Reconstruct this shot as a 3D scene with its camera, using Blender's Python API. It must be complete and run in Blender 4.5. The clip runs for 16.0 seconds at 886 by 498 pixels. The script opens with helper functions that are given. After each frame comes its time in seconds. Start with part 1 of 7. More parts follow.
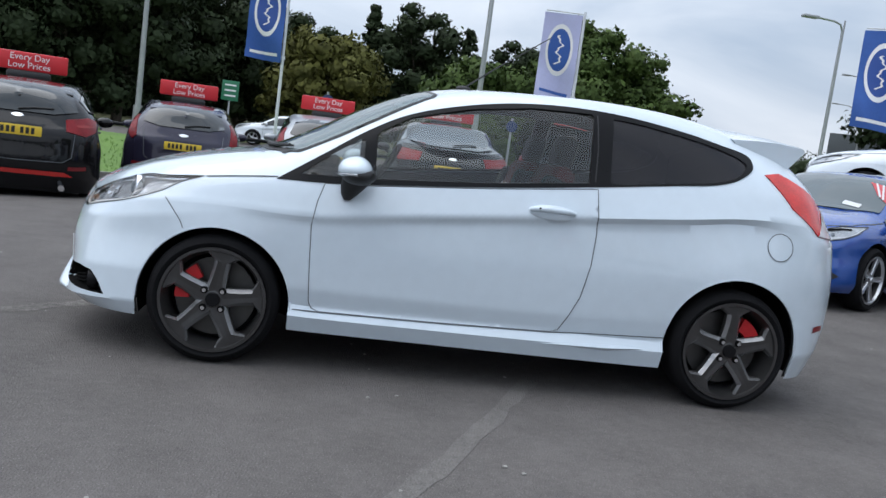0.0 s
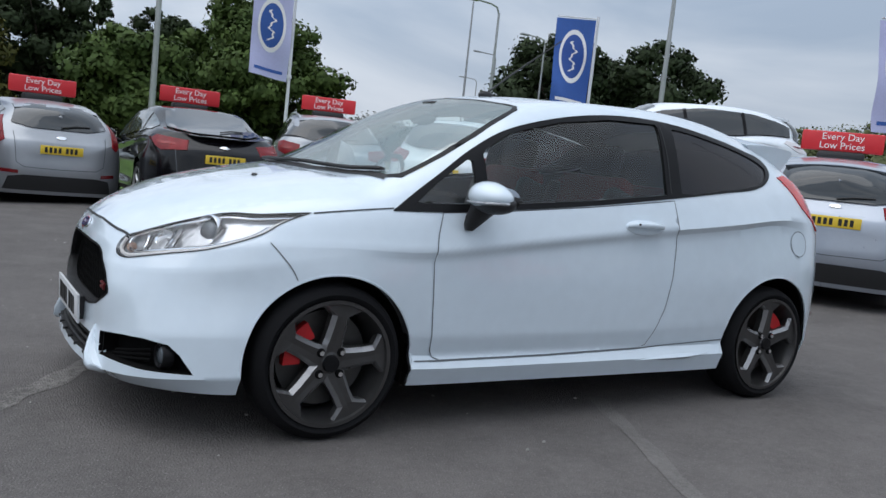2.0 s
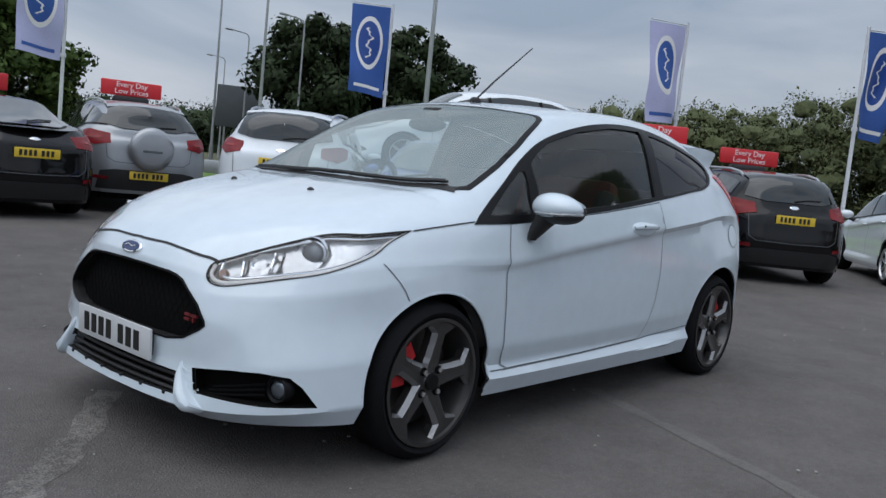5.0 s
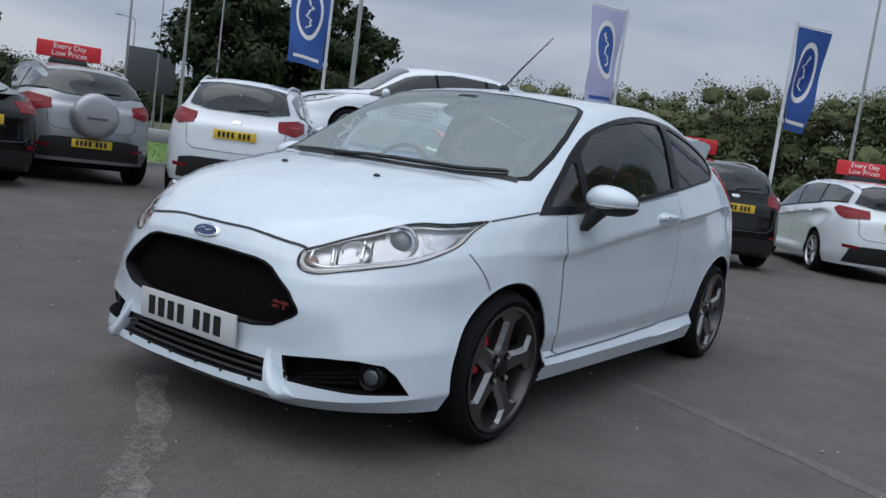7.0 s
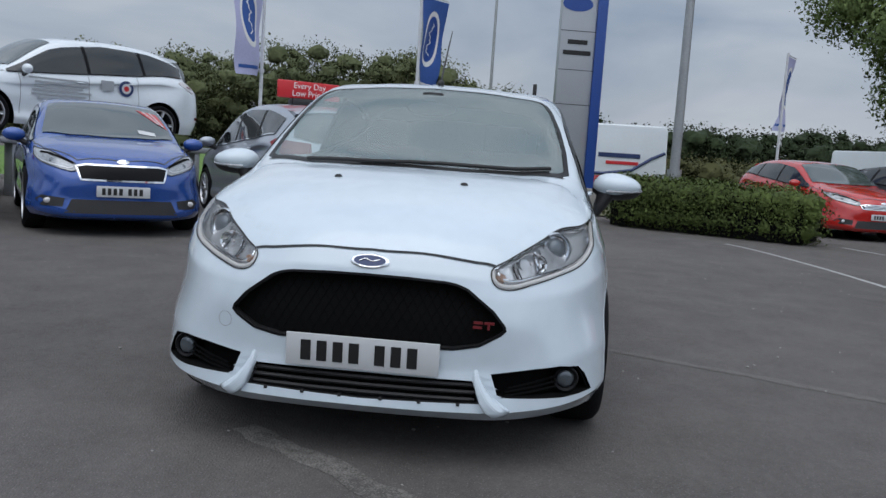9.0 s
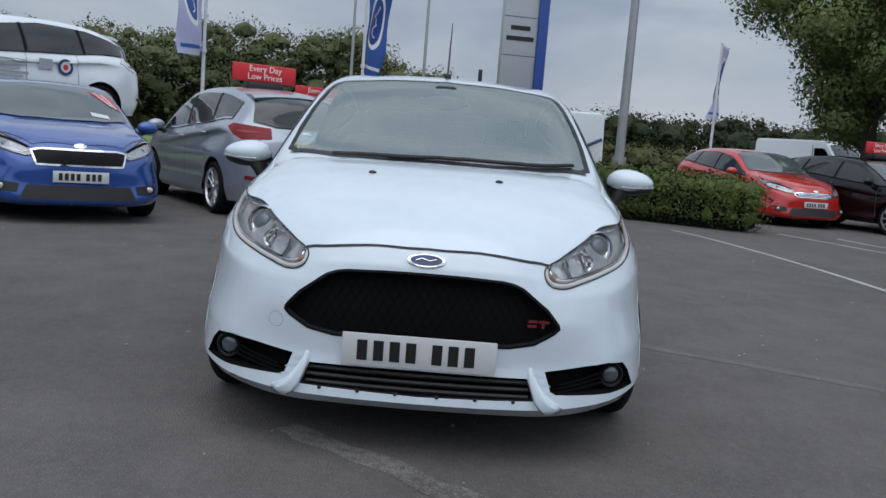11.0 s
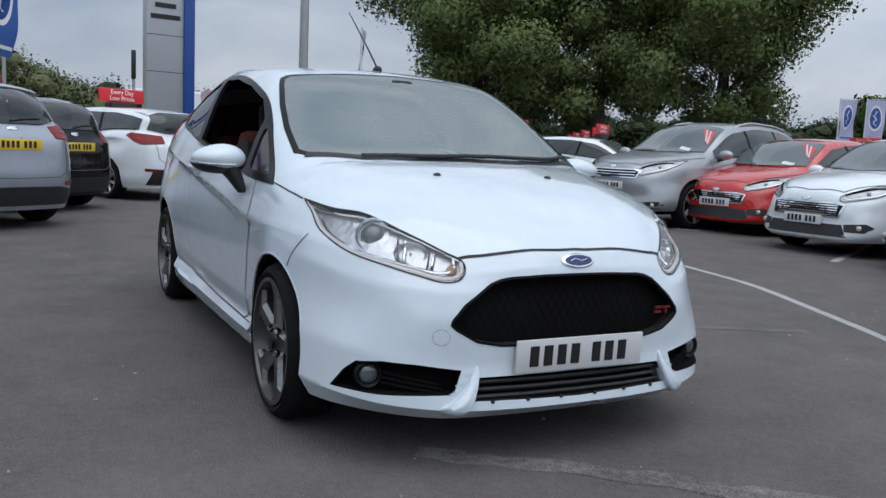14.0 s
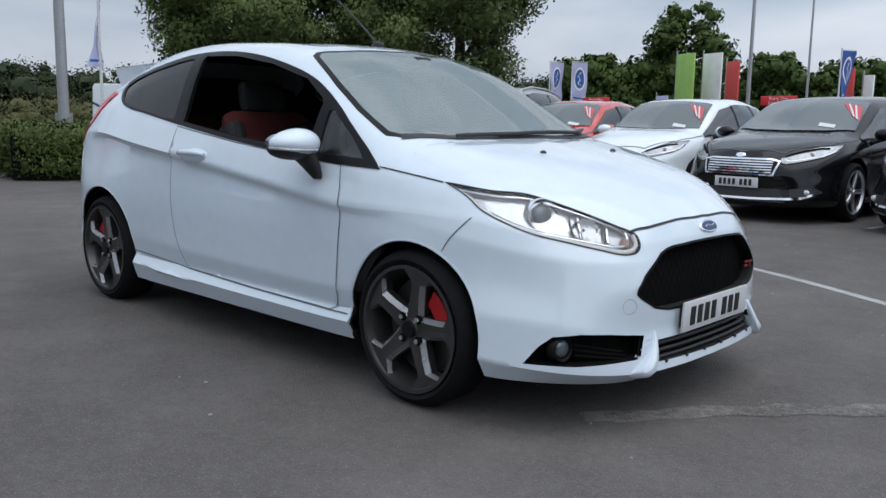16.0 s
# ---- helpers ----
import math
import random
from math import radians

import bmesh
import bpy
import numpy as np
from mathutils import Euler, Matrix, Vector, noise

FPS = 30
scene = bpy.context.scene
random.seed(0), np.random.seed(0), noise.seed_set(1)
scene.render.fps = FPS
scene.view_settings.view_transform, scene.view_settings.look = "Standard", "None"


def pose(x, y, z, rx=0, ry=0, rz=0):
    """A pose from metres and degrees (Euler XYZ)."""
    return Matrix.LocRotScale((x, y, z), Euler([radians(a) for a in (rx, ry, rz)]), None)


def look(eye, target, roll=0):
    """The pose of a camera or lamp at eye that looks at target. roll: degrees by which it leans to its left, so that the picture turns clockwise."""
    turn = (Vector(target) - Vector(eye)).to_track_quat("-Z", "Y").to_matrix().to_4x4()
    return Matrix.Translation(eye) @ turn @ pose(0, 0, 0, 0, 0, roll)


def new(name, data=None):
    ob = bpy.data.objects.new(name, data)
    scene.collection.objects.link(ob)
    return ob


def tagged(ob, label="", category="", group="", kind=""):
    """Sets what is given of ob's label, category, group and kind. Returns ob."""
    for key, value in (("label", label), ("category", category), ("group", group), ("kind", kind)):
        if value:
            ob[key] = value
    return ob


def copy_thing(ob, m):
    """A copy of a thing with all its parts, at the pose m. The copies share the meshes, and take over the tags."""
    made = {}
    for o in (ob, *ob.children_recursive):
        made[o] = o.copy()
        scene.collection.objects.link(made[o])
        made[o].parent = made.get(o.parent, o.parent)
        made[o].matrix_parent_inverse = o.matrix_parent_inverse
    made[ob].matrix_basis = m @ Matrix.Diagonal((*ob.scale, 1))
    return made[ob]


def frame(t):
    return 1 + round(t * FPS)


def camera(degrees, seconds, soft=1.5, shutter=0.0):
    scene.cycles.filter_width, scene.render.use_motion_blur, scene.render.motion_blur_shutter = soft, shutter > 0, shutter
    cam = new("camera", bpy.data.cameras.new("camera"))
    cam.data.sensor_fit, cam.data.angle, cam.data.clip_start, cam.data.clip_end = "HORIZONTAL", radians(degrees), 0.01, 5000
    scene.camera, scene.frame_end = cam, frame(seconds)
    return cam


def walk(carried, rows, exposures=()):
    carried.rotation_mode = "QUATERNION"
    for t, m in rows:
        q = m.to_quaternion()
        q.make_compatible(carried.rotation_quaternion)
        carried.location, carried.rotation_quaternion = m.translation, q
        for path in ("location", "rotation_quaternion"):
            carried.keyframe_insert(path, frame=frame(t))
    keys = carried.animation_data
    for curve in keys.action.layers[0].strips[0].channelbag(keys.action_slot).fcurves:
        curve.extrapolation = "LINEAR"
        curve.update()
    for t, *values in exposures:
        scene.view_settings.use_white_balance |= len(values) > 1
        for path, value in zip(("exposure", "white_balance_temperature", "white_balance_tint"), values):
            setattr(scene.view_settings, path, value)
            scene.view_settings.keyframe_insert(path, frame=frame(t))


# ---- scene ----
cam = camera(55.5, 16.0)
# seconds, eye, target, roll
PATH = [
    (0, (-0.708, -4.703, 1.128), (-0.4620, -2.7335, 0.8856), 7.64),
    (0.5, (-1.102, -4.480, 1.105), (-0.6853, -2.5409, 0.8481), 9.16),
    (1, (-1.650, -4.274, 1.079), (-1.0456, -2.3831, 0.8404), 7.84),
    (1.5, (-2.091, -3.983, 1.069), (-1.2819, -2.1661, 0.8601), 4.71),
    (2, (-2.554, -3.649, 1.090), (-1.5022, -1.9603, 0.8827), 6.20),
    (2.5, (-2.909, -3.335, 1.066), (-1.6761, -1.7745, 0.8523), 4.88),
    (3, (-3.272, -3.097, 1.073), (-1.8765, -1.6817, 0.8490), 5.84),
    (3.5, (-3.402, -2.879, 1.092), (-2.0674, -1.4079, 0.8631), 4.24),
    (4, (-3.489, -2.839, 1.080), (-2.0300, -1.4821, 0.9032), 5.72),
    (6.5, (-3.711, -2.692, 1.090), (-2.1508, -1.4599, 0.8730), 6.24),
    (7, (-3.972, -2.375, 1.075), (-2.3314, -1.2548, 0.8483), 7.67),
    (7.5, (-4.224, -1.981, 1.084), (-2.5227, -0.9633, 0.8198), 8.60),
    (8, (-4.481, -1.448, 1.058), (-2.6541, -0.6687, 0.8202), 7.71),
    (8.5, (-4.651, -0.982, 1.071), (-2.7327, -0.4697, 0.8300), 6.63),
    (9, (-4.764, -0.498, 1.057), (-2.7842, -0.3161, 0.8382), 3.85),
    (9.5, (-4.807, -0.196, 1.092), (-2.8228, -0.1435, 0.8456), 4.66),
    (12, (-4.795, 0.079, 1.081), (-2.8118, -0.0015, 0.8387), 3.37),
    (12.5, (-4.802, 0.435, 1.075), (-2.8326, 0.1864, 0.8332), 4.85),
    (13, (-4.642, 0.802, 1.066), (-2.6947, 0.4172, 0.8209), 4.01),
    (13.5, (-4.532, 1.217, 1.069), (-2.6402, 0.6182, 0.8220), 3.00),
    (14, (-4.323, 1.718, 1.053), (-2.5563, 0.8114, 0.8153), 2.53),
    (14.5, (-4.100, 2.165, 1.037), (-2.4240, 1.1009, 0.7927), 1.83),
    (15, (-3.785, 2.575, 1.037), (-2.2844, 1.2785, 0.7774), 1.64),
    (15.5, (-3.587, 2.851, 1.062), (-2.1839, 1.4520, 0.7900), 1.25),
    (16, (-3.434, 2.994, 1.069), (-2.0777, 1.5556, 0.7674), 0.91),
]
walk(cam, [(t, look(eye, target, roll)) for t, eye, target, roll in PATH],
     exposures=[(0, .22), (1.5, .06), (3.5, -.18), (4.2, -.24), (9.7, -.32), (12.5, -.23), (14.5, -.09), (16, -.03)])

# ---- world, sun and exposure ----
world = bpy.data.worlds.new("overcast_sky")
scene.world = world
world.use_nodes = True
wn, wl = world.node_tree.nodes, world.node_tree.links
wn.clear()
w_out, w_bg = wn.new("ShaderNodeOutputWorld"), wn.new("ShaderNodeBackground")
w_sky = wn.new("ShaderNodeTexSky")
w_sky.sky_type, w_sky.sun_disc = "NISHITA", False
w_sky.sun_elevation, w_sky.sun_rotation = radians(67), radians(277)
w_sky.dust_density, w_sky.air_density = 3.0, 1.2
w_co, w_map = wn.new("ShaderNodeTexCoord"), wn.new("ShaderNodeMapping")
w_map.inputs["Scale"].default_value = (1.0, 1.0, 3.2)
w_noise = wn.new("ShaderNodeTexNoise")
w_noise.inputs["Scale"].default_value, w_noise.inputs["Detail"].default_value = 2.6, 7.0
w_noise.inputs["Distortion"].default_value = 0.4
w_ramp = wn.new("ShaderNodeValToRGB")
w_ramp.color_ramp.elements[0].position, w_ramp.color_ramp.elements[0].color = 0.30, (4.0, 4.95, 6.35, 1)
w_ramp.color_ramp.elements[1].position, w_ramp.color_ramp.elements[1].color = 0.66, (7.6, 8.25, 9.25, 1)
w_mix = wn.new("ShaderNodeMixRGB")
w_mix.inputs["Fac"].default_value = 0.93
wl.new(w_co.outputs["Generated"], w_map.inputs["Vector"])
wl.new(w_map.outputs["Vector"], w_noise.inputs["Vector"])
wl.new(w_noise.outputs["Fac"], w_ramp.inputs["Fac"])
wl.new(w_sky.outputs["Color"], w_mix.inputs["Color1"])
wl.new(w_ramp.outputs["Color"], w_mix.inputs["Color2"])
w_sep, w_up, w_mul = wn.new("ShaderNodeSeparateXYZ"), wn.new("ShaderNodeMapRange"), wn.new("ShaderNodeMixRGB")
w_up.inputs["From Min"].default_value, w_up.inputs["From Max"].default_value = 0.05, 0.95
w_up.inputs["To Min"].default_value, w_up.inputs["To Max"].default_value = 0.92, 1.62
w_mul.blend_type, w_mul.inputs["Fac"].default_value = "MULTIPLY", 1.0
wl.new(w_co.outputs["Generated"], w_sep.inputs[0])
wl.new(w_sep.outputs["Z"], w_up.inputs["Value"])
wl.new(w_mix.outputs["Color"], w_mul.inputs["Color1"])
w_side, w_both = wn.new("ShaderNodeMapRange"), wn.new("ShaderNodeMath")
w_side.inputs["From Min"].default_value, w_side.inputs["From Max"].default_value = -1.0, 1.0
w_side.inputs["To Min"].default_value, w_side.inputs["To Max"].default_value = 1.28, 0.90
w_both.operation = "MULTIPLY"
wl.new(w_sep.outputs["X"], w_side.inputs["Value"])
wl.new(w_up.outputs["Result"], w_both.inputs[0])
wl.new(w_side.outputs["Result"], w_both.inputs[1])
wl.new(w_both.outputs[0], w_mul.inputs["Color2"])
wl.new(w_mul.outputs["Color"], w_bg.inputs["Color"])
w_bg.inputs["Strength"].default_value = 0.1
wl.new(w_bg.outputs["Background"], w_out.inputs["Surface"])

sun = new("sun", bpy.data.lights.new("sun", "SUN"))
sun.data.energy, sun.data.angle, sun.data.color = 1.2, radians(74), (1.0, 0.98, 0.96)
sun.matrix_world = look((-4.5, 0.6, 11), (0, 0, 0))


# ---- materials ----
def material(name, colour, rough=0.5, metal=0.0, vary=0.12, scale=8.0, bump=0.0, bump_scale=60.0, coat=0.0, second=None, random_tint=0.0):
    """A node material: base colour varied at two scales, fine relief, optional clear coat."""
    m = bpy.data.materials.new(name)
    m.use_nodes = True
    n, l = m.node_tree.nodes, m.node_tree.links
    b = n["Principled BSDF"]
    b.inputs["Roughness"].default_value, b.inputs["Metallic"].default_value = rough, metal
    b.inputs["Coat Weight"].default_value, b.inputs["Coat Roughness"].default_value = coat, 0.04
    co = n.new("ShaderNodeTexCoord")
    big, fine = n.new("ShaderNodeTexNoise"), n.new("ShaderNodeTexNoise")
    big.inputs["Scale"].default_value, big.inputs["Detail"].default_value = scale * 0.22, 4
    fine.inputs["Scale"].default_value, fine.inputs["Detail"].default_value = scale * 3, 6
    for t in (big, fine):
        l.new(co.outputs["Object"], t.inputs["Vector"])
    add = n.new("ShaderNodeMath")
    add.operation = "ADD"
    l.new(big.outputs["Fac"], add.inputs[0])
    l.new(fine.outputs["Fac"], add.inputs[1])
    ramp = n.new("ShaderNodeMapRange")
    ramp.inputs["From Min"].default_value, ramp.inputs["From Max"].default_value = 0.7, 1.3
    l.new(add.outputs[0], ramp.inputs["Value"])
    mix = n.new("ShaderNodeMixRGB")
    lo = second or tuple(c * (1 - vary) for c in colour)
    hi = colour if second else tuple(min(1, c * (1 + vary)) for c in colour)
    mix.inputs["Color1"].default_value, mix.inputs["Color2"].default_value = (*lo, 1), (*hi, 1)
    l.new(ramp.outputs["Result"], mix.inputs["Fac"])
    last = mix.outputs["Color"]
    if random_tint:
        info, hsv, mr = n.new("ShaderNodeNewGeometry"), n.new("ShaderNodeHueSaturation"), n.new("ShaderNodeMapRange")
        mr.inputs["To Min"].default_value, mr.inputs["To Max"].default_value = 1 - random_tint, 1 + random_tint
        l.new(info.outputs["Random Per Island"], mr.inputs["Value"])
        l.new(mr.outputs["Result"], hsv.inputs["Value"])
        l.new(last, hsv.inputs["Color"])
        last = hsv.outputs["Color"]
    l.new(last, b.inputs["Base Color"])
    rr = n.new("ShaderNodeMapRange")
    rr.inputs["To Min"].default_value, rr.inputs["To Max"].default_value = max(0, rough - 0.06), min(1, rough + 0.06)
    l.new(fine.outputs["Fac"], rr.inputs["Value"])
    if rough > 0.12:
        l.new(rr.outputs["Result"], b.inputs["Roughness"])
    if bump:
        bn, bt = n.new("ShaderNodeBump"), n.new("ShaderNodeTexNoise")
        bt.inputs["Scale"].default_value, bt.inputs["Detail"].default_value = bump_scale, 5
        l.new(co.outputs["Object"], bt.inputs["Vector"])
        l.new(bt.outputs["Fac"], bn.inputs["Height"])
        bn.inputs["Strength"].default_value, bn.inputs["Distance"].default_value = bump, 0.02
        l.new(bn.outputs["Normal"], b.inputs["Normal"])
    return m


def paint(name, colour, rough=0.22, metal=0.0, coat=1.0, spec=0.5):
    m = material(name, colour, rough, metal, vary=0.03, scale=5, coat=coat)
    m.node_tree.nodes["Principled BSDF"].inputs["Specular IOR Level"].default_value = spec
    return m


def glass(name, tint, clear, rough=0.02, ior=1.52, diffuse_tone=(0.012, 0.013, 0.014)):
    """A thin pane: part clear, part flat diffuse tone, part mirror by the angle."""
    m = bpy.data.materials.new(name)
    m.use_nodes = True
    n, l = m.node_tree.nodes, m.node_tree.links
    n.clear()
    out, mix, mix2 = n.new("ShaderNodeOutputMaterial"), n.new("ShaderNodeMixShader"), n.new("ShaderNodeMixShader")
    tr, gl, df, fr = n.new("ShaderNodeBsdfTransparent"), n.new("ShaderNodeBsdfGlossy"), n.new("ShaderNodeBsdfDiffuse"), n.new("ShaderNodeFresnel")
    tr.inputs["Color"].default_value = (*tint, 1)
    df.inputs["Color"].default_value = (*diffuse_tone, 1)
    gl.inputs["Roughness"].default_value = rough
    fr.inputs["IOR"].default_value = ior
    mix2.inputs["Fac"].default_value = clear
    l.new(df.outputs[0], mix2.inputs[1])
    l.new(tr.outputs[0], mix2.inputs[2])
    l.new(fr.outputs[0], mix.inputs["Fac"])
    l.new(mix2.outputs[0], mix.inputs[1])
    l.new(gl.outputs[0], mix.inputs[2])
    l.new(mix.outputs[0], out.inputs["Surface"])
    return m


WHITE = paint("white_paint", (0.62, 0.70, 0.765))
WHITE2 = paint("plain_white_paint", (0.72, 0.77, 0.81))
BLACKP = paint("black_paint", (0.005, 0.005, 0.006), 0.18, coat=0.55, spec=0.1)
PURPLE = paint("dark_purple_paint", (0.022, 0.020, 0.040), 0.25, 0.2, coat=0.7, spec=0.2)
SILVER = paint("silver_paint", (0.33, 0.345, 0.365), 0.32, 0.55, coat=0.6)
GREYM = paint("grey_silver_paint", (0.34, 0.37, 0.42), 0.3, 0.55)
BLUE = paint("blue_paint", (0.018, 0.075, 0.32), 0.25, 0.25)
REDP = paint("red_paint", (0.50, 0.018, 0.014), 0.25, 0.05)
PLASTIC = material("black_plastic", (0.016, 0.016, 0.017), 0.55, bump=0.15, bump_scale=900)
GLOSSBLACK = paint("satin_black_trim", (0.010, 0.010, 0.011), 0.30, coat=0.0, spec=0.12)
SEAM = material("panel_gap", (0.10, 0.11, 0.12), 0.8)
GAPDARK = material("dark_panel_gap", (0.03, 0.032, 0.035), 0.8)
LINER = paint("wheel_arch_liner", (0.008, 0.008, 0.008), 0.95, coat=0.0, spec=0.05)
RUBBER = material("tyre_rubber", (0.009, 0.009, 0.010), 0.78, bump=0.35, bump_scale=240)
RUBBER.node_tree.nodes["Principled BSDF"].inputs["Specular IOR Level"].default_value = 0.12
RIM = material("gunmetal_alloy", (0.085, 0.083, 0.083), 0.30, 0.7, vary=0.08)
# polished bevels of the spokes, lightened: the sky's gleam is in the colour
RIMEDGE = material("skylit_polished_edge", (0.27, 0.27, 0.275), 0.25, 0.6, vary=0.06)
RIMSIL = material("silver_alloy", (0.55, 0.56, 0.58), 0.3, 0.85, vary=0.08)
DISC = material("brake_disc_steel", (0.10, 0.098, 0.095), 0.45, 0.8)
DIMRED = material("dim_red_badge", (0.22, 0.03, 0.035), 0.35, 0.3)
LAMPGREY = material("grey_clear_lamp", (0.36, 0.38, 0.40), 0.18, 0.35, vary=0.5, scale=28, coat=0.5)
CALIPER = material("red_brake_caliper", (0.46, 0.010, 0.014), 0.4)
CHROME = material("chrome", (0.80, 0.81, 0.83), 0.08, 1.0, vary=0.03)
LAMPBOWL = material("silvered_lamp_bowl", (0.80, 0.82, 0.84), 0.22, 0.60, second=(0.46, 0.47, 0.49), scale=18, bump=0.4, bump_scale=16)
LENS = glass("clear_lamp_lens", (0.97, 0.98, 0.99), 0.98)
FRESNEL_LENS = material("projector_lens", (0.14, 0.16, 0.18), 0.06, 0.5)
AMBER = material("amber_bulb_cover", (0.42, 0.27, 0.20), 0.25)
LENSPINK = material("pale_red_lamp_core", (0.25, 0.035, 0.035), 0.2, vary=0.3, scale=50)
REDLENS = material("red_lamp_lens", (0.19, 0.007, 0.011), 0.30, vary=0.3, scale=40, coat=0.08)
for lens in (REDLENS, LENSPINK):
    lens.node_tree.nodes["Principled BSDF"].inputs["Specular IOR Level"].default_value = 0.22
REDBRIGHT = material("bright_red_lamp_lens", (0.60, 0.028, 0.020), 0.14, vary=0.25, scale=40, coat=0.35)
REDDARK = material("dark_red_lamp_lens", (0.16, 0.009, 0.012), 0.16, vary=0.3, scale=40, coat=0.35)
CLEARLAMP = material("clear_lamp_strip", (0.62, 0.60, 0.60), 0.15, 0.3)
# the pale teal diffuse tone paints bright sky reflection into the windscreen
SCREEN = glass("windscreen_glass", (0.78, 0.88, 0.85), 0.68, ior=2.9, diffuse_tone=(0.31, 0.42, 0.40))
SIDEGLASS = glass("side_window_glass", (0.80, 0.84, 0.83), 0.93, ior=1.65, diffuse_tone=(0.10, 0.11, 0.11))
PRIVACY = glass("tinted_rear_glass", (0.14, 0.14, 0.15), 0.40, ior=1.38, diffuse_tone=(0.030, 0.028, 0.032))
DARKGLASS = material("dark_car_glass", (0.020, 0.024, 0.026), 0.05, vary=0.05, scale=1.0, coat=0.5)
PALEGLASS = material("pale_car_glass", (0.070, 0.088, 0.090), 0.06, vary=0.08, scale=1.0, coat=0.5)
INTERIOR = material("charcoal_cabin_trim", (0.018, 0.018, 0.020), 0.75, bump=0.2)
SEATRED = material("red_seat_cloth", (0.085, 0.008, 0.008), 0.8, bump=0.3, bump_scale=300)
PLATEW = material("white_plate", (0.60, 0.61, 0.62), 0.4, vary=0.02)
PLATEY = material("yellow_plate", (0.72, 0.50, 0.04), 0.4, vary=0.03)
INK = material("black_print", (0.010, 0.010, 0.010), 0.5)
SIGNRED = material("red_board", (0.60, 0.022, 0.030), 0.45, vary=0.05)
SIGNWHITE = material("white_lettering", (0.80, 0.79, 0.78), 0.5, vary=0.02)
STICKER = material("red_windscreen_sticker", (0.52, 0.06, 0.07), 0.5)
BADGEBLUE = material("blue_enamel", (0.03, 0.05, 0.14), 0.2)
def tarmac(name, lo, hi, speck, span=(1.07, 1.54)):
    """Worn asphalt: broad stains, hand-sized mottling and pale stone chips."""
    m = bpy.data.materials.new(name)
    m.use_nodes = True
    n, l = m.node_tree.nodes, m.node_tree.links
    b = n["Principled BSDF"]
    co = n.new("ShaderNodeTexCoord")
    tex = []
    for sc, det, rg in ((0.22, 5, .6), (2.4, 6, .65), (26, 4, .6), (120, 2, .5)):
        t = n.new("ShaderNodeTexNoise")
        t.inputs["Scale"].default_value, t.inputs["Detail"].default_value, t.inputs["Roughness"].default_value = sc, det, rg
        l.new(co.outputs["Object"], t.inputs["Vector"])
        tex.append(t.outputs["Fac"])
    total = None
    for o, w in zip(tex, (.80, .75, .50, .55)):
        mu = n.new("ShaderNodeMath")
        mu.operation, mu.inputs[1].default_value = "MULTIPLY", w
        l.new(o, mu.inputs[0])
        if total is None:
            total = mu.outputs[0]
        else:
            ad = n.new("ShaderNodeMath")
            l.new(total, ad.inputs[0])
            l.new(mu.outputs[0], ad.inputs[1])
            total = ad.outputs[0]
    mr, mix = n.new("ShaderNodeMapRange"), n.new("ShaderNodeMixRGB")
    mr.inputs["From Min"].default_value, mr.inputs["From Max"].default_value = span
    l.new(total, mr.inputs["Value"])
    l.new(mr.outputs["Result"], mix.inputs["Fac"])
    mix.inputs["Color1"].default_value, mix.inputs["Color2"].default_value = (*lo, 1), (*hi, 1)
    vo, vr, mix2 = n.new("ShaderNodeTexVoronoi"), n.new("ShaderNodeMapRange"), n.new("ShaderNodeMixRGB")
    vo.inputs["Scale"].default_value = 70
    l.new(co.outputs["Object"], vo.inputs["Vector"])
    vr.inputs["From Min"].default_value, vr.inputs["From Max"].default_value, vr.inputs["To Min"].default_value, vr.inputs["To Max"].default_value = .10, .26, .75, 0
    l.new(vo.outputs["Distance"], vr.inputs["Value"])
    l.new(vr.outputs["Result"], mix2.inputs["Fac"])
    l.new(mix.outputs["Color"], mix2.inputs["Color1"])
    mix2.inputs["Color2"].default_value = (*speck, 1)
    l.new(mix2.outputs["Color"], b.inputs["Base Color"])
    b.inputs["Roughness"].default_value = .88
    b.inputs["Specular IOR Level"].default_value = .3
    bn = n.new("ShaderNodeBump")
    bn.inputs["Strength"].default_value, bn.inputs["Distance"].default_value = 1.0, .012
    l.new(tex[3], bn.inputs["Height"])
    l.new(bn.outputs["Normal"], b.inputs["Normal"])
    return m


ASPHALT = tarmac("asphalt", (0.090, 0.082, 0.077), (0.156, 0.143, 0.136), (0.22, 0.207, 0.198))
LINEWORN = tarmac("worn_pale_line", (0.100, 0.092, 0.086), (0.262, 0.247, 0.228), (0.26, 0.245, 0.23), (1.17, 1.44))
LINEWHITE = material("white_road_paint", (0.36, 0.36, 0.35), 0.75, vary=0.25, scale=2.5, bump=0.3, bump_scale=150)
LINEFAINT = tarmac("faint_worn_line", (0.096, 0.088, 0.083), (0.192, 0.180, 0.169), (0.22, 0.206, 0.193))
GRASS = material("mown_grass", (0.130, 0.235, 0.040), 0.9, second=(0.080, 0.150, 0.030), scale=1.5, bump=0.8, bump_scale=40)
FIELD = material("rough_field", (0.090, 0.085, 0.035), 0.9, second=(0.050, 0.065, 0.022), scale=0.5, bump=0.6, bump_scale=20)
LEAF = material("tree_leaf", (0.085, 0.125, 0.032), 0.6, second=(0.036, 0.064, 0.017), scale=0.35, random_tint=0.22)
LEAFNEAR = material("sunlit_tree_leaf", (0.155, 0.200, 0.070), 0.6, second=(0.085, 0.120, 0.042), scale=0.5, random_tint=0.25)
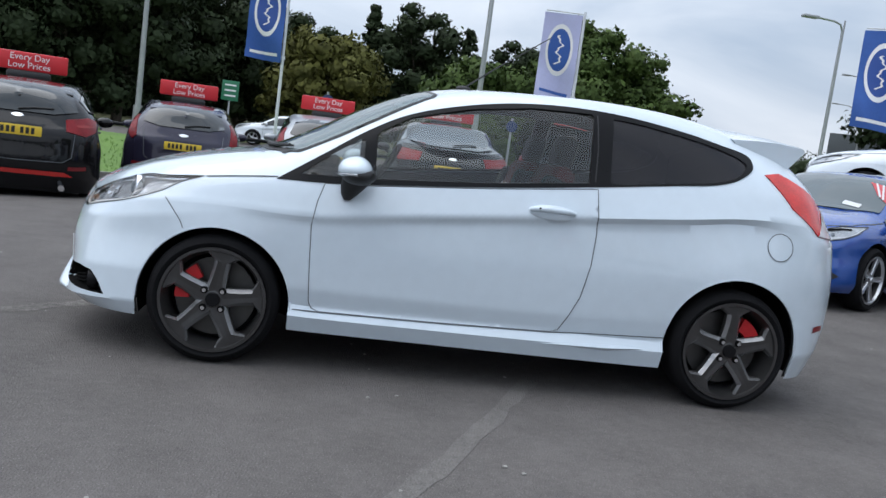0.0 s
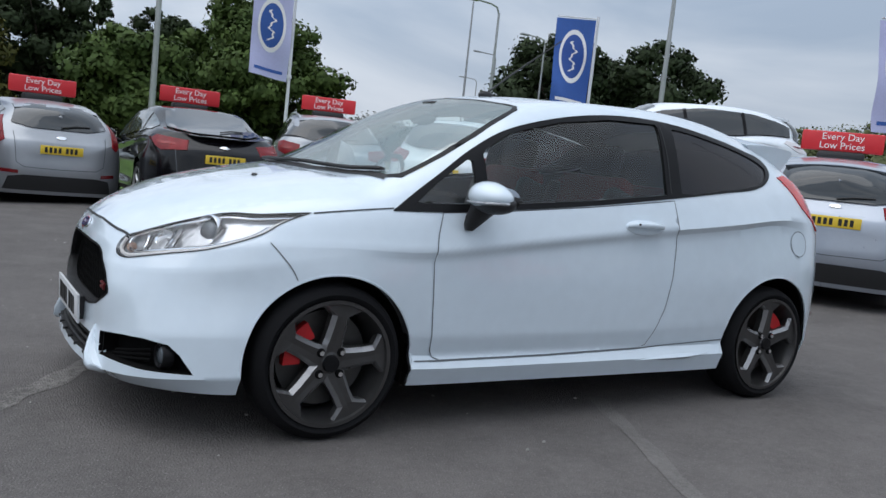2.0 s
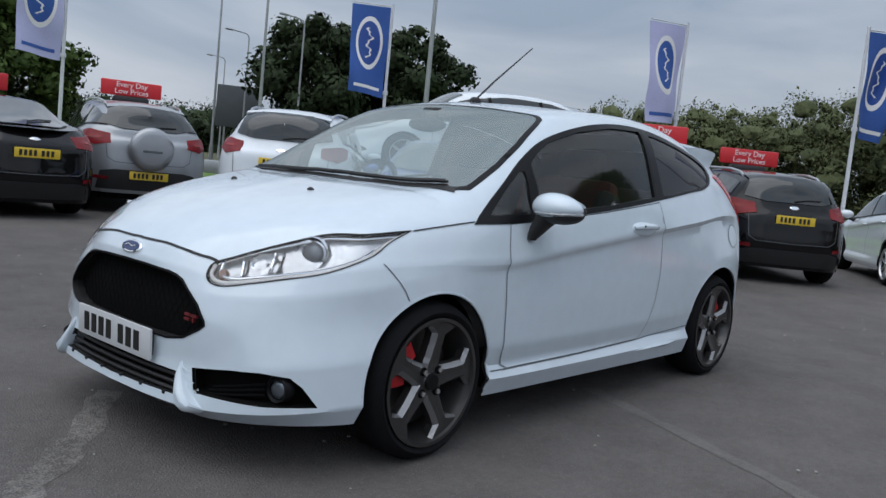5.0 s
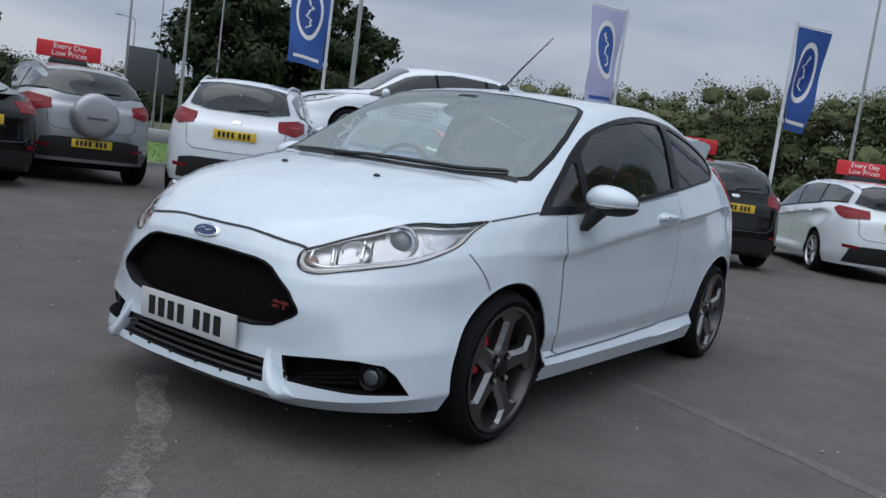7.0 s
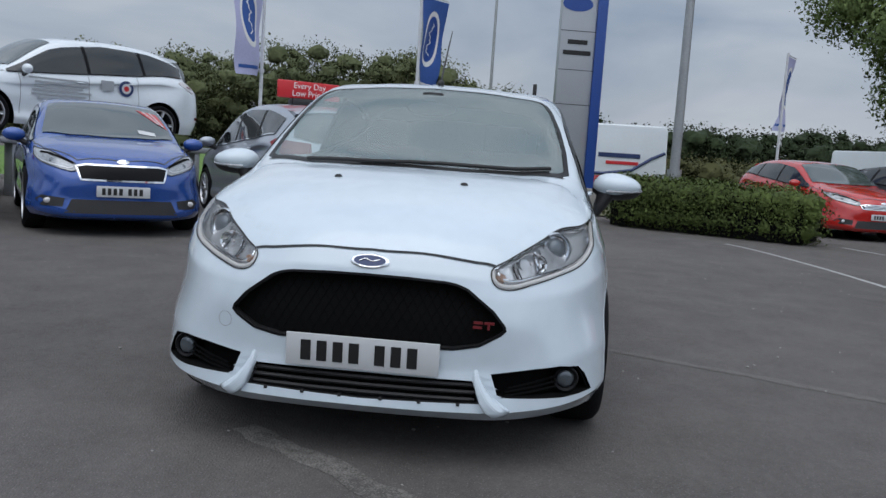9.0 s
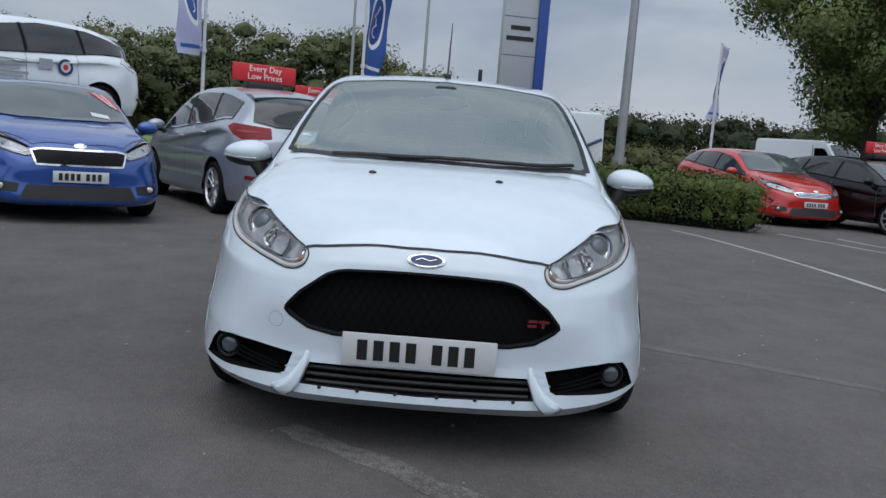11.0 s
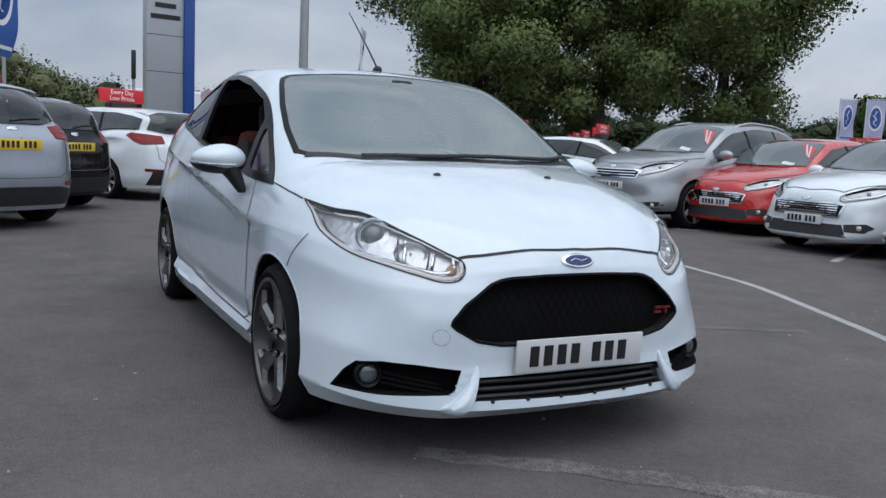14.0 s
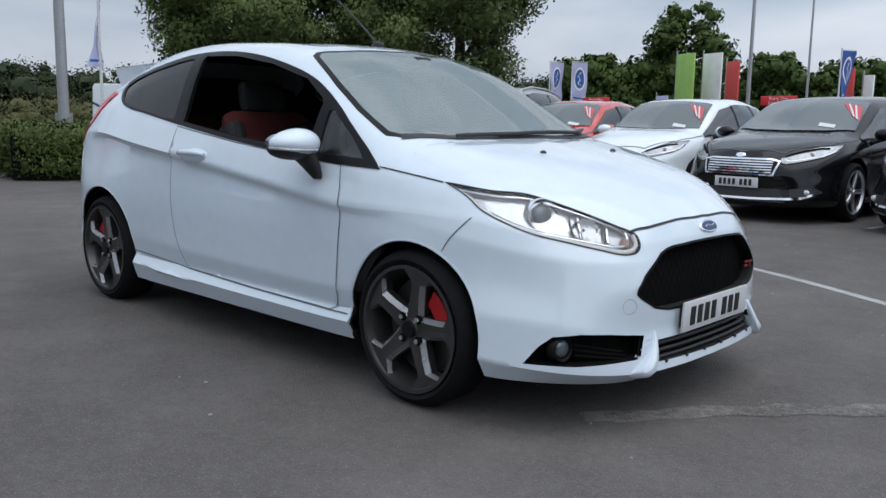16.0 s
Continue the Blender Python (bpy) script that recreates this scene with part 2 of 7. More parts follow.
LEAFDARK = material("dark_leaf", (0.038, 0.055, 0.024), 0.65, second=(0.020, 0.031, 0.014), scale=0.35, random_tint=0.22)
LEAFOLIVE = material("olive_leaf", (0.120, 0.118, 0.030), 0.65, second=(0.065, 0.070, 0.020), scale=0.35, random_tint=0.22)
LEAFMID = material("wooded_bank_leaf", (0.140, 0.156, 0.072), 0.65, second=(0.078, 0.096, 0.046), scale=0.12, random_tint=0.14)
LEAFSCRUB = material("scrub_leaf", (0.095, 0.096, 0.040), 0.7, second=(0.052, 0.057, 0.024), scale=0.4, random_tint=0.2)
HEDGELEAF = material("hedge_leaf", (0.105, 0.140, 0.038), 0.55, second=(0.050, 0.070, 0.020), scale=1.5, random_tint=0.4)
for leaf in (LEAF, LEAFNEAR, LEAFMID, LEAFSCRUB, LEAFDARK, LEAFOLIVE, HEDGELEAF):
    leaf.node_tree.nodes["Principled BSDF"].inputs["Specular IOR Level"].default_value = 0.12
BARK = material("bark", (0.075, 0.062, 0.048), 0.9, bump=0.8, bump_scale=12)
GALV = material("galvanised_steel", (0.36, 0.37, 0.38), 0.45, 0.6)
POLEWHITE = material("white_flag_pole", (0.62, 0.63, 0.66), 0.4)
FLAGBLUE = material("blue_flag_cloth", (0.035, 0.10, 0.34), 0.8, vary=0.1)
FLAGPALE = material("pale_lilac_flag_cloth", (0.46, 0.47, 0.68), 0.8, vary=0.06)
TOTEMGREY = material("grey_sign_panel", (0.40, 0.42, 0.45), 0.35, 0.3, vary=0.03)
TOTEMBLUE = material("blue_sign_panel", (0.02, 0.07, 0.30), 0.35, vary=0.05)
SIGNBACK = material("grey_sign_back", (0.075, 0.085, 0.092), 0.6)
SIGNGREEN = material("green_road_sign", (0.02, 0.16, 0.08), 0.5)
BANNERGREEN = material("green_banner", (0.30, 0.50, 0.12), 0.7)
BANNERRED = material("red_banner", (0.55, 0.07, 0.06), 0.7)
BANNERWHITE = material("white_banner", (0.72, 0.72, 0.70), 0.7)
CONCRETE = material("concrete", (0.30, 0.29, 0.27), 0.9, bump=0.5, bump_scale=50)


# ---- building helpers ----
def thing(name, label, category, group="", m=None):
    ob = new(name)
    ob.empty_display_size = 0.2
    tagged(ob, label, category, group)
    if m is not None:
        ob.matrix_basis = m
    return ob


def part(name, bm, mat, parent=None, label="", smooth=True, m=None):
    """Links a bmesh as one mesh object under a thing or a part."""
    me = bpy.data.meshes.new(name)
    bm.to_mesh(me)
    bm.free()
    for one in (mat if isinstance(mat, tuple) else (mat,)):
        me.materials.append(one)
    if smooth:
        me.shade_smooth()
        me.set_sharp_from_angle(angle=radians(40))
    ob = new(name, me)
    if parent is not None:
        ob.parent = parent
    if m is not None:
        ob.matrix_basis = m
    if label:
        ob["label"] = label
    return ob


def box(bm, c, s, m=None, bevel=0.0):
    r = bmesh.ops.create_cube(bm, size=1.0)["verts"]
    bmesh.ops.scale(bm, vec=s, verts=r)
    if bevel:
        es = list({e for v in r for e in v.link_edges})
        r = list({v for f in bmesh.ops.bevel(bm, geom=es, offset=bevel, segments=2, affect="EDGES", profile=0.5)["faces"] for v in f.verts} | {v for v in r if v.is_valid})
    bmesh.ops.translate(bm, vec=c, verts=r)
    if m is not None:
        bmesh.ops.transform(bm, matrix=m, verts=r)
    return r


def a_box(c, s, bevel=0.0, m=None):
    bm = bmesh.new()
    box(bm, c, s, m, bevel)
    return bm


def cyl(bm, p, q, r1, r2=None, seg=16, caps=True):
    p, q = Vector(p), Vector(q)
    d = q - p
    m = Matrix.Translation((p + q) / 2) @ d.to_track_quat("Z", "Y").to_matrix().to_4x4()
    bmesh.ops.create_cone(bm, cap_ends=caps, segments=seg, radius1=r1, radius2=r1 if r2 is None else r2, depth=d.length, matrix=m)


def a_cyl(p, q, r1, r2=None, seg=16):
    bm = bmesh.new()
    cyl(bm, p, q, r1, r2, seg)
    return bm


def lathe(profile, seg=48, axis="y"):
    """Turns a list of (radius, height) round an axis."""
    bm = bmesh.new()
    rings = []
    for r, h in profile:
        ring = []
        for i in range(seg):
            a = 2 * math.pi * i / seg
            p = (r * math.cos(a), h, r * math.sin(a)) if axis == "y" else (r * math.cos(a), r * math.sin(a), h)
            ring.append(bm.verts.new(p))
        rings.append(ring)
    for a, b in zip(rings, rings[1:]):
        for i in range(seg):
            bm.faces.new((a[i], a[(i + 1) % seg], b[(i + 1) % seg], b[i]))
    bmesh.ops.recalc_face_normals(bm, faces=bm.faces)
    return bm


def tube(points, r, seg=8):
    bm = bmesh.new()
    pts = [Vector(p) for p in points]
    rings = []
    for i, p in enumerate(pts):
        d = (pts[min(i + 1, len(pts) - 1)] - pts[max(i - 1, 0)]).normalized()
        q = d.to_track_quat("Z", "Y").to_matrix()
        rr = r[i] if isinstance(r, (list, tuple)) else r
        rings.append([bm.verts.new(p + q @ Vector((rr * math.cos(2 * math.pi * k / seg), rr * math.sin(2 * math.pi * k / seg), 0))) for k in range(seg)])
    for a, b in zip(rings, rings[1:]):
        for k in range(seg):
            bm.faces.new((a[k], a[(k + 1) % seg], b[(k + 1) % seg], b[k]))
    bm.faces.new(rings[0][::-1])
    bm.faces.new(rings[-1])
    return bm


def lettering(name, text, size, mat, parent, m, align="CENTER", depth=0.002):
    """Words in the built-in font, as a mesh."""
    cu = bpy.data.curves.new(name, "FONT")
    cu.body, cu.size, cu.align_x, cu.align_y, cu.extrude = text, size, align, "CENTER", depth
    tmp = bpy.data.objects.new(name, cu)
    me = bpy.data.meshes.new_from_object(tmp)
    bpy.data.objects.remove(tmp)
    me.materials.append(mat)
    ob = new(name, me)
    ob.parent, ob.matrix_basis = parent, m
    return ob


# ---- car shells: lofted from design curves ----
def spline(points, per):
    """A curve through the points, with tangents by chord length; per: steps for each span."""
    p = [np.array(q, float) for q in points]
    n = len(p)
    d = [max(1e-6, np.linalg.norm(p[i + 1] - p[i])) ** 0.7 for i in range(n - 1)]
    tan = []
    for i in range(n):
        if i == 0:
            tan.append((p[1] - p[0]) / d[0])
        elif i == n - 1:
            tan.append((p[-1] - p[-2]) / d[-1])
        else:
            a, b = (p[i] - p[i - 1]) / d[i - 1], (p[i + 1] - p[i]) / d[i]
            tan.append((a * d[i] + b * d[i - 1]) / (d[i] + d[i - 1]))
    out = []
    for i in range(n - 1):
        for k in range(per if i < n - 2 else per + 1):
            t = k / per
            h = (2 * t ** 3 - 3 * t ** 2 + 1, t ** 3 - 2 * t ** 2 + t, -2 * t ** 3 + 3 * t ** 2, t ** 3 - t ** 2)
            out.append(h[0] * p[i] + h[1] * d[i] * tan[i] + h[2] * p[i + 1] + h[3] * d[i] * tan[i + 1])
    return out


def loft(curves, along, across, sharp=()):
    """The full shell as a bmesh: curves from the lip to the centre line, mirrored over y = 0; sharp: curves that are folds."""
    cuts = [0] + list(sharp) + [len(curves) - 1]
    rows = [spline(c, along) for c in curves]
    bm = bmesh.new()
    grid = []
    for i in range(len(rows[0])):
        line = [r[i] for r in rows]
        sec = []
        for a, b in zip(cuts, cuts[1:]):
            sec = sec[:-1] + spline(line[a:b + 1], across)
        half = [(max(0.0, q[1]), q) for q in sec]
        full = [(q[0], y, q[2]) for y, q in half] + [(q[0], -y, q[2]) for y, q in reversed(half[:-1])]
        grid.append([bm.verts.new(q) for q in full])
    for a, b in zip(grid, grid[1:]):
        for k in range(len(a) - 1):
            bm.faces.new((a[k], a[k + 1], b[k + 1], b[k]))
    bmesh.ops.remove_doubles(bm, verts=bm.verts, dist=2e-4)
    bmesh.ops.dissolve_degenerate(bm, edges=bm.edges, dist=1e-5)
    bmesh.ops.recalc_face_normals(bm, faces=bm.faces)
    # face outwards
    top = max(bm.faces, key=lambda f: f.calc_center_median().z)
    if top.normal.z < 0:
        bmesh.ops.reverse_faces(bm, faces=bm.faces)
    bm.normal_update()
    return bm


from mathutils.bvhtree import BVHTree
from mathutils.geometry import delaunay_2d_cdt, barycentric_transform


class Shell:
    """A body's outer skin, on to which patches, seams and trims are laid."""

    def __init__(self, bm):
        tri = bm.copy()
        bmesh.ops.triangulate(tri, faces=tri.faces)
        tri.verts.ensure_lookup_table()
        tri.faces.ensure_lookup_table()
        tri.normal_update()
        self.co = [v.co.copy() for v in tri.verts]
        self.no = [v.normal.copy() for v in tri.verts]
        self.tri = [[v.index for v in f.verts] for f in tri.faces]
        self.tree = BVHTree.FromPolygons(self.co, self.tri)
        tri.free()

    def drop(self, uv, fr, off=0.0):
        """Where the ray through (u, v) of the frame meets the skin: place and smooth normal."""
        d, u, v = fr
        o = u * uv[0] + v * uv[1] - d * 6
        hit, nrm, i, _ = self.tree.ray_cast(o, d)
        if hit is None:
            hit, nrm, i, _ = self.tree.find_nearest(o + d * 5)
        a, b, c = self.tri[i]
        n = barycentric_transform(hit, self.co[a], self.co[b], self.co[c], self.no[a], self.no[b], self.no[c]).normalized()
        if n.dot(d) > 0:
            n = -n
        return hit + n * off, n


def frame_of(d, up=(0, 0, 1)):
    d = Vector(d).normalized()
    u = d.cross(Vector(up)).normalized()
    return d, u, u.cross(d).normalized()


SIDE_L = (Vector((0, 1, 0)), Vector((1, 0, 0)), Vector((0, 0, 1)))
SIDE_R = (Vector((0, -1, 0)), Vector((1, 0, 0)), Vector((0, 0, 1)))
FRONT = (Vector((1, 0, 0)), Vector((0, 1, 0)), Vector((0, 0, 1)))
REAR = (Vector((-1, 0, 0)), Vector((0, 1, 0)), Vector((0, 0, 1)))
TOP = (Vector((0, 0, -1)), Vector((1, 0, 0)), Vector((0, 1, 0)))


def inside(p, poly):
    x, y = p
    c = False
    j = len(poly) - 1
    for i in range(len(poly)):
        xi, yi = poly[i]
        xj, yj = poly[j]
        if (yi > y) != (yj > y) and x < (xj - xi) * (y - yi) / (yj - yi) + xi:
            c = not c
        j = i
    return c


def nearest_on(p, poly):
    best, q = 1e9, None
    p = Vector(p)
    for a, b in zip(poly, poly[1:] + poly[:1]):
        a, b = Vector(a), Vector(b)
        e = b - a
        t = max(0.0, min(1.0, (p - a).dot(e) / max(1e-12, e.dot(e))))
        c = a + e * t
        dd = (c - p).length
        if dd < best:
            best, q = dd, c
    return q, best


def rounded(poly, step, closed=True, soft=True):
    """The outline resampled; soft: through a smooth curve."""
    pts = [Vector((*p, 0)) for p in poly]
    if soft:
        ext = (pts[-2:] + pts + pts[:2]) if closed else pts
        per = 6
        c = spline([tuple(p) for p in ext], per)
        pts = [Vector(q) for q in (c[2 * per:-(2 * per) + per] if closed else c)]
        if closed:
            pts = pts[:-1] if (pts[0] - pts[-1]).length < 1e-6 else pts
    out = []
    n = len(pts)
    for i in range(n if closed else n - 1):
        a, b = pts[i], pts[(i + 1) % n]
        k = max(1, int((b - a).length / step))
        for j in range(k):
            q = a.lerp(b, j / k)
            out.append((q.x, q.y))
    if not closed:
        out.append((pts[-1].x, pts[-1].y))
    return out


def patch(shell, poly, fr, res=0.03, off=0.003, holes=(), skirt=0.0, bm=None, soft=False, fine=1.0):
    """A panel laid on the skin: the outline in the frame's plane, filled finely and dropped on to the shell."""
    bm = bm or bmesh.new()
    outl = rounded(poly, res, soft=soft)
    loops = [outl] + [rounded(h, res, soft=soft) for h in holes]
    pts, edges = [], []
    for lp in loops:
        s = len(pts)
        pts += lp
        edges += [(s + i, s + (i + 1) % len(lp)) for i in range(len(lp))]
    us, vs = [p[0] for p in outl], [p[1] for p in outl]
    rv = res * fine
    nu, nv = int((max(us) - min(us)) / res) + 1, int((max(vs) - min(vs)) / rv) + 1
    for i in range(nu + 1):
        for j in range(nv + 1):
            p = (min(us) + i * res + 0.37 * res * (j % 2), min(vs) + j * rv)
            if inside(p, outl) and nearest_on(p, outl)[1] > rv * 0.45 and not any(inside(p, h) or nearest_on(p, h)[1] < res * 0.45 for h in loops[1:]):
                pts.append(p)
    vv, _, ff, *_ = delaunay_2d_cdt([Vector(p) for p in pts], edges, [], 0, 1e-7)
    place = [shell.drop(p, fr, off) for p in vv]
    made = [bm.verts.new(c) for c, _ in place]
    fl = []
    for f in ff:
        c = sum((vv[i] for i in f), Vector((0, 0))) / len(f)
        if inside(c, outl) and not any(inside(c, h) for h in loops[1:]):
            try:
                q = bm.faces.new([made[i] for i in f])
            except ValueError:
                continue
            q.normal_update()
            if q.normal.dot(place[f[0]][1]) < 0:
                q.normal_flip()
            fl.append(q)
    for v in [v for v in made if not v.link_faces]:
        bm.verts.remove(v)
    if skirt:
        rim = [e for e in bm.edges if e.is_boundary and any(f in fl for f in e.link_faces)] if len(fl) < 400 else [e for e in bm.edges if e.is_boundary]
        ret = bmesh.ops.extrude_edge_only(bm, edges=rim)
        nv_ = [g for g in ret["geom"] if isinstance(g, bmesh.types.BMVert)]
        for v in nv_:
            v.co += fr[0] * skirt
    return bm


def strip(shell, line, fr, width, off=0.0015, bm=None, closed=False, soft=True, step=0.02):
    """A narrow band along a line on the skin: panel gaps, trims."""
    bm = bm or bmesh.new()
    pts = [Vector(p) for p in rounded(line, step, closed=closed, soft=soft)]
    n = len(pts)
    a, b = [], []
    for i, p in enumerate(pts):
        q0 = pts[(i - 1) % n] if closed or i > 0 else p
        q1 = pts[(i + 1) % n] if closed or i < n - 1 else p
        t = q1 - q0
        nn = Vector((-t.y, t.x)).normalized() * width / 2 if t.length > 1e-9 else Vector((0, width / 2))
        a.append(bm.verts.new(shell.drop(p + nn, fr, off)[0]))
        b.append(bm.verts.new(shell.drop(p - nn, fr, off)[0]))
    for i in range(n if closed else n - 1):
        j = (i + 1) % n
        f = bm.faces.new((a[i], b[i], b[j], a[j]))
        f.normal_update()
        if f.normal.dot(fr[0]) > 0:
            f.normal_flip()
    return bm


def opening(bm, shell, poly, fr, keep=None):
    """Cuts the outline out of the body: its edges are scored into the skin, then the faces inside are taken out."""
    d, u, v = fr
    poly = [(p[0], p[1]) for p in poly]
    us, vs = [p[0] for p in poly], [p[1] for p in poly]

    def span(f):
        q = [(w.co.dot(u), w.co.dot(v)) for w in f.verts]
        return min(p[0] for p in q), max(p[0] for p in q), min(p[1] for p in q), max(p[1] for p in q)

    near = {}
    for f in bm.faces:
        if f.normal.dot(d) < 0.12 and (keep is None or keep(f.calc_center_median())):
            e = span(f)
            if e[1] > min(us) and e[0] < max(us) and e[3] > min(vs) and e[2] < max(vs):
                near[f] = e
    for (u0, v0), (u1, v1) in zip(poly, poly[1:] + poly[:1]):
        lo_u, hi_u, lo_v, hi_v = min(u0, u1) - 1e-4, max(u0, u1) + 1e-4, min(v0, v1) - 1e-4, max(v0, v1) + 1e-4
        hit = [f for f, e in near.items() if e[1] > lo_u and e[0] < hi_u and e[3] > lo_v and e[2] < hi_v]
        if not hit or abs(u1 - u0) + abs(v1 - v0) < 1e-7:
            continue
        for f in hit:
            del near[f]
        geom = list({w for f in hit for w in f.verts}) + list({e for f in hit for e in f.edges}) + hit
        ret = bmesh.ops.bisect_plane(bm, geom=geom, dist=1e-6, plane_co=u * u0 + v * v0, plane_no=(u * (v1 - v0) - v * (u1 - u0)).normalized())
        for f in ret["geom"]:
            if isinstance(f, bmesh.types.BMFace):
                near[f] = span(f)
    dead = []
    for f in near:
        c = f.calc_center_median()
        if inside((c.dot(u), c.dot(v)), poly):
            dead.append(f)
    bmesh.ops.delete(bm, geom=dead, context="FACES")
    bm.normal_update()


def pocket(shell, poly, fr, depth, res=0.02, lip=0.0):
    """The walls and the floor of a recess behind an outline, as two bmeshes."""
    walls = bmesh.new()
    outl = rounded(poly, res, soft=False)
    a = [walls.verts.new(shell.drop(p, fr, lip)[0]) for p in outl]
    b = [walls.verts.new(x.co + fr[0] * depth) for x in a]
    n = len(a)
    for i in range(n):
        walls.faces.new((a[i], a[(i + 1) % n], b[(i + 1) % n], b[i]))
    floor = patch(shell, poly, fr, res * 2, 0.0)
    bmesh.ops.translate(floor, vec=fr[0] * depth, verts=floor.verts)
    return walls, floor


def mirrored(bm):
    out = bm.copy()
    for v in out.verts:
        v.co.y = -v.co.y
    bmesh.ops.reverse_faces(out, faces=out.faces)
    return out


def circle(c, r, n=40):
    return [(c[0] + r * math.cos(2 * math.pi * i / n), c[1] + r * math.sin(2 * math.pi * i / n)) for i in range(n)]


# design curves of a small hatchback, half body, from the nose's centre round the side to the tail's centre
LIP = [(-1.975, 0, .166), (-1.965, .25, .166), (-1.935, .47, .168), (-1.825, .65, .175), (-1.60, .808, .185), (-1.24, .825, .20), (-.87, .825, .19), (-.3, .83, .19), (.3, .83, .19), (.9, .835, .195), (1.25, .82, .20), (1.6, .78, .195), (1.80, .58, .20), (1.86, 0, .20)]
FLARE = [(-2.045, 0, .208), (-2.035, .25, .208), (-2.000, .47, .212), (-1.880, .688, .228), (-1.60, .849, .255), (-1.24, .855, .28), (-.87, .86, .265), (-.3, .862, .265), (.3, .862, .27), (.9, .862, .28), (1.25, .86, .30), (1.6, .825, .32), (1.84, .6, .33), (1.90, 0, .33)]
LOWER = [(-2.018, 0, .35), (-2.01, .25, .35), (-1.978, .46, .355), (-1.875, .678, .375), (-1.58, .842, .405), (-1.24, .855, .41), (-.87, .836, .375), (-.3, .833, .375), (.3, .834, .385), (.9, .85, .41), (1.25, .868, .45), (1.6, .825, .46), (1.865, .6, .46), (1.93, 0, .46)]
WIDEST = [(-2.022, 0, .50), (-2.014, .25, .50), (-1.975, .47, .50), (-1.848, .658, .51), (-1.575, .812, .54), (-1.24, .866, .60), (-.87, .850, .57), (-.3, .849, .58), (.3, .851, .60), (.9, .862, .64), (1.25, .872, .67), (1.6, .822, .68), (1.86, .6, .67), (1.92, 0, .67)]
UNDERCUT = [(-2.015, 0, .60), (-2.004, .25, .60), (-1.955, .455, .59), (-1.825, .65, .605), (-1.565, .805, .65), (-1.24, .853, .70), (-.87, .838, .69), (-.3, .836, .752), (.3, .837, .822), (.9, .842, .885), (1.25, .836, .925), (1.62, .785, .90), (1.845, .57, .88), (1.90, 0, .87)]
CREASE = [(-2.00, 0, .67), (-1.985, .25, .665), (-1.93, .44, .65), (-1.79, .64, .67), (-1.55, .79, .72), (-1.24, .846, .735), (-.87, .853, .73), (-.3, .853, .795), (.3, .853, .865), (.9, .848, .93), (1.25, .83, .97), (1.61, .765, .97), (1.805, .55, .95), (1.865, 0, .94)]
BELT = [(-1.965, 0, .725), (-1.95, .25, .72), (-1.895, .43, .705), (-1.75, .60, .75), (-1.52, .72, .825), (-1.24, .775, .868), (-.97, .79, .895), (-.3, .805, .945), (.3, .80, 1.015), (.9, .775, 1.09), (1.25, .745, 1.135), (1.555, .68, 1.14), (1.73, .5, 1.11), (1.79, 0, 1.09)]
RAIL = [(-1.94, 0, .745), (-1.91, .23, .755), (-1.84, .39, .77), (-1.71, .49, .825), (-1.48, .56, .895), (-1.24, .61, .945), (-.97, .705, .985), (-.3, .628, 1.332), (.3, .608, 1.416), (.9, .565, 1.405), (1.25, .545, 1.345), (1.50, .51, 1.28), (1.67, .40, 1.21), (1.73, 0, 1.18)]
TOPSIDE = [(-1.925, 0, .76), (-1.88, .16, .785), (-1.79, .27, .82), (-1.66, .33, .868), (-1.46, .37, .925), (-1.26, .40, .966), (-1.10, .40, 1.0), (-.33, .36, 1.386), (.3, .36, 1.446), (.9, .34, 1.445), (1.25, .32, 1.40), (1.52, .29, 1.34), (1.66, .24, 1.27), (1.72, 0, 1.23)]
CENTRE = [(-1.915, 0, .77), (-1.86, 0, .80), (-1.76, 0, .845), (-1.63, 0, .893), (-1.45, 0, .94), (-1.30, 0, .972), (-1.17, 0, 1.0), (-.36, 0, 1.400), (.3, 0, 1.459), (.9, 0, 1.457), (1.25, 0, 1.415), (1.53, 0, 1.355), (1.68, 0, 1.29), (1.74, 0, 1.25)]
# a tight fold under the shoulder line along doors and rear wing
for i in range(6, 11):
    x, y, z = CREASE[i]
    UNDERCUT[i] = (x, y - (.010 if i == 6 else .018), z - .030)
CURVES = [LIP, FLARE, LOWER, WIDEST, UNDERCUT, CREASE, BELT, RAIL, TOPSIDE, CENTRE]


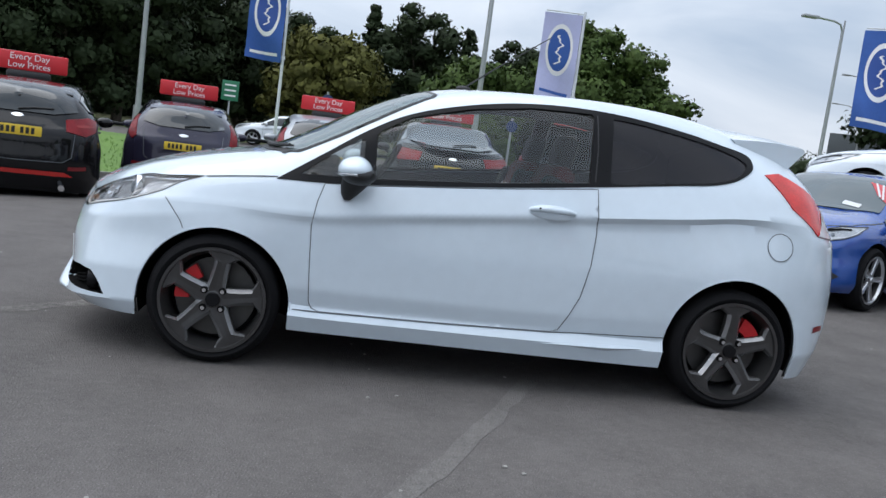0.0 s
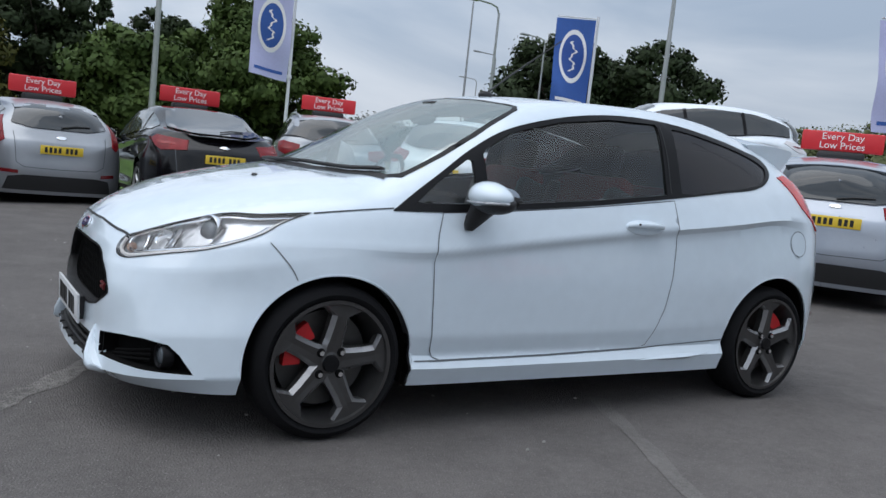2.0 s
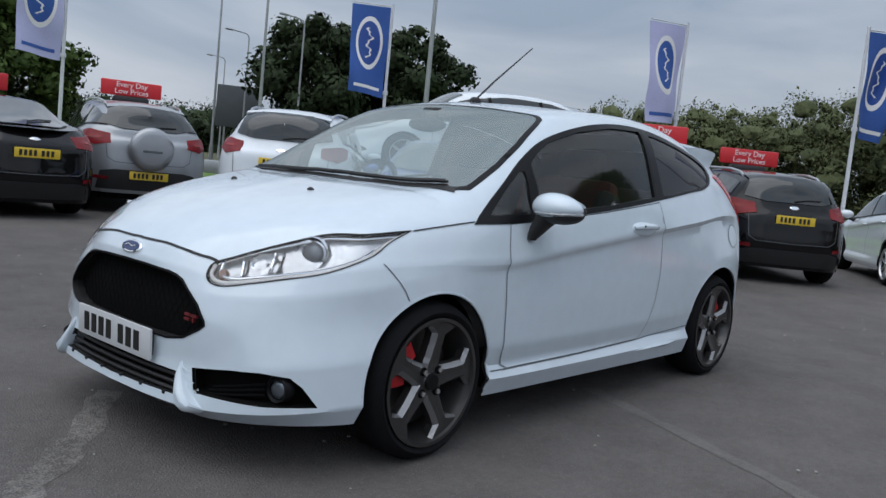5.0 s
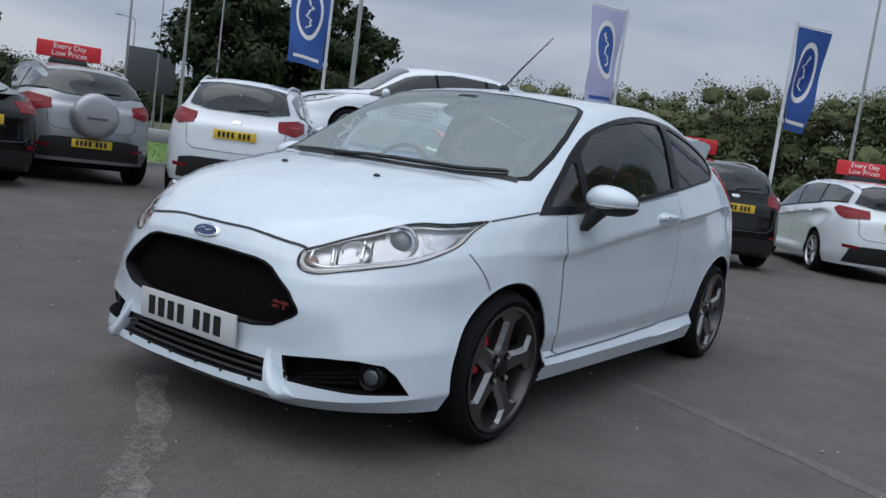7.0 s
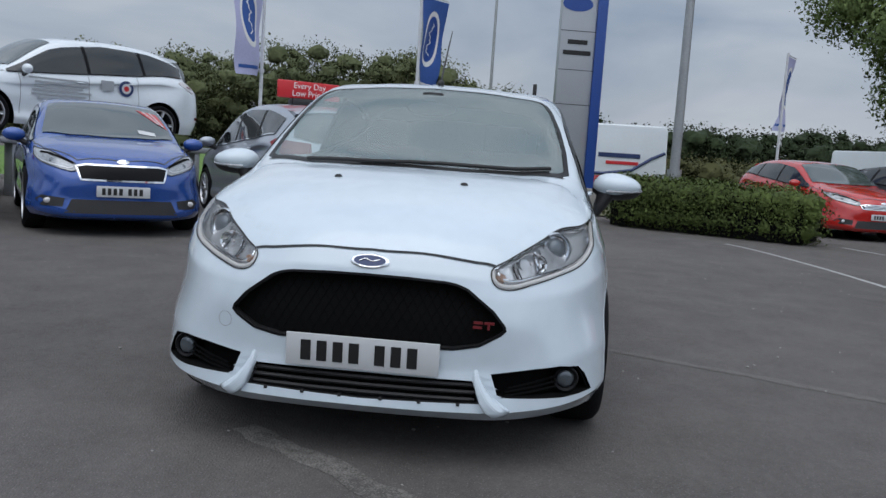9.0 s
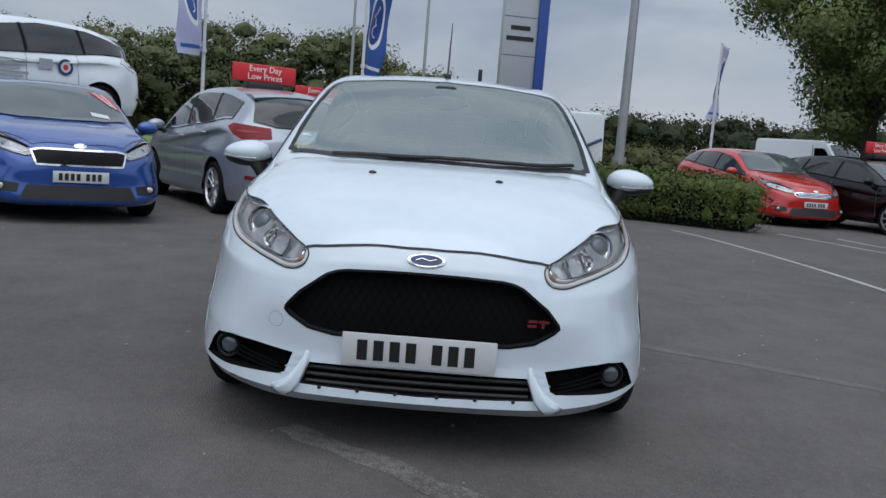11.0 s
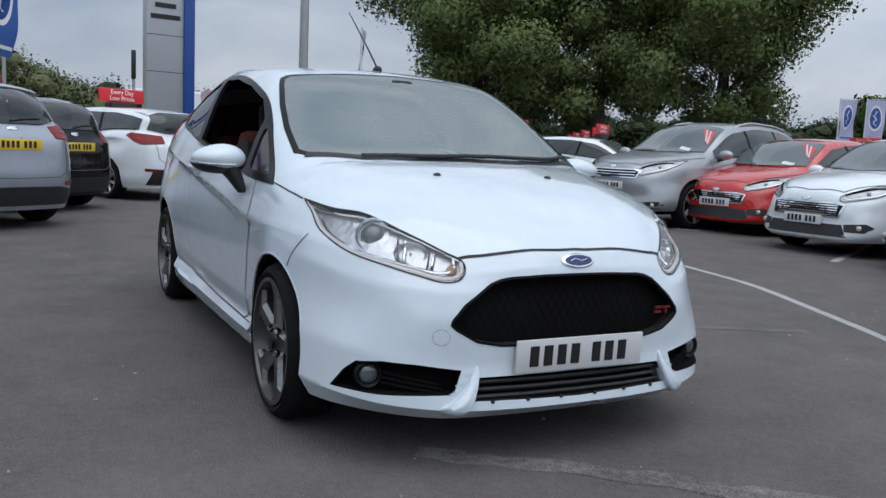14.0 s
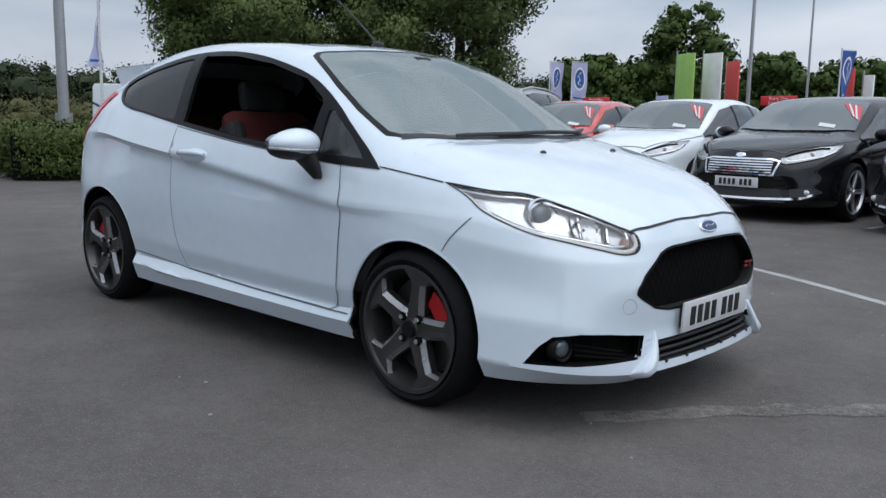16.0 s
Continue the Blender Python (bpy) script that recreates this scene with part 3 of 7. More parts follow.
# ---- wheels ----
def wheel_mesh(radius, width, rim_r, spokes, mat_rim, style):
    """The meshes of one wheel, its outer face towards -y: rim, tyre, disc, spokes."""
    tw = width / 2
    tyre = lathe([(rim_r, -tw + .012), (rim_r + .012, -tw), (radius - .035, -tw - .006), (radius - .012, -tw + .012), (radius, -tw + .04), (radius, 0), (radius, tw - .04), (radius - .012, tw - .012), (radius - .035, tw), (rim_r, tw)], 56)
    barrel = lathe([(rim_r + .004, -tw + .002), (rim_r + .004, -tw - .004), (rim_r - .010, -tw - .004), (rim_r - .014, -tw + .010), (rim_r - .018, -tw + .022)], 48)
    well = lathe([(rim_r - .016, -tw + .020), (rim_r - .03, -tw + .06), (rim_r - .035, tw), (rim_r, tw)], 40)
    made = []
    for k in range(spokes):
        sp = bmesh.new()
        a = 2 * math.pi * k / spokes + math.pi / 2
        if style == "wide":
            # broad spokes that fork at the rim, with bright bevels round six-sided windows
            kk = rim_r / .222
            outl = [(.024, .040), (.062, .041), (.079, .038), (.128, .034), (.168, .034), (.188, .064), (.203, .090), (.2195, .092)]
        elif style == "thin":
            outl = [(.03, .018), (.10, .014), (rim_r - .008, .017)]
        else:
            outl = [(.03, .03), (.10, .022), (rim_r - .008, .030)]
        ring = []
        for r, hw in outl:
            y0 = -tw + .030 - .016 * min(1, r / rim_r)
            row = []
            if style == "wide":
                cut = min(.015, hw * .6)
                y0 = -tw + .022 - .016 * min(1, r / .17)
                prof = ((-hw, .050), (-hw, .017), (cut - hw, .0), (0, .002), (hw - cut, .0), (hw, .017), (hw, .050))
                prof = [(min(r, math.sqrt(max(0, .2195 ** 2 - z * z))) * kk, z * kk, dy) for z, dy in prof]
            else:
                prof = [(r, s * hw, dy) for s, dy in ((-1, .030), (-1, .004), (-.80, -.005), (-.35, .003), (.35, .003), (.80, -.005), (1, .004), (1, .030))]
            for x, z, dy in prof:
                row.append(sp.verts.new((x * math.cos(a) - z * math.sin(a), y0 + dy, x * math.sin(a) + z * math.cos(a))))
            ring.append(row)
        for p, q in zip(ring, ring[1:]):
            for i in range(len(p) - 1):
                f = sp.faces.new((p[i], p[i + 1], q[i + 1], q[i]))
                f.material_index = 1 if style == "wide" and i in (1, 4) else 0
        bmesh.ops.recalc_face_normals(sp, faces=sp.faces)
        made.append(sp)
    hub = lathe([(.001, -tw + .004), (.026, -tw + .005), (.030, -tw + .012), (.034, -tw + .018), (.062, -tw + .024), (.066, -tw + .05)], 28)
    return dict(tyre=tyre, rim=barrel, hub=hub, well=well), made


def add_wheel(parent, x, y, radius, width, rim_r, mat_rim, style="plain", spokes=5, hero=False, spin=0.0):
    flip_m = Matrix.Diagonal((1, 1 if y < 0 else -1, 1, 1))
    ms, arms = wheel_mesh(radius, width, rim_r, spokes, mat_rim, style)
    for b in list(ms.values()) + arms:
        bmesh.ops.transform(b, matrix=Matrix.Translation((0, 0, 0)) @ flip_m @ Matrix.Rotation(spin, 4, "Y"), verts=b.verts)
        if y > 0:
            bmesh.ops.reverse_faces(b, faces=b.faces)
    w = part("wheel", ms["rim"], mat_rim, parent)
    w.location = (x, y, radius)
    part("tyre", ms["tyre"], RUBBER, w, "black low-profile tyre" if hero else "")
    for b in arms:
        part("spoke", b, (mat_rim, RIMEDGE), w, smooth=style != "wide")
    part("hub_cap", ms["hub"], mat_rim, w)
    part("rim_well", ms["well"], RIM if hero else PLASTIC, w)
    s = -1 if y < 0 else 1
    dk = lathe([(.04, .0), (rim_r - .055, .0), (rim_r - .055, .016), (.04, .016)], 40)
    part("brake_disc", dk, DISC if hero else LINER, w, m=Matrix.Translation((0, s * -.005, 0)))
    back = lathe([(.001, .02), (rim_r - .02, .02)], 32)
    part("backing_plate", back, LINER, w, m=Matrix.Translation((0, -s * .03, 0)))
    if hero:
        tw = width / 2
        cap = lathe([(.001, -tw - .001), (.030, -tw), (.034, -tw + .012)], 24)
        bmesh.ops.transform(cap, matrix=flip_m, verts=cap.verts)
        part("centre_cap", cap, GLOSSBLACK, w)
        for k in range(4):
            a = 2 * math.pi * (k + .5) / 4
            p = Vector((.058 * math.cos(a), s * (tw - .020), .058 * math.sin(a)))
            part("nut_recess", a_cyl(p - Vector((0, s * .004, 0)), p + Vector((0, s * .005, 0)), .017, None, 12), LINER, w)
            part("wheel_nut", a_cyl(p, p + Vector((0, s * .016, 0)), .011, .010, 6), CHROME, w)
    return w


# ---- the white hot hatchback in the middle ----
hero = thing("hatchback", "white three-door hot hatchback with gunmetal alloy wheels parked on asphalt", "car")
# the doors tuck in below a soft fold and meet the sill in a groove
DOORFOLD = list(LOWER)
SILLSEAM = [tuple(a + (b - a) * .5 for a, b in zip(p, q)) for p, q in zip(FLARE, LOWER)]
for i in range(6, 10):
    DOORFOLD[i] = (LOWER[i][0], .850 if i < 9 else .856, LOWER[i][2] + .020)
    SILLSEAM[i] = (LOWER[i][0], .829 if i < 9 else .838, FLARE[i][2] + .048)
shell_bm = loft([LIP, FLARE, SILLSEAM, DOORFOLD] + CURVES[3:], 20, 6, (1, 2, 3, 5, 6))
skin = Shell(shell_bm)
AX, WR = 1.2445, 0.298
ARCHZ = {-AX: .288, AX: .330}

side_glazing = [(-1.01, .885), (-.985, .886), (-.79, .893), (-.57, .912), (-.05, .965), (.47, 1.03), (.85, 1.082), (1.10, 1.118), (1.20, 1.155), (1.275, 1.215), (1.27, 1.255), (1.10, 1.305), (.88, 1.345), (.48, 1.382), (.14, 1.372), (-.16, 1.325), (-.45, 1.240), (-.62, 1.150), (-.80, 1.028), (-.99, .899)]
side_glazing = rounded(side_glazing, .04)
tri_glass = [(-.915, .913), (-.66, .928), (-.64, .945), (-.636, 1.100), (-.66, 1.104), (-.80, 1.006)]
door_glass = [(-.575, .931), (-.05, .981), (.435, 1.041), (.445, 1.357), (.43, 1.370), (.14, 1.359), (-.16, 1.312), (-.43, 1.238), (-.565, 1.156), (-.585, 1.132)]
rear_glass = rounded([(.538, 1.10), (.538, 1.058), (.56, 1.054), (.85, 1.090), (1.07, 1.122), (1.17, 1.150), (1.236, 1.202), (1.248, 1.226), (1.222, 1.247), (1.10, 1.287), (.88, 1.327), (.58, 1.359), (.548, 1.357), (.544, 1.32)], .04)
screen_poly = [(-1.160, 0), (-1.140, .26), (-1.083, .47), (-1.000, .650), (-.94, .690), (-.75, .678), (-.58, .650), (-.40, .604), (-.335, .580), (-.315, .545), (-.345, .26), (-.36, 0)]
screen_poly = screen_poly + [(x, -y) for x, y in screen_poly[-2:0:-1]]
lamp_dir = frame_of((.72, -.62, -.28))
lamp_pts = [(-1.944, .415, .645), (-1.925, .408, .680), (-1.87, .463, .716), (-1.75, .561, .772), (-1.615, .643, .817), (-1.515, .718, .826), (-1.342, .768, .847), (-1.45, .772, .806), (-1.517, .772, .762), (-1.60, .757, .728), (-1.69, .715, .692), (-1.805, .630, .661), (-1.872, .560, .640), (-1.932, .470, .620), (-1.944, .432, .628)]
lamp_raw = [(Vector(p).dot(lamp_dir[1]), Vector(p).dot(lamp_dir[2])) for p in lamp_pts]
lamp_poly = rounded(lamp_raw[6:] + lamp_raw[:7], .02, closed=False)[:-1]
grille_poly = [(0, .415), (.30, .418), (.385, .434), (.452, .472), (.470, .488), (.466, .502), (.425, .550), (.335, .618), (.30, .632), (.26, .639), (.14, .645), (0, .647)]
grille_poly = grille_poly + [(-y, z) for y, z in grille_poly[-2:0:-1]]
intake_poly = [(-.372, .315), (-.40, .240), (0, .232), (.40, .240), (.372, .315), (0, .318)]
fog_dir = frame_of((.86, -.50, 0))
fog_pts = [(-1.985, .455, .262), (-1.975, .425, .340), (-1.92, .565, .358), (-1.865, .655, .364), (-1.80, .725, .354), (-1.765, .752, .322), (-1.722, .784, .258), (-1.86, .672, .254)]
fog_poly = [(Vector(p).dot(fog_dir[1]), Vector(p).dot(fog_dir[2])) for p in fog_pts]
tail_dir = frame_of((-.55, -.83, 0))
tail_pts = [(1.37, .73, 1.19), (1.45, .70, 1.205), (1.62, .63, 1.12), (1.76, .56, .985), (1.77, .57, .905), (1.60, .71, .925), (1.46, .74, 1.04)]
tail_poly = [(Vector(p).dot(tail_dir[1]), Vector(p).dot(tail_dir[2])) for p in tail_pts]


def other(fr):
    """The same frame on the left side."""
    return tuple(Vector((a.x, -a.y, a.z)) for a in fr)


body = shell_bm
for cx in (-AX, AX):
    for fr in (SIDE_L, SIDE_R):
        cz = ARCHZ[cx]
        arch = [(cx - .342, .10)] + [(cx - .342, cz)] + [(cx - .342 * math.cos(a), cz + .342 * math.sin(a)) for a in [math.pi * i / 36 for i in range(1, 36)]] + [(cx + .342, cz), (cx + .342, .10)]
        opening(body, skin, arch, fr, lambda c: abs(c.y) > .55 and c.z < .75)
for fr in (SIDE_L, SIDE_R):
    opening(body, skin, side_glazing, fr, lambda c: c.z > .86)
opening(body, skin, screen_poly, TOP, lambda c: c.z > .90)
opening(body, skin, lamp_poly, lamp_dir, lambda c: c.y > .2)
opening(body, skin, lamp_poly, other(lamp_dir), lambda c: c.y < -.2)
opening(body, skin, grille_poly, FRONT, lambda c: c.x < -1.5)
opening(body, skin, intake_poly, FRONT, lambda c: c.x < -1.5)
opening(body, skin, fog_poly, fog_dir, lambda c: c.y > .2 and c.x < -1.5)
opening(body, skin, fog_poly, other(fog_dir), lambda c: c.y < -.2 and c.x < -1.5)
lining = body.copy()
lining.normal_update()
for v in lining.verts:
    v.co -= v.normal * .018
bmesh.ops.reverse_faces(lining, faces=lining.faces)
door_poly = [(-.80, .885), (-.825, .80), (-.84, .69), (-.828, .50), (-.815, .335), (-.80, .305), (-.765, .292), (-.2, .300), (.33, .315), (.375, .33), (.41, .40), (.455, .50), (.485, .66), (.492, .80), (.478, 1.018), (-.05, .955), (-.57, .902)]
door_hole = [(-.17 + (x + .17) * .985, .64 + (z - .64) * .975) for x, z in door_poly]
for fr in (SIDE_L, SIDE_R):
    opening(body, skin, door_hole, fr, lambda c: abs(c.y) > .6 and c.z < 1.1)
body_ob = part("body", body, WHITE, hero, "glossy white painted bodyshell")
part("cabin_lining", lining, INTERIOR, hero, "charcoal cabin lining")

# arches: dark liners and rounded lips
for cx in (-AX, AX):
    for s in (-1, 1):
        bm = bmesh.new()
        n = 28
        rings = []
        for yy, rr in ((.785, .347), (.74, .352), (.56, .355)):
            rings.append([bm.verts.new((cx - rr * math.cos(math.pi * (i / n * 1.18 - .09)), s * yy, ARCHZ[cx] + rr * math.sin(math.pi * (i / n * 1.18 - .09)))) for i in range(n + 1)])
        for a, b in zip(rings, rings[1:]):
            for i in range(n):
                bm.faces.new((a[i], a[i + 1], b[i + 1], b[i]))
        cc = bm.verts.new((cx, s * .56, .30))
        for i in range(n):
            bm.faces.new((rings[-1][i], rings[-1][i + 1], cc))
        part("arch_liner", bm, LINER, hero)
        fr = SIDE_L if s < 0 else SIDE_R
        lip = [(cx - .347 * math.cos(a), ARCHZ[cx] + .347 * math.sin(a)) for a in [math.pi * i / 30 for i in range(31)]]
        lip = [(cx - .347, .215)] + lip + [(cx + .347, .215)]
        bm = bmesh.new()
        pts = [skin.drop(p, fr, -.004)[0] for p in rounded(lip, .03, closed=False, soft=False)]
        bm = tube(pts, .0055, 8)
        part("arch_lip", bm, WHITE, hero)
part("underbody", a_box((0, 0, .24), (3.5, 1.10, .08), .02), LINER, hero)
part("underbody", a_box((0, 0, .235), (1.72, 1.60, .06), .02), LINER, hero)

# doors, bonnet, flap and their gaps
for fr in (SIDE_L, SIDE_R):
    d = part("door", patch(skin, door_poly, fr, .03, .0018, fine=.32), WHITE, hero)
    part("door_gap", strip(skin, door_poly, fr, .0042, .0028, closed=True, soft=False), SEAM, d)
    s = -1 if fr is SIDE_L else 1
    c, nrm = skin.drop((.265, .883), fr)
    rot = Matrix.Translation(c) @ nrm.to_track_quat("Y", "Z").to_matrix().to_4x4()
    bm = bmesh.new()
    bmesh.ops.create_uvsphere(bm, u_segments=28, v_segments=14, radius=1, matrix=Matrix.Diagonal((.118, .012, .036, 1)))
    cup = part("handle_recess", bm, WHITE, d, m=rot)
    cup.matrix_basis = rot
    bm = tube([(-.105, .012, .004), (-.08, .030, .005), (-.03, .036, .005), (.04, .036, .005), (.085, .030, .004), (.108, .012, .003)], [.010, .0135, .015, .015, .0135, .010], 12)
    bmesh.ops.transform(bm, matrix=rot, verts=bm.verts)
    part("door_handle", bm, WHITE, d)
    if s < 0:
        bm = a_cyl(rot @ Vector((.07, .046, .004)), rot @ Vector((.07, .051, .004)), .005, None, 10)
        part("key_lock", bm, INK, d)
bonnet_front = [(-1.963, 0), (-1.957, .16), (-1.950, .255), (-1.930, .350), (-1.918, .385)]
bonnet_side = [(x + .012, y - .018) for x, y, z in lamp_pts[2:7]] + [(-1.18, .735)]
bonnet_back = [(-1.080, .68), (-1.108, .50), (-1.152, .25), (-1.172, 0)]
bonnet_half = bonnet_front + bonnet_side + bonnet_back
bonnet_poly = bonnet_half + [(x, -y) for x, y in bonnet_half[-2:0:-1]]
bonnet_bm = patch(skin, bonnet_poly, TOP, .035, .0018)
for v in bonnet_bm.verts:
    if v.is_boundary and v.co.x > -1.90:
        v.co.z -= .005
bon = part("bonnet", bonnet_bm, WHITE, hero, "white bonnet")
front_line = bonnet_front + [(-1.908, .420)]
part("bonnet_gap", strip(skin, [(x, -y) for x, y in front_line[:0:-1]] + front_line, TOP, .0062, .0028), GAPDARK, bon)
for q in (-1, 1):
    part("bonnet_gap", strip(skin, [(-1.335, .847), (-1.23, .862), (-1.12, .876), (-1.015, .888)], SIDE_R if q > 0 else SIDE_L, .0044, .0030), GAPDARK, bon)
part("towing_cap", strip(skin, circle((.50, .448), .026, 24), FRONT, .0011, .002, closed=True, soft=False), SEAM, hero)
flap = part("fuel_flap", patch(skin, circle((1.42, .852), .066, 32), SIDE_L, .02, .002), WHITE, hero)
part("flap_gap", strip(skin, circle((1.42, .852), .066, 32), SIDE_L, .004, .003, closed=True, soft=False), SEAM, flap)
for fr, sg in ((SIDE_L, -1), (SIDE_R, 1)):
    part("sill_gap", strip(skin, [(-.885, .292), (-.765, .290), (-.2, .298), (.33, .312), (.50, .325), (.905, .348)], fr, .005, .003, soft=False), SEAM, hero)
    part("bumper_gap", strip(skin, [(-1.50, .735), (-1.46, .69), (-1.42, .64), (-1.405, .61)], fr, .004, .002), SEAM, hero)
    fin = bmesh.new()
    a = [Vector((.30, sg * .862, .262)), Vector((.62, sg * .880, .275)), Vector((.80, sg * .866, .285))]
    rows = [[fin.verts.new(p + Vector((0, 0, .012 * k * w)) - Vector((0, sg * .016 * (abs(k) > .5), 0))) for k in (-1, 0, 1)] for p, w in zip(a, (.6, 1.3, .2))]
    for p, q in zip(rows, rows[1:]):
        for k in range(2):
            fin.faces.new((p[k], p[k + 1], q[k + 1], q[k]))
    part("sill_fin", fin, WHITE, hero)
part("windscreen_cowl", patch(skin, [(x - .022, y * 1.01) for x, y in ((-1.155, 0), (-1.135, .25), (-1.075, .47), (-.985, .66), (-.955, .64), (-1.045, .44), (-1.10, .25), (-1.12, 0), (-1.10, -.25), (-1.045, -.44), (-.955, -.64), (-.985, -.66), (-1.075, -.47), (-1.135, -.25))], TOP, .02, .004), PLASTIC, hero, "black plastic cowl")

# glazing
for fr in (SIDE_L, SIDE_R):
    wf = part("window_surround", patch(skin, [(x + (x - .1) * .008, z + (z - 1.12) * .03) for x, z in side_glazing], fr, .025, .004, holes=(tri_glass, door_glass, rear_glass), skirt=.02), GLOSSBLACK, hero, "gloss black window surround")
    g = part("quarter_window", patch(skin, tri_glass, fr, .03, -.002), SIDEGLASS, hero)
    g2 = part("rear_side_window", patch(skin, rear_glass, fr, .04, -.002), PRIVACY, hero, "dark tinted rear side window")
    g.visible_shadow = g2.visible_shadow = False
    if fr is SIDE_L:
        g3 = part("door_window", patch(skin, door_glass, fr, .04, -.004), SIDEGLASS, hero)
        g3.visible_shadow = False
    part("pillar_edge", strip(skin, [(.462, 1.05), (.468, 1.20), (.462, 1.365)], fr, .006, .006, soft=False), PLASTIC, hero)
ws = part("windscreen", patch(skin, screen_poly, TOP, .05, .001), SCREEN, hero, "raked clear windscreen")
ws.visible_shadow = False
part("screen_border", patch(skin, screen_poly, TOP, .025, .0025, holes=([(-.75 + (x + .75) * .965, y * .965) for x, y in screen_poly],)), GLOSSBLACK, ws)
part("mirror_mount", a_box((-.42, 0, 1.350), (.10, .12, .05), .02), INTERIOR, hero)
bm = bmesh.new()
bmesh.ops.create_uvsphere(bm, u_segments=20, v_segments=10, radius=1, matrix=Matrix.Translation((-.48, 0, 1.288)) @ Matrix.Diagonal((.025, .125, .036, 1)))
part("rear_view_mirror", bm, INTERIOR, hero)
for arm in ([(-1.130, -.10), (-1.108, -.30), (-1.058, -.47), (-.985, -.60)], [(-1.108, .46), (-1.143, .22), (-1.147, .0), (-1.135, -.10)]):
    pts = [skin.drop(p, TOP, .018)[0] for p in rounded(arm, .04, closed=False)]
    w = part("wiper_arm", tube(pts, .0085, 8), PLASTIC, hero, "black wiper arm")
    blade = [(x + .014, y) for x, y in arm[1:]]
    part("wiper_blade", tube([skin.drop(p, TOP, .010)[0] for p in rounded(blade, .04, closed=False)], .006, 6), PLASTIC, w)
for s in (-1, 1):
    c, nrm = skin.drop((-1.395, s * .256), TOP)
    bm = bmesh.new()
    bmesh.ops.create_uvsphere(bm, u_segments=12, v_segments=8, radius=1, matrix=Matrix.Translation(c) @ Matrix.Diagonal((.013, .017, .012, 1)))
    part("washer_jet", bm, PLASTIC, bon, "black washer jet")

# headlamps: a dark silvered bowl, two reflectors, a bright light guide along the lower edge
for fr, s in ((lamp_dir, 1), (other(lamp_dir), -1)):
    walls, floor = pocket(skin, lamp_poly, fr, .034, .02)
    lamp = part("headlamp", floor, LAMPBOWL, hero, "large swept-back clear headlamp")
    part("lamp_wall", walls, CHROME, lamp)
    g = part("lamp_lens", patch(skin, lamp_poly, fr, .03, .001), LENS, lamp)
    g.visible_shadow = False
    part("lamp_gasket", strip(skin, lamp_poly, fr, .0044, .0024, closed=True, soft=False), INK, lamp)
    cu, cv = sum(p[0] for p in lamp_raw) / len(lamp_raw), sum(p[1] for p in lamp_raw) / len(lamp_raw)

    def inset(pts, k, kv, depth):
        return [skin.drop(p, fr, 0)[0] + fr[0] * depth for p in rounded([(cu + (u - cu) * k, cv + (v - cv) * kv) for u, v in pts], .02, closed=False)]
    low = lamp_raw[6:] + lamp_raw[:2]
    part("light_guide", tube(inset(low, .955, .90, .008), .0070, 8), SIGNWHITE, lamp, "bright white light guide")
    part("chrome_strip", tube(inset(low[1:], .86, .74, .016), .0055, 8), CHROME, lamp)
    part("chrome_strip", tube(inset(lamp_raw[1:7], .93, .84, .014), .0045, 8), CHROME, lamp)

    def in_lamp(p3, depth):
        q = Vector((p3[0], s * p3[1], p3[2]))
        return skin.drop((q.dot(fr[1]), q.dot(fr[2])), fr, 0)[0] + fr[0] * depth
    ax = (-fr[0] + Vector((-.55, 0, 0))).normalized()
    q = ax.to_track_quat("Z", "Y").to_matrix().to_4x4()
    c = in_lamp((-1.69, .640, .752), .034)
    ring = lathe([(.062, -.022), (.062, .004), (.057, .012), (.051, .004), (.048, -.006), (.043, .004), (.040, .002), (.037, -.012)], 36, "z")
    bmesh.ops.transform(ring, matrix=Matrix.Translation(c) @ q, verts=ring.verts)
    part("projector_ring", ring, CHROME, lamp)
    bm = bmesh.new()
    bmesh.ops.create_uvsphere(bm, u_segments=24, v_segments=12, radius=1, matrix=Matrix.Translation(c) @ q @ Matrix.Diagonal((.038, .038, .018, 1)))
    part("projector", bm, FRESNEL_LENS, lamp)
    c2 = in_lamp((-1.808, .553, .705), .030)
    bowl = lathe([(.004, -.030), (.018, -.024), (.034, -.010), (.048, .008), (.052, .010), (.046, .006)], 14, "z")
    bmesh.ops.transform(bowl, matrix=Matrix.Translation(c2) @ q @ Matrix.Diagonal((1.10, .72, 1, 1)), verts=bowl.verts)
    part("main_beam_bowl", bowl, CHROME, lamp, smooth=False)
    part("bulb", a_cyl(c2 - ax * .025, c2 + ax * .004, .008, .005, 10), CLEARLAMP, lamp)
    part("indicator_bulb", a_cyl(in_lamp((-1.915, .455, .66), .028), in_lamp((-1.915, .455, .66), .010), .020, .012, 12), AMBER, lamp, "pale amber indicator bulb")
    low_l = [Vector(p) for p in ((-1.932, .470, .620), (-1.872, .560, .640), (-1.69, .715, .692))]
    top_l = [Vector(p) for p in ((-1.915, .42, .69), (-1.80, .52, .75), (-1.60, .655, .818))]
    for f, w in ((.30, .006), (.36, .003), (.60, .006), (.66, .003)):
        i = 0 if f < .5 else 1
        lo, hi = low_l[i].lerp(low_l[i + 1], f * 2 - i), top_l[i].lerp(top_l[i + 1], f * 2 - i)
        part("reflector_rib", tube([in_lamp(lo.lerp(hi, .22), .022), in_lamp(lo.lerp(hi, .5), .030), in_lamp(lo.lerp(hi, .80), .022)], w, 6), CHROME if w > .005 else GAPDARK, lamp)

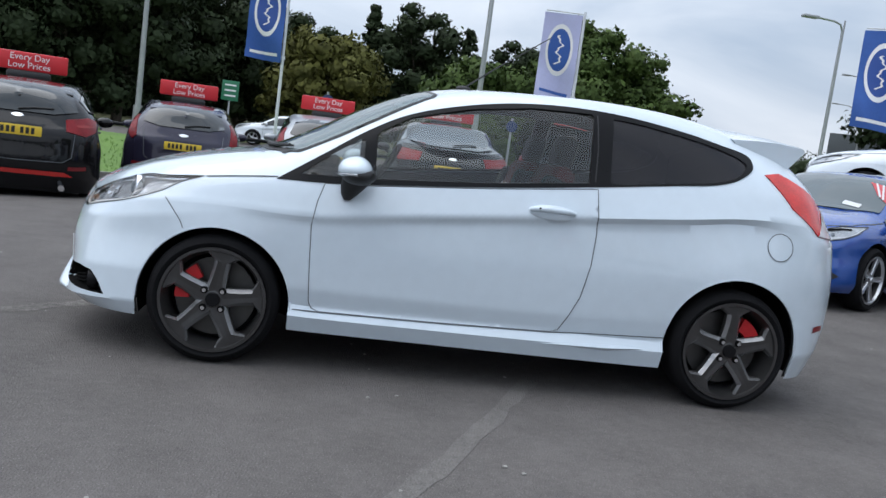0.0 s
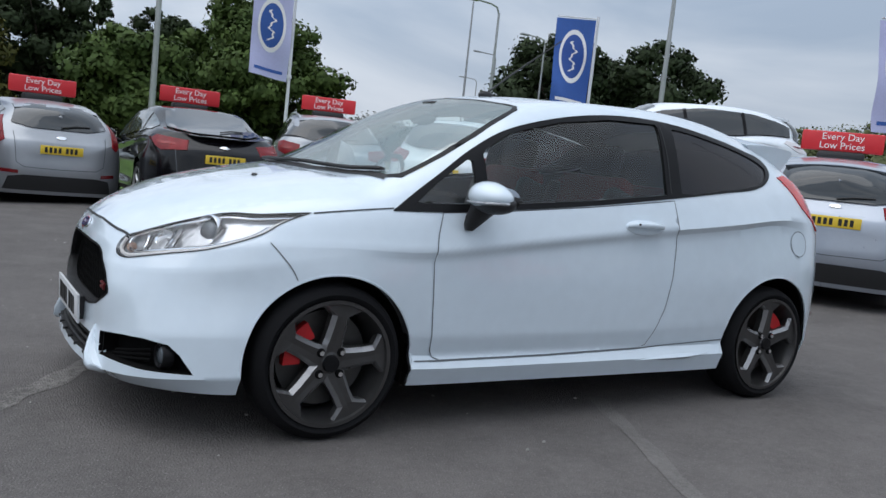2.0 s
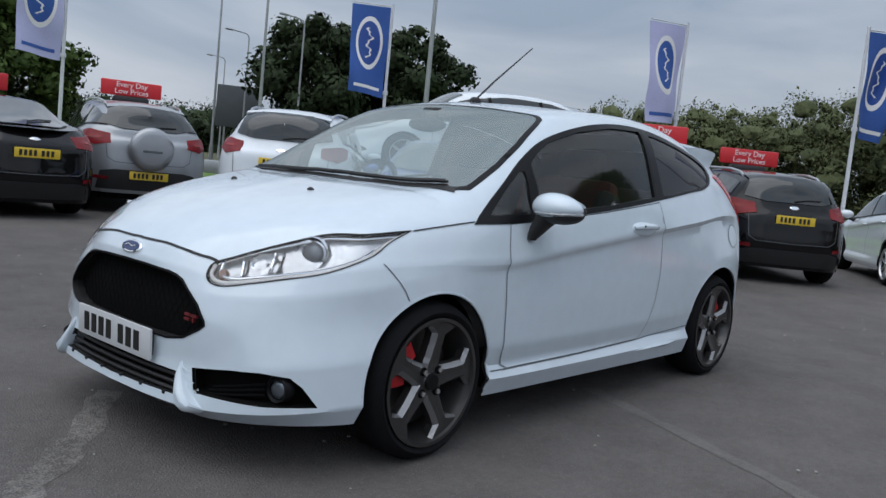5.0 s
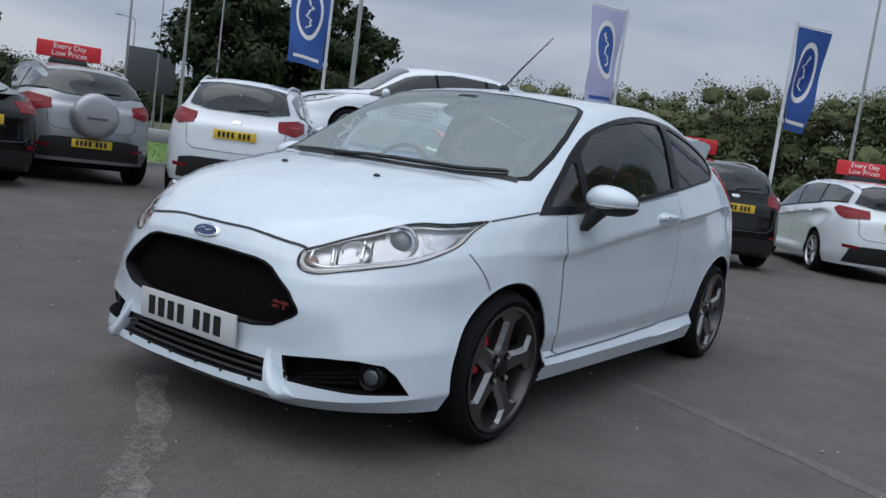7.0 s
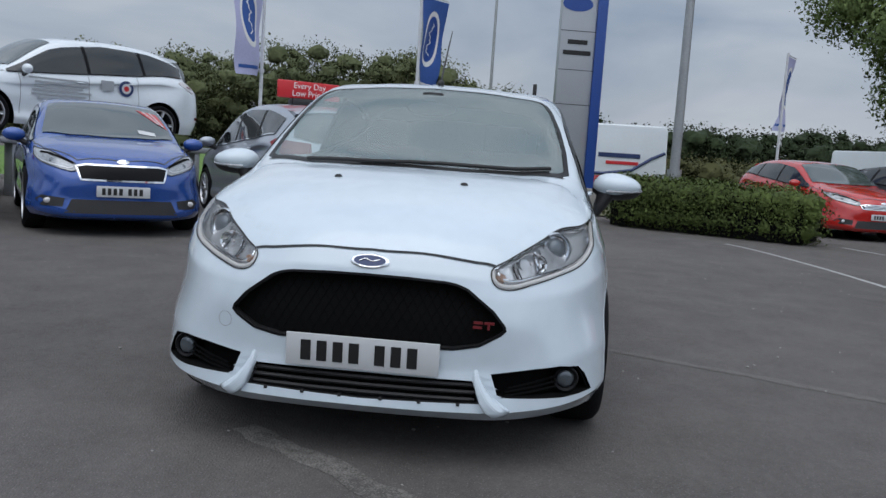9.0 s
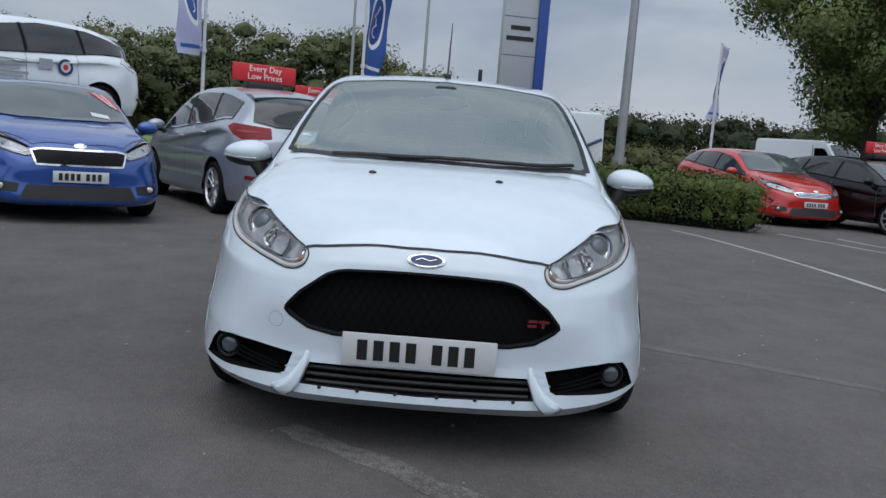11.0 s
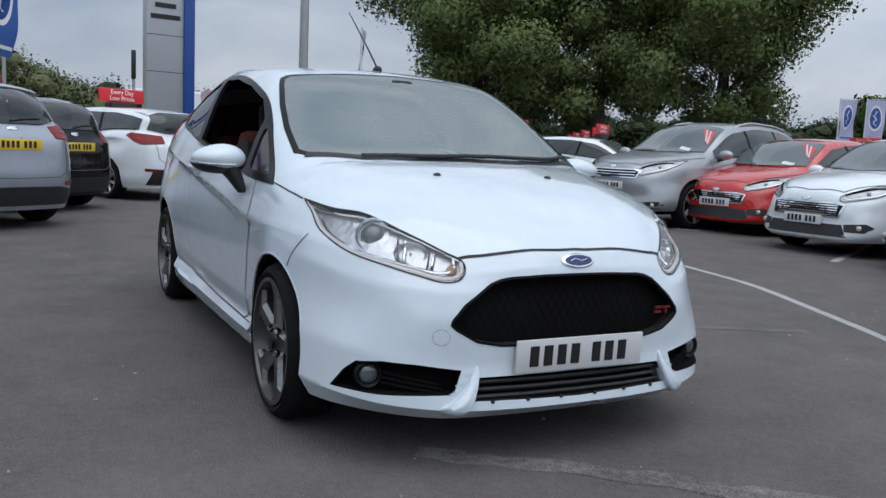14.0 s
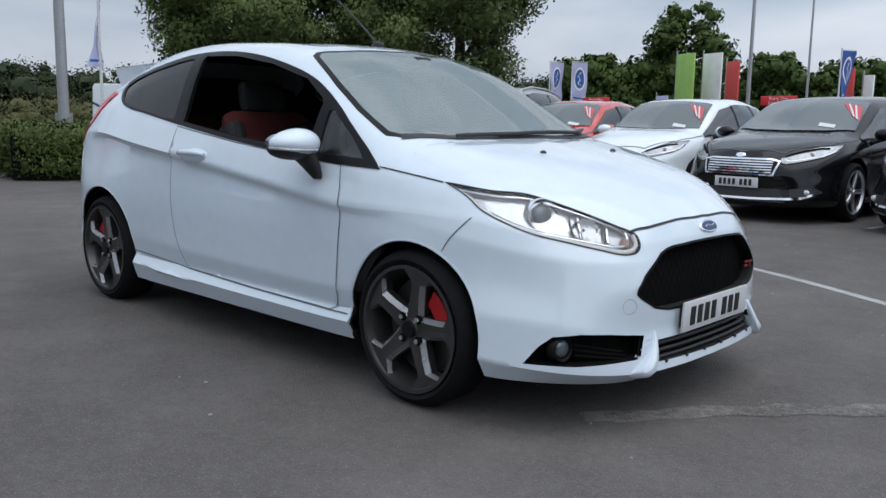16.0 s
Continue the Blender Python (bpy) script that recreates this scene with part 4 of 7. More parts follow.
# grille, badge, plate, lower intake
walls, floor = pocket(skin, grille_poly, FRONT, .05, .02)
gr = part("grille", floor, LINER, hero, "large black mesh grille")
part("grille_wall", walls, PLASTIC, gr)
part("grille_rim", strip(skin, grille_poly, FRONT, .008, .002, closed=True, soft=False), GLOSSBLACK, gr)
mesh_bm = bmesh.new()
for k in range(-23, 24):
    for z0, z1 in ((.42, .655),):
        for sl in (-1, 1):
            p, q = (k * .034, z0), (k * .034 + sl * .13, z1)
            ends = [pt for pt in [(p[0] + (q[0] - p[0]) * t / 24, p[1] + (q[1] - p[1]) * t / 24) for t in range(25)] if inside(pt, grille_poly)]
            if len(ends) > 2:
                a, b = skin.drop(ends[0], FRONT, -.04)[0], skin.drop(ends[-1], FRONT, -.04)[0]
                cyl(mesh_bm, a, b, .0012, None, 4, False)
tagged(part("grille_mesh", mesh_bm, LINER, gr), kind="stuff")
c, nrm = skin.drop((0, .690), FRONT, .0)
face = Matrix.Translation(c) @ nrm.to_track_quat("Z", "Y").to_matrix().to_4x4()
bm = lathe([(.001, .006), (.9, .006), (1.0, .003), (1.0, -.004)], 32, "z")
bmesh.ops.transform(bm, matrix=face @ Matrix.Diagonal((.066, .027, 1, 1)), verts=bm.verts)
bd = part("badge", bm, CHROME, hero, "chrome-rimmed blue oval badge")
bm = lathe([(.001, .0075), (1.0, .0072)], 32, "z")
bmesh.ops.transform(bm, matrix=face @ Matrix.Diagonal((.055, .0195, 1, 1)), verts=bm.verts)
part("badge_enamel", bm, BADGEBLUE, bd)
part("badge_script", tube([face @ Vector((-.035, -.003, .009)), face @ Vector((-.015, .006, .009)), face @ Vector((.01, -.003, .009)), face @ Vector((.034, .004, .009))], .0022, 6), CHROME, bd)
c, nrm = skin.drop((-.40, .512), FRONT, -.012)
bm = bmesh.new()
box(bm, (c.x, c.y + .020, c.z), (.008, .030, .008))
box(bm, (c.x, c.y + .022, c.z - .016), (.008, .030, .008))
box(bm, (c.x, c.y - .018, c.z), (.008, .034, .008))
box(bm, (c.x, c.y - .016, c.z - .012), (.008, .008, .020))
part("sport_badge", bm, DIMRED, gr, "small red sport badge")


def plate(parent, x, y, z, facing, mat, bars=7, w=.52, h=.112, tilt=0.0):
    """A number plate with plain bars for its characters; facing -1: towards the nose."""
    p = part("number_plate", a_box((0, 0, 0), (.010, w, h), .003), mat, parent, m=Matrix.Translation((x, y, z)) @ Matrix.Rotation(tilt, 4, "Y"))
    k0 = -(w * .40)
    step = w * .80 / (bars + .6)
    for k in range(bars):
        yy = facing * (k0 + step * (k + .3 + (.6 if k > 3 else 0)))
        part("character_bar", a_box((facing * .0062, yy, 0), (.003, step * .62, h * .62)), INK, p, smooth=False)
    return p


np_ = plate(hero, -2.040, 0, .383, -1, PLATEW, tilt=-.05)
part("plate_holder", a_box((-2.026, 0, .383), (.022, .47, .09), .004), PLASTIC, hero)
walls, floor = pocket(skin, intake_poly, FRONT, .10, .02)
it = part("lower_intake", floor, LINER, hero, "black slatted lower intake")
part("intake_wall", walls, PLASTIC, it)
for zz in (.252, .276, .300):
    pts = [skin.drop((y, zz), FRONT, -.020)[0] for y in [-.385 + .77 * i / 14 for i in range(15)]]
    part("slat", tube(pts, .0075, 6), PLASTIC, it)
for y in (-.33, -.2, -.07, .07, .2, .33):
    c = skin.drop((y, .232), FRONT, .0)[0]
    part("tab", a_box((c.x + .004, y, .236), (.02, .012, .012), .003), PLASTIC, it)

# fog lamps and the splitter's fins
for fr, s in ((fog_dir, 1), (other(fog_dir), -1)):
    walls, floor = pocket(skin, fog_poly, fr, .085, .02)
    fg = part("fog_recess", floor, LINER, hero, "black fog lamp recess")
    part("fog_wall", walls, LINER, fg)
    q = Vector((-1.795, s * .684, .309))
    c = skin.drop((q.dot(fr[1]), q.dot(fr[2])), fr, -.030)[0]
    ax = Vector((-1, s * .15, 0)).normalized()
    rot = Matrix.Translation(c) @ ax.to_track_quat("Z", "Y").to_matrix().to_4x4()
    ring = lathe([(.047, -.03), (.047, .004), (.042, .010), (.034, .005), (.031, -.01)], 28, "z")
    bmesh.ops.transform(ring, matrix=rot, verts=ring.verts)
    part("fog_bezel", ring, GLOSSBLACK, fg)
    bm = bmesh.new()
    bmesh.ops.create_uvsphere(bm, u_segments=20, v_segments=10, radius=1, matrix=rot @ Matrix.Diagonal((.031, .031, .010, 1)))
    part("fog_lamp", bm, FRESNEL_LENS, fg, "round clear fog lamp")
    for k in range(3):
        p0 = Vector((-1.965 + .012 * k, s * (.47 + .01 * k), .258 + .014 * k))
        p1 = Vector((-1.86, s * .665, .285 + .018 * k))
        pp = [skin.drop((p.dot(fr[1]), p.dot(fr[2])), fr, -.018)[0] for p in (p0, p0.lerp(p1, .5), p1)]
        pp = [x + fr[0] * .02 for x in pp]
        part("slat", tube(pp, .005, 6), LINER, fg)
    fin = bmesh.new()
    rows = []
    for yy, zz, w, out in ((.379, .352, .007, .004), (.386, .325, .011, .014), (.399, .292, .015, .022), (.419, .256, .021, .030), (.444, .230, .025, .034), (.468, .213, .025, .028), (.500, .203, .016, .010)):
        base = skin.drop((s * yy, zz), FRONT, 0)[0]
        rows.append([fin.verts.new(base + Vector((-dx, s * dy * w, dz * w))) for dx, dy, dz in ((-.05, -1, -.7), (out * .35, -1, -.7), (out, -.72, -.5), (out, .25, .2), (out * .55, .85, .6), (-.04, 1, .7))])
    for p, q in zip(rows, rows[1:]):
        for k in range(5):
            fin.faces.new((p[k], p[k + 1], q[k + 1], q[k]))
    fin.faces.new(rows[0])
    fin.faces.new(rows[-1][::-1])
    bmesh.ops.recalc_face_normals(fin, faces=fin.faces)
    bmesh.ops.bevel(fin, geom=[e for e in fin.edges if e.calc_face_angle(0) > .5], offset=.003, segments=2, affect="EDGES")
    blade = part("splitter_fin", fin, WHITE, hero)
    for k in range(3):
        yy, zz = .412 + .017 * k, .322 - .027 * k
        c = skin.drop((s * yy, zz), FRONT, .0)[0]
        bm = bmesh.new()
        tri = [bm.verts.new(c + Vector(p)) for p in ((-.006, -s * .020, .014), (-.006, -s * .020, -.014), (.006, s * .030, -.003), (.03, -s * .02, .0))]
        for f in ((0, 1, 2), (0, 2, 3), (1, 3, 2), (0, 3, 1)):
            bm.faces.new([tri[i] for i in f])
        bmesh.ops.recalc_face_normals(bm, faces=bm.faces)
        part("tooth", bm, WHITE, blade, smooth=False)

# tail lamps, spoiler, rear bumper details seen from the side
for fr, s in ((tail_dir, 1), (other(tail_dir), -1)):
    t = part("tail_lamp", patch(skin, tail_poly, fr, .025, .006, skirt=.012), REDBRIGHT, hero, "tall bright red tail lamp")
    part("clear_section", patch(skin, [tail_poly[i] for i in (3, 4, 5)] + [((tail_poly[2][0] + tail_poly[3][0]) / 2, (tail_poly[2][1] + tail_poly[3][1]) / 2)], fr, .02, .009), CLEARLAMP, t)
    part("rear_reflector", patch(skin, [(1.70, .44), (1.78, .45), (1.78, .475), (1.70, .47)], SIDE_R if s > 0 else SIDE_L, .02, .004), REDLENS, hero)
wing = bmesh.new()
sec = [(1.20, 1.405), (1.36, 1.400), (1.50, 1.388), (1.650, 1.364), (1.664, 1.346), (1.60, 1.282), (1.535, 1.232), (1.44, 1.215), (1.30, 1.305)]
rows = []
for i in range(13):
    yy = -.58 + 1.16 * i / 12
    e = abs(yy) / .58
    pull = e ** 4
    rows.append([wing.verts.new((x - .06 * pull * (x - 1.2) / .4, yy, z + .022 * (1 - e * e) - .055 * e * e * (1 - (x - 1.2) / .6))) for x, z in sec])
for a, b in zip(rows, rows[1:]):
    for k in range(len(sec)):
        wing.faces.new((a[k], a[(k + 1) % len(sec)], b[(k + 1) % len(sec)], b[k]))
wing.faces.new(rows[0])
wing.faces.new(rows[-1][::-1])
bmesh.ops.recalc_face_normals(wing, faces=wing.faces)
part("roof_spoiler", wing, WHITE, hero, "white roof spoiler")

# door mirrors
for s in (-1, 1):
    bm = bmesh.new()
    bmesh.ops.create_uvsphere(bm, u_segments=28, v_segments=18, radius=1)
    for v in bm.verts:
        x, y, z = v.co
        bx = max(x, -1) * (.085 if x < 0 else .07)
        v.co = Vector((-.665 + bx, s * (.935 + y * .115), .968 + z * (.062 if z > 0 else .055) * (1 - .18 * y)))
    if s < 0:
        bmesh.ops.reverse_faces(bm, faces=bm.faces)
    mir = part("door_mirror", bm, WHITE, hero, "white door mirror cap on a black foot")
    bm = bmesh.new()
    bmesh.ops.create_uvsphere(bm, u_segments=24, v_segments=12, radius=1, matrix=Matrix.Translation((-.655, s * .935, .948)) @ Matrix.Diagonal((.080, .116, .046, 1)))
    part("mirror_base", bm, PLASTIC, mir)
    bm = tube([(-.752 + .012, s * .88, .944), (-.748, s * .935, .944), (-.735, s * .99, .946), (-.70, s * 1.035, .950), (-.66, s * 1.052, .952)], .0065, 8)
    part("indicator_strip", bm, LAMPGREY, mir)
    bm = bmesh.new()
    rings = [[bm.verts.new((cx + rx * math.cos(a), s * (cy + ry * math.sin(a)), cz)) for a in [2 * math.pi * i / 20 for i in range(20)]]
             for cx, cy, cz, rx, ry in ((-.650, .900, .945, .075, .055), (-.660, .888, .918, .066, .046), (-.675, .868, .885, .054, .036), (-.688, .852, .850, .036, .026), (-.694, .842, .825, .016, .018))]
    for p, q in zip(rings, rings[1:]):
        for i in range(20):
            bm.faces.new((p[i], p[(i + 1) % 20], q[(i + 1) % 20], q[i]))
    bm.faces.new(rings[-1])
    bmesh.ops.recalc_face_normals(bm, faces=bm.faces)
    part("mirror_foot", bm, PLASTIC, mir)
    gl = lathe([(.001, 0), (.9, 0), (1, -.1)], 28, "z")
    bmesh.ops.transform(gl, matrix=Matrix.Translation((-.592, s * .935, .965)) @ Matrix.Rotation(math.pi / 2, 4, "Y") @ Matrix.Diagonal((.045, .095, .02, 1)), verts=gl.verts)
    part("mirror_glass", gl, CHROME, mir)

# aerial
c, nrm = skin.drop((-.135, 0), TOP)
bm = bmesh.new()
bmesh.ops.create_uvsphere(bm, u_segments=16, v_segments=8, radius=1, matrix=Matrix.Translation(c + Vector((.01, 0, .006))) @ Matrix.Diagonal((.045, .020, .022, 1)))
ae = part("aerial_foot", bm, PLASTIC, hero)
part("aerial_rod", tube([c + Vector((.01, 0, .015)), c + Vector((.16, 0, .135)), c + Vector((.46, 0, .355))], [.0055, .005, .0028], 6), PLASTIC, ae, "thin black roof aerial")

# wheels
for x in (-AX, AX):
    for s in (-1, 1):
        w = add_wheel(hero, x, s * .757, WR, .205, .238, RIM, "wide", 5, True, (.157 if s < 0 else -.21) if x < 0 else .0)
        w.location.z += .020 if x > 0 else 0
        a0 = 2.66 if x < 0 else .8
        half = .54 if x < 0 else .36
        pad = bmesh.new()
        rows = []
        for i in range(9):
            a = a0 - half + 2 * half * i / 8
            rows.append([pad.verts.new((r * math.cos(a), s * yy, r * math.sin(a))) for r, yy in ((.110, .02), (.110, .056), (.176, .056), (.176, .02))])
        for p, q in zip(rows, rows[1:]):
            for k in range(4):
                pad.faces.new((p[k], p[(k + 1) % 4], q[(k + 1) % 4], q[k]))
        pad.faces.new(rows[0])
        pad.faces.new(rows[-1][::-1])
        bmesh.ops.recalc_face_normals(pad, faces=pad.faces)
        part("brake_caliper", pad, CALIPER, w, "red brake caliper")

# cabin
part("dashboard", a_box((-.80, 0, .86), (.46, 1.30, .20), .06), INTERIOR, hero)
part("dash_top", a_box((-.93, 0, .955), (.34, 1.22, .05), .02), INTERIOR, hero)
part("cabin_floor", a_box((.3, 0, .33), (2.2, 1.40, .04)), INTERIOR, hero)
bm = lathe([(.165, 0), (.185, .012), (.195, 0), (.185, -.012), (.165, 0)], 36, "z")
bmesh.ops.transform(bm, matrix=Matrix.Translation((-.50, .36, .93)) @ Matrix.Rotation(radians(-62), 4, "Y"), verts=bm.verts)
stw = part("steering_wheel", bm, INTERIOR, hero)
part("steering_boss", a_box((0, 0, 0), (.05, .30, .07), .02, Matrix.Translation((-.51, .36, .93)) @ Matrix.Rotation(radians(28), 4, "Y")), INTERIOR, stw)
for s in (-1, 1):
    seat = part("front_seat", a_box((0, 0, 0), (.50, .50, .15), .05, Matrix.Translation((-.02, s * .36, .50))), INTERIOR, hero, "black and red bucket seat")
    part("seat_back", a_box((0, 0, 0), (.13, .50, .58), .055, Matrix.Translation((.30, s * .36, .82)) @ Matrix.Rotation(radians(16), 4, "Y")), SEATRED, seat)
    for q in (-1, 1):
        part("seat_bolster", a_box((0, 0, 0), (.17, .09, .50), .04, Matrix.Translation((.275, s * .36 + q * .225, .80)) @ Matrix.Rotation(radians(16), 4, "Y")), INTERIOR, seat)
    part("head_restraint", a_box((0, 0, 0), (.09, .26, .17), .04, Matrix.Translation((.395, s * .36, 1.175)) @ Matrix.Rotation(radians(12), 4, "Y")), INTERIOR, seat)
part("rear_trim", a_box((1.34, 0, .92), (.04, 1.12, .80), .015), INTERIOR, hero)
part("rear_bench", a_box((0, 0, 0), (.16, 1.10, .55), .05, Matrix.Translation((1.12, 0, .80)) @ Matrix.Rotation(radians(18), 4, "Y")), SEATRED, hero)


# ---- ground, lines, verge, road ----
def sheet(name, poly, z, mat, label, kind="structure", category="ground"):
    bm = bmesh.new()
    vs = [bm.verts.new((x, y, z)) for x, y in poly]
    f = bm.faces.new(vs)
    f.normal_update()
    if f.normal.z < 0:
        f.normal_flip()
    ob = part(name, bm, mat, smooth=False)
    return tagged(ob, label, category, kind=kind)


def smooth_step(a, b, v):
    t = max(0.0, min(1.0, (v - a) / (b - a)))
    return t * t * (3 - 2 * t)


def fall(x, y):
    """The car park drops a little towards one corner and swells under the rear wheels."""
    rise = .020 * smooth_step(.3, 1.0, x) * (1 - smooth_step(2.2, 3.0, x)) * (1 - smooth_step(1.5, 2.6, abs(y)))
    return rise - .20 * smooth_step(5.2, 9.0, .6 * y - .8 * x) * (1 - smooth_step(16, 26, math.hypot(x, y)))


bm = bmesh.new()
steps = [-2500, -900, -300, -120, -60, -40] + [-30 + .75 * i for i in range(36)] + [-3 + .25 * i for i in range(24)] + [3 + .75 * i for i in range(37)] + [40, 60, 120, 300, 900, 2500]
gv = [[bm.verts.new((x, y, fall(x, y))) for x in steps] for y in steps]
for p, q in zip(gv, gv[1:]):
    for i in range(len(steps) - 1):
        bm.faces.new((p[i], p[i + 1], q[i + 1], q[i]))
ground = tagged(part("ground", bm, ASPHALT), "weathered grey asphalt car park surface", "ground", kind="structure")


def ribbon(points, width, z, ragged=0.0, step=0.06):
    """A painted line on the ground, with worn edges."""
    pts = [Vector((p[0], p[1])) for p in rounded(points, step, closed=False)]
    bm = bmesh.new()
    a, b = [], []
    for i, p in enumerate(pts):
        t = (pts[min(i + 1, len(pts) - 1)] - pts[max(i - 1, 0)]).normalized()
        n = Vector((-t.y, t.x))
        w1 = width / 2 * (1 + ragged * (noise.noise((p.x * 5, p.y * 5, 1.0)) + .6 * noise.noise((p.x * 17, p.y * 17, 5.0))))
        w2 = width / 2 * (1 + ragged * (noise.noise((p.x * 5, p.y * 5, 9.0)) + .6 * noise.noise((p.x * 17, p.y * 17, 3.0))))
        a.append(bm.verts.new((p.x + n.x * w1, p.y + n.y * w1, z)))
        b.append(bm.verts.new((p.x - n.x * w2, p.y - n.y * w2, z)))
    for i in range(len(pts) - 1):
        f = bm.faces.new((a[i], b[i], b[i + 1], a[i + 1]))
        f.normal_update()
        if f.normal.z < 0:
            f.normal_flip()
    return bm


for pts, w, mat, rag, lab in (
        ([(.34, -.60), (.27, -.74), (-.20, -1.75), (-.46, -2.22), (-.72, -2.75)], .085, LINEFAINT, .45, "faint worn line on the asphalt"),
        ([(-1.78, .48), (-2.0, .20), (-2.27, -.14), (-2.55, -.42), (-3.0, -.95)], .115, LINEWORN, .6, "faint worn line on the asphalt"),
        ([(8.6, -3.65), (8.2, -3.8), (6.5, -4.12), (4.5, -4.33), (3.0, -4.36), (1.65, -4.12), (.85, -3.93), (-.2, -3.47), (-1.2, -2.99), (-1.94, -2.55), (-2.6, -2.1)], .075, LINEWHITE, .15, "thin curved white painted line"),
        ([(9.6, -5.75), (8.2, -6.25), (6.9, -6.7), (5.0, -7.35)], .09, LINEWHITE, .2, "white painted bay line"),
        ([(9.5, -6.7), (7.5, -7.2), (5.4, -7.75)], .09, LINEWHITE, .2, "white painted bay line"),
        ([(1.9, -6.3), (2.6, -7.6), (3.4, -9.0)], .09, LINEWHITE, .2, "white painted bay line"),
        ([(-.6, -6.6), (-.9, -8.0), (-1.2, -9.6)], .09, LINEWHITE, .2, "white painted bay line")):
    tagged(part("ground_line", ribbon(pts, w, .002, rag), mat, smooth=False), lab, "road marking", kind="structure")
bits = bmesh.new()
rng = random.Random(5)
for k in range(260):
    x, y = rng.uniform(-5, 7), rng.uniform(-5, 5)
    s = rng.uniform(.004, .011)
    bmesh.ops.create_icosphere(bits, subdivisions=1, radius=s, matrix=Matrix.Translation((x, y, s * .4)) @ Matrix.Diagonal((1, rng.uniform(.5, 1.2), .6, 1)))
tagged(part("loose_grit", bits, CONCRETE), "loose pale grit scattered on the asphalt", "grit", kind="stuff")

verge = [(-60, 6.0), (-14, 7.5), (-7.5, 9.2), (-4.5, 10.9), (-2.0, 11.4), (2.5, 11.6), (7.0, 12.4), (10.2, 11.4), (13.5, 8.6), (15.0, 4.0), (15.4, .5), (60, .5), (60, 30), (26, 26), (10, 27), (-10, 26), (-60, 22)]
outl = rounded(verge, 1.5, soft=False)
pts = outl + [(x * 1.3, y * 1.3) for x in range(-20, 20) for y in range(4, 24) if inside((x * 1.3, y * 1.3), outl)]
vv, _, ff, *_ = delaunay_2d_cdt([Vector(p) for p in pts], [(i, (i + 1) % len(outl)) for i in range(len(outl))], [], 0, 1e-6)
bm = bmesh.new()
made = [bm.verts.new((p.x, p.y, fall(p.x, p.y) + .05)) for p in vv]
for f in ff:
    c = sum((vv[i] for i in f), Vector((0, 0))) / 3
    if inside(c, outl):
        q = bm.faces.new([made[i] for i in f])
        q.normal_update()
        if q.normal.z < 0:
            q.normal_flip()
bmesh.ops.delete(bm, geom=[v for v in bm.verts if not v.link_faces], context="VERTS")
tagged(part("grass_verge", bm, GRASS), "mown green grass verge beside the car park", "grass", kind="structure")
bm = bmesh.new()
edge = [Vector((*p, 0)) for p in verge[1:11]]
for a, b in zip(edge, edge[1:]):
    d = (b - a)
    box(bm, (0, 0, 0), (d.length, .12, .12), Matrix.Translation((a + b) / 2 + Vector((0, 0, .03 + fall(*((a + b) / 2).xy)))) @ Matrix.Rotation(math.atan2(d.y, d.x), 4, "Z"))
tagged(part("kerb", bm, CONCRETE, smooth=False), "low concrete kerb along the grass", "kerb", kind="structure")
sheet("far_field", [(13, -1.2), (2400, -300), (2400, 2400), (-2400, 2400), (-2400, 33), (-10, 36), (10, 37), (26, 35), (60, 38), (60, .4), (15.3, .4)], .02, FIELD, "rough grass land beyond the road", category="field")
sheet("right_field", [(14, -7.5), (2400, -700), (2400, -300), (13.2, -1.3)], .03, FIELD, "rough field behind the hedge", category="field")
blades = bmesh.new()
rng = random.Random(2)
for k in range(9000):
    x, y = rng.uniform(-12, 16), rng.uniform(8, 22)
    if not inside((x, y), verge):
        continue
    h, a, w = rng.uniform(.03, .09), rng.uniform(0, 6.28), .012
    p = Vector((x, y, .05 + fall(x, y)))
    d = Vector((math.cos(a) * w, math.sin(a) * w, 0))
    blades.faces.new([blades.verts.new(q) for q in (p - d, p + d, p + Vector((rng.uniform(-.03, .03), rng.uniform(-.03, .03), h)))])
tagged(part("grass_blades", blades, GRASS, smooth=False), "short green grass blades on the verge", "grass", kind="stuff")


# ---- other cars ----
def remap(v, src, dst):
    return float(np.interp(v, src, dst)) if src[0] <= v <= src[-1] else (dst[0] + v - src[0] if v < src[0] else dst[-1] + v - src[-1])


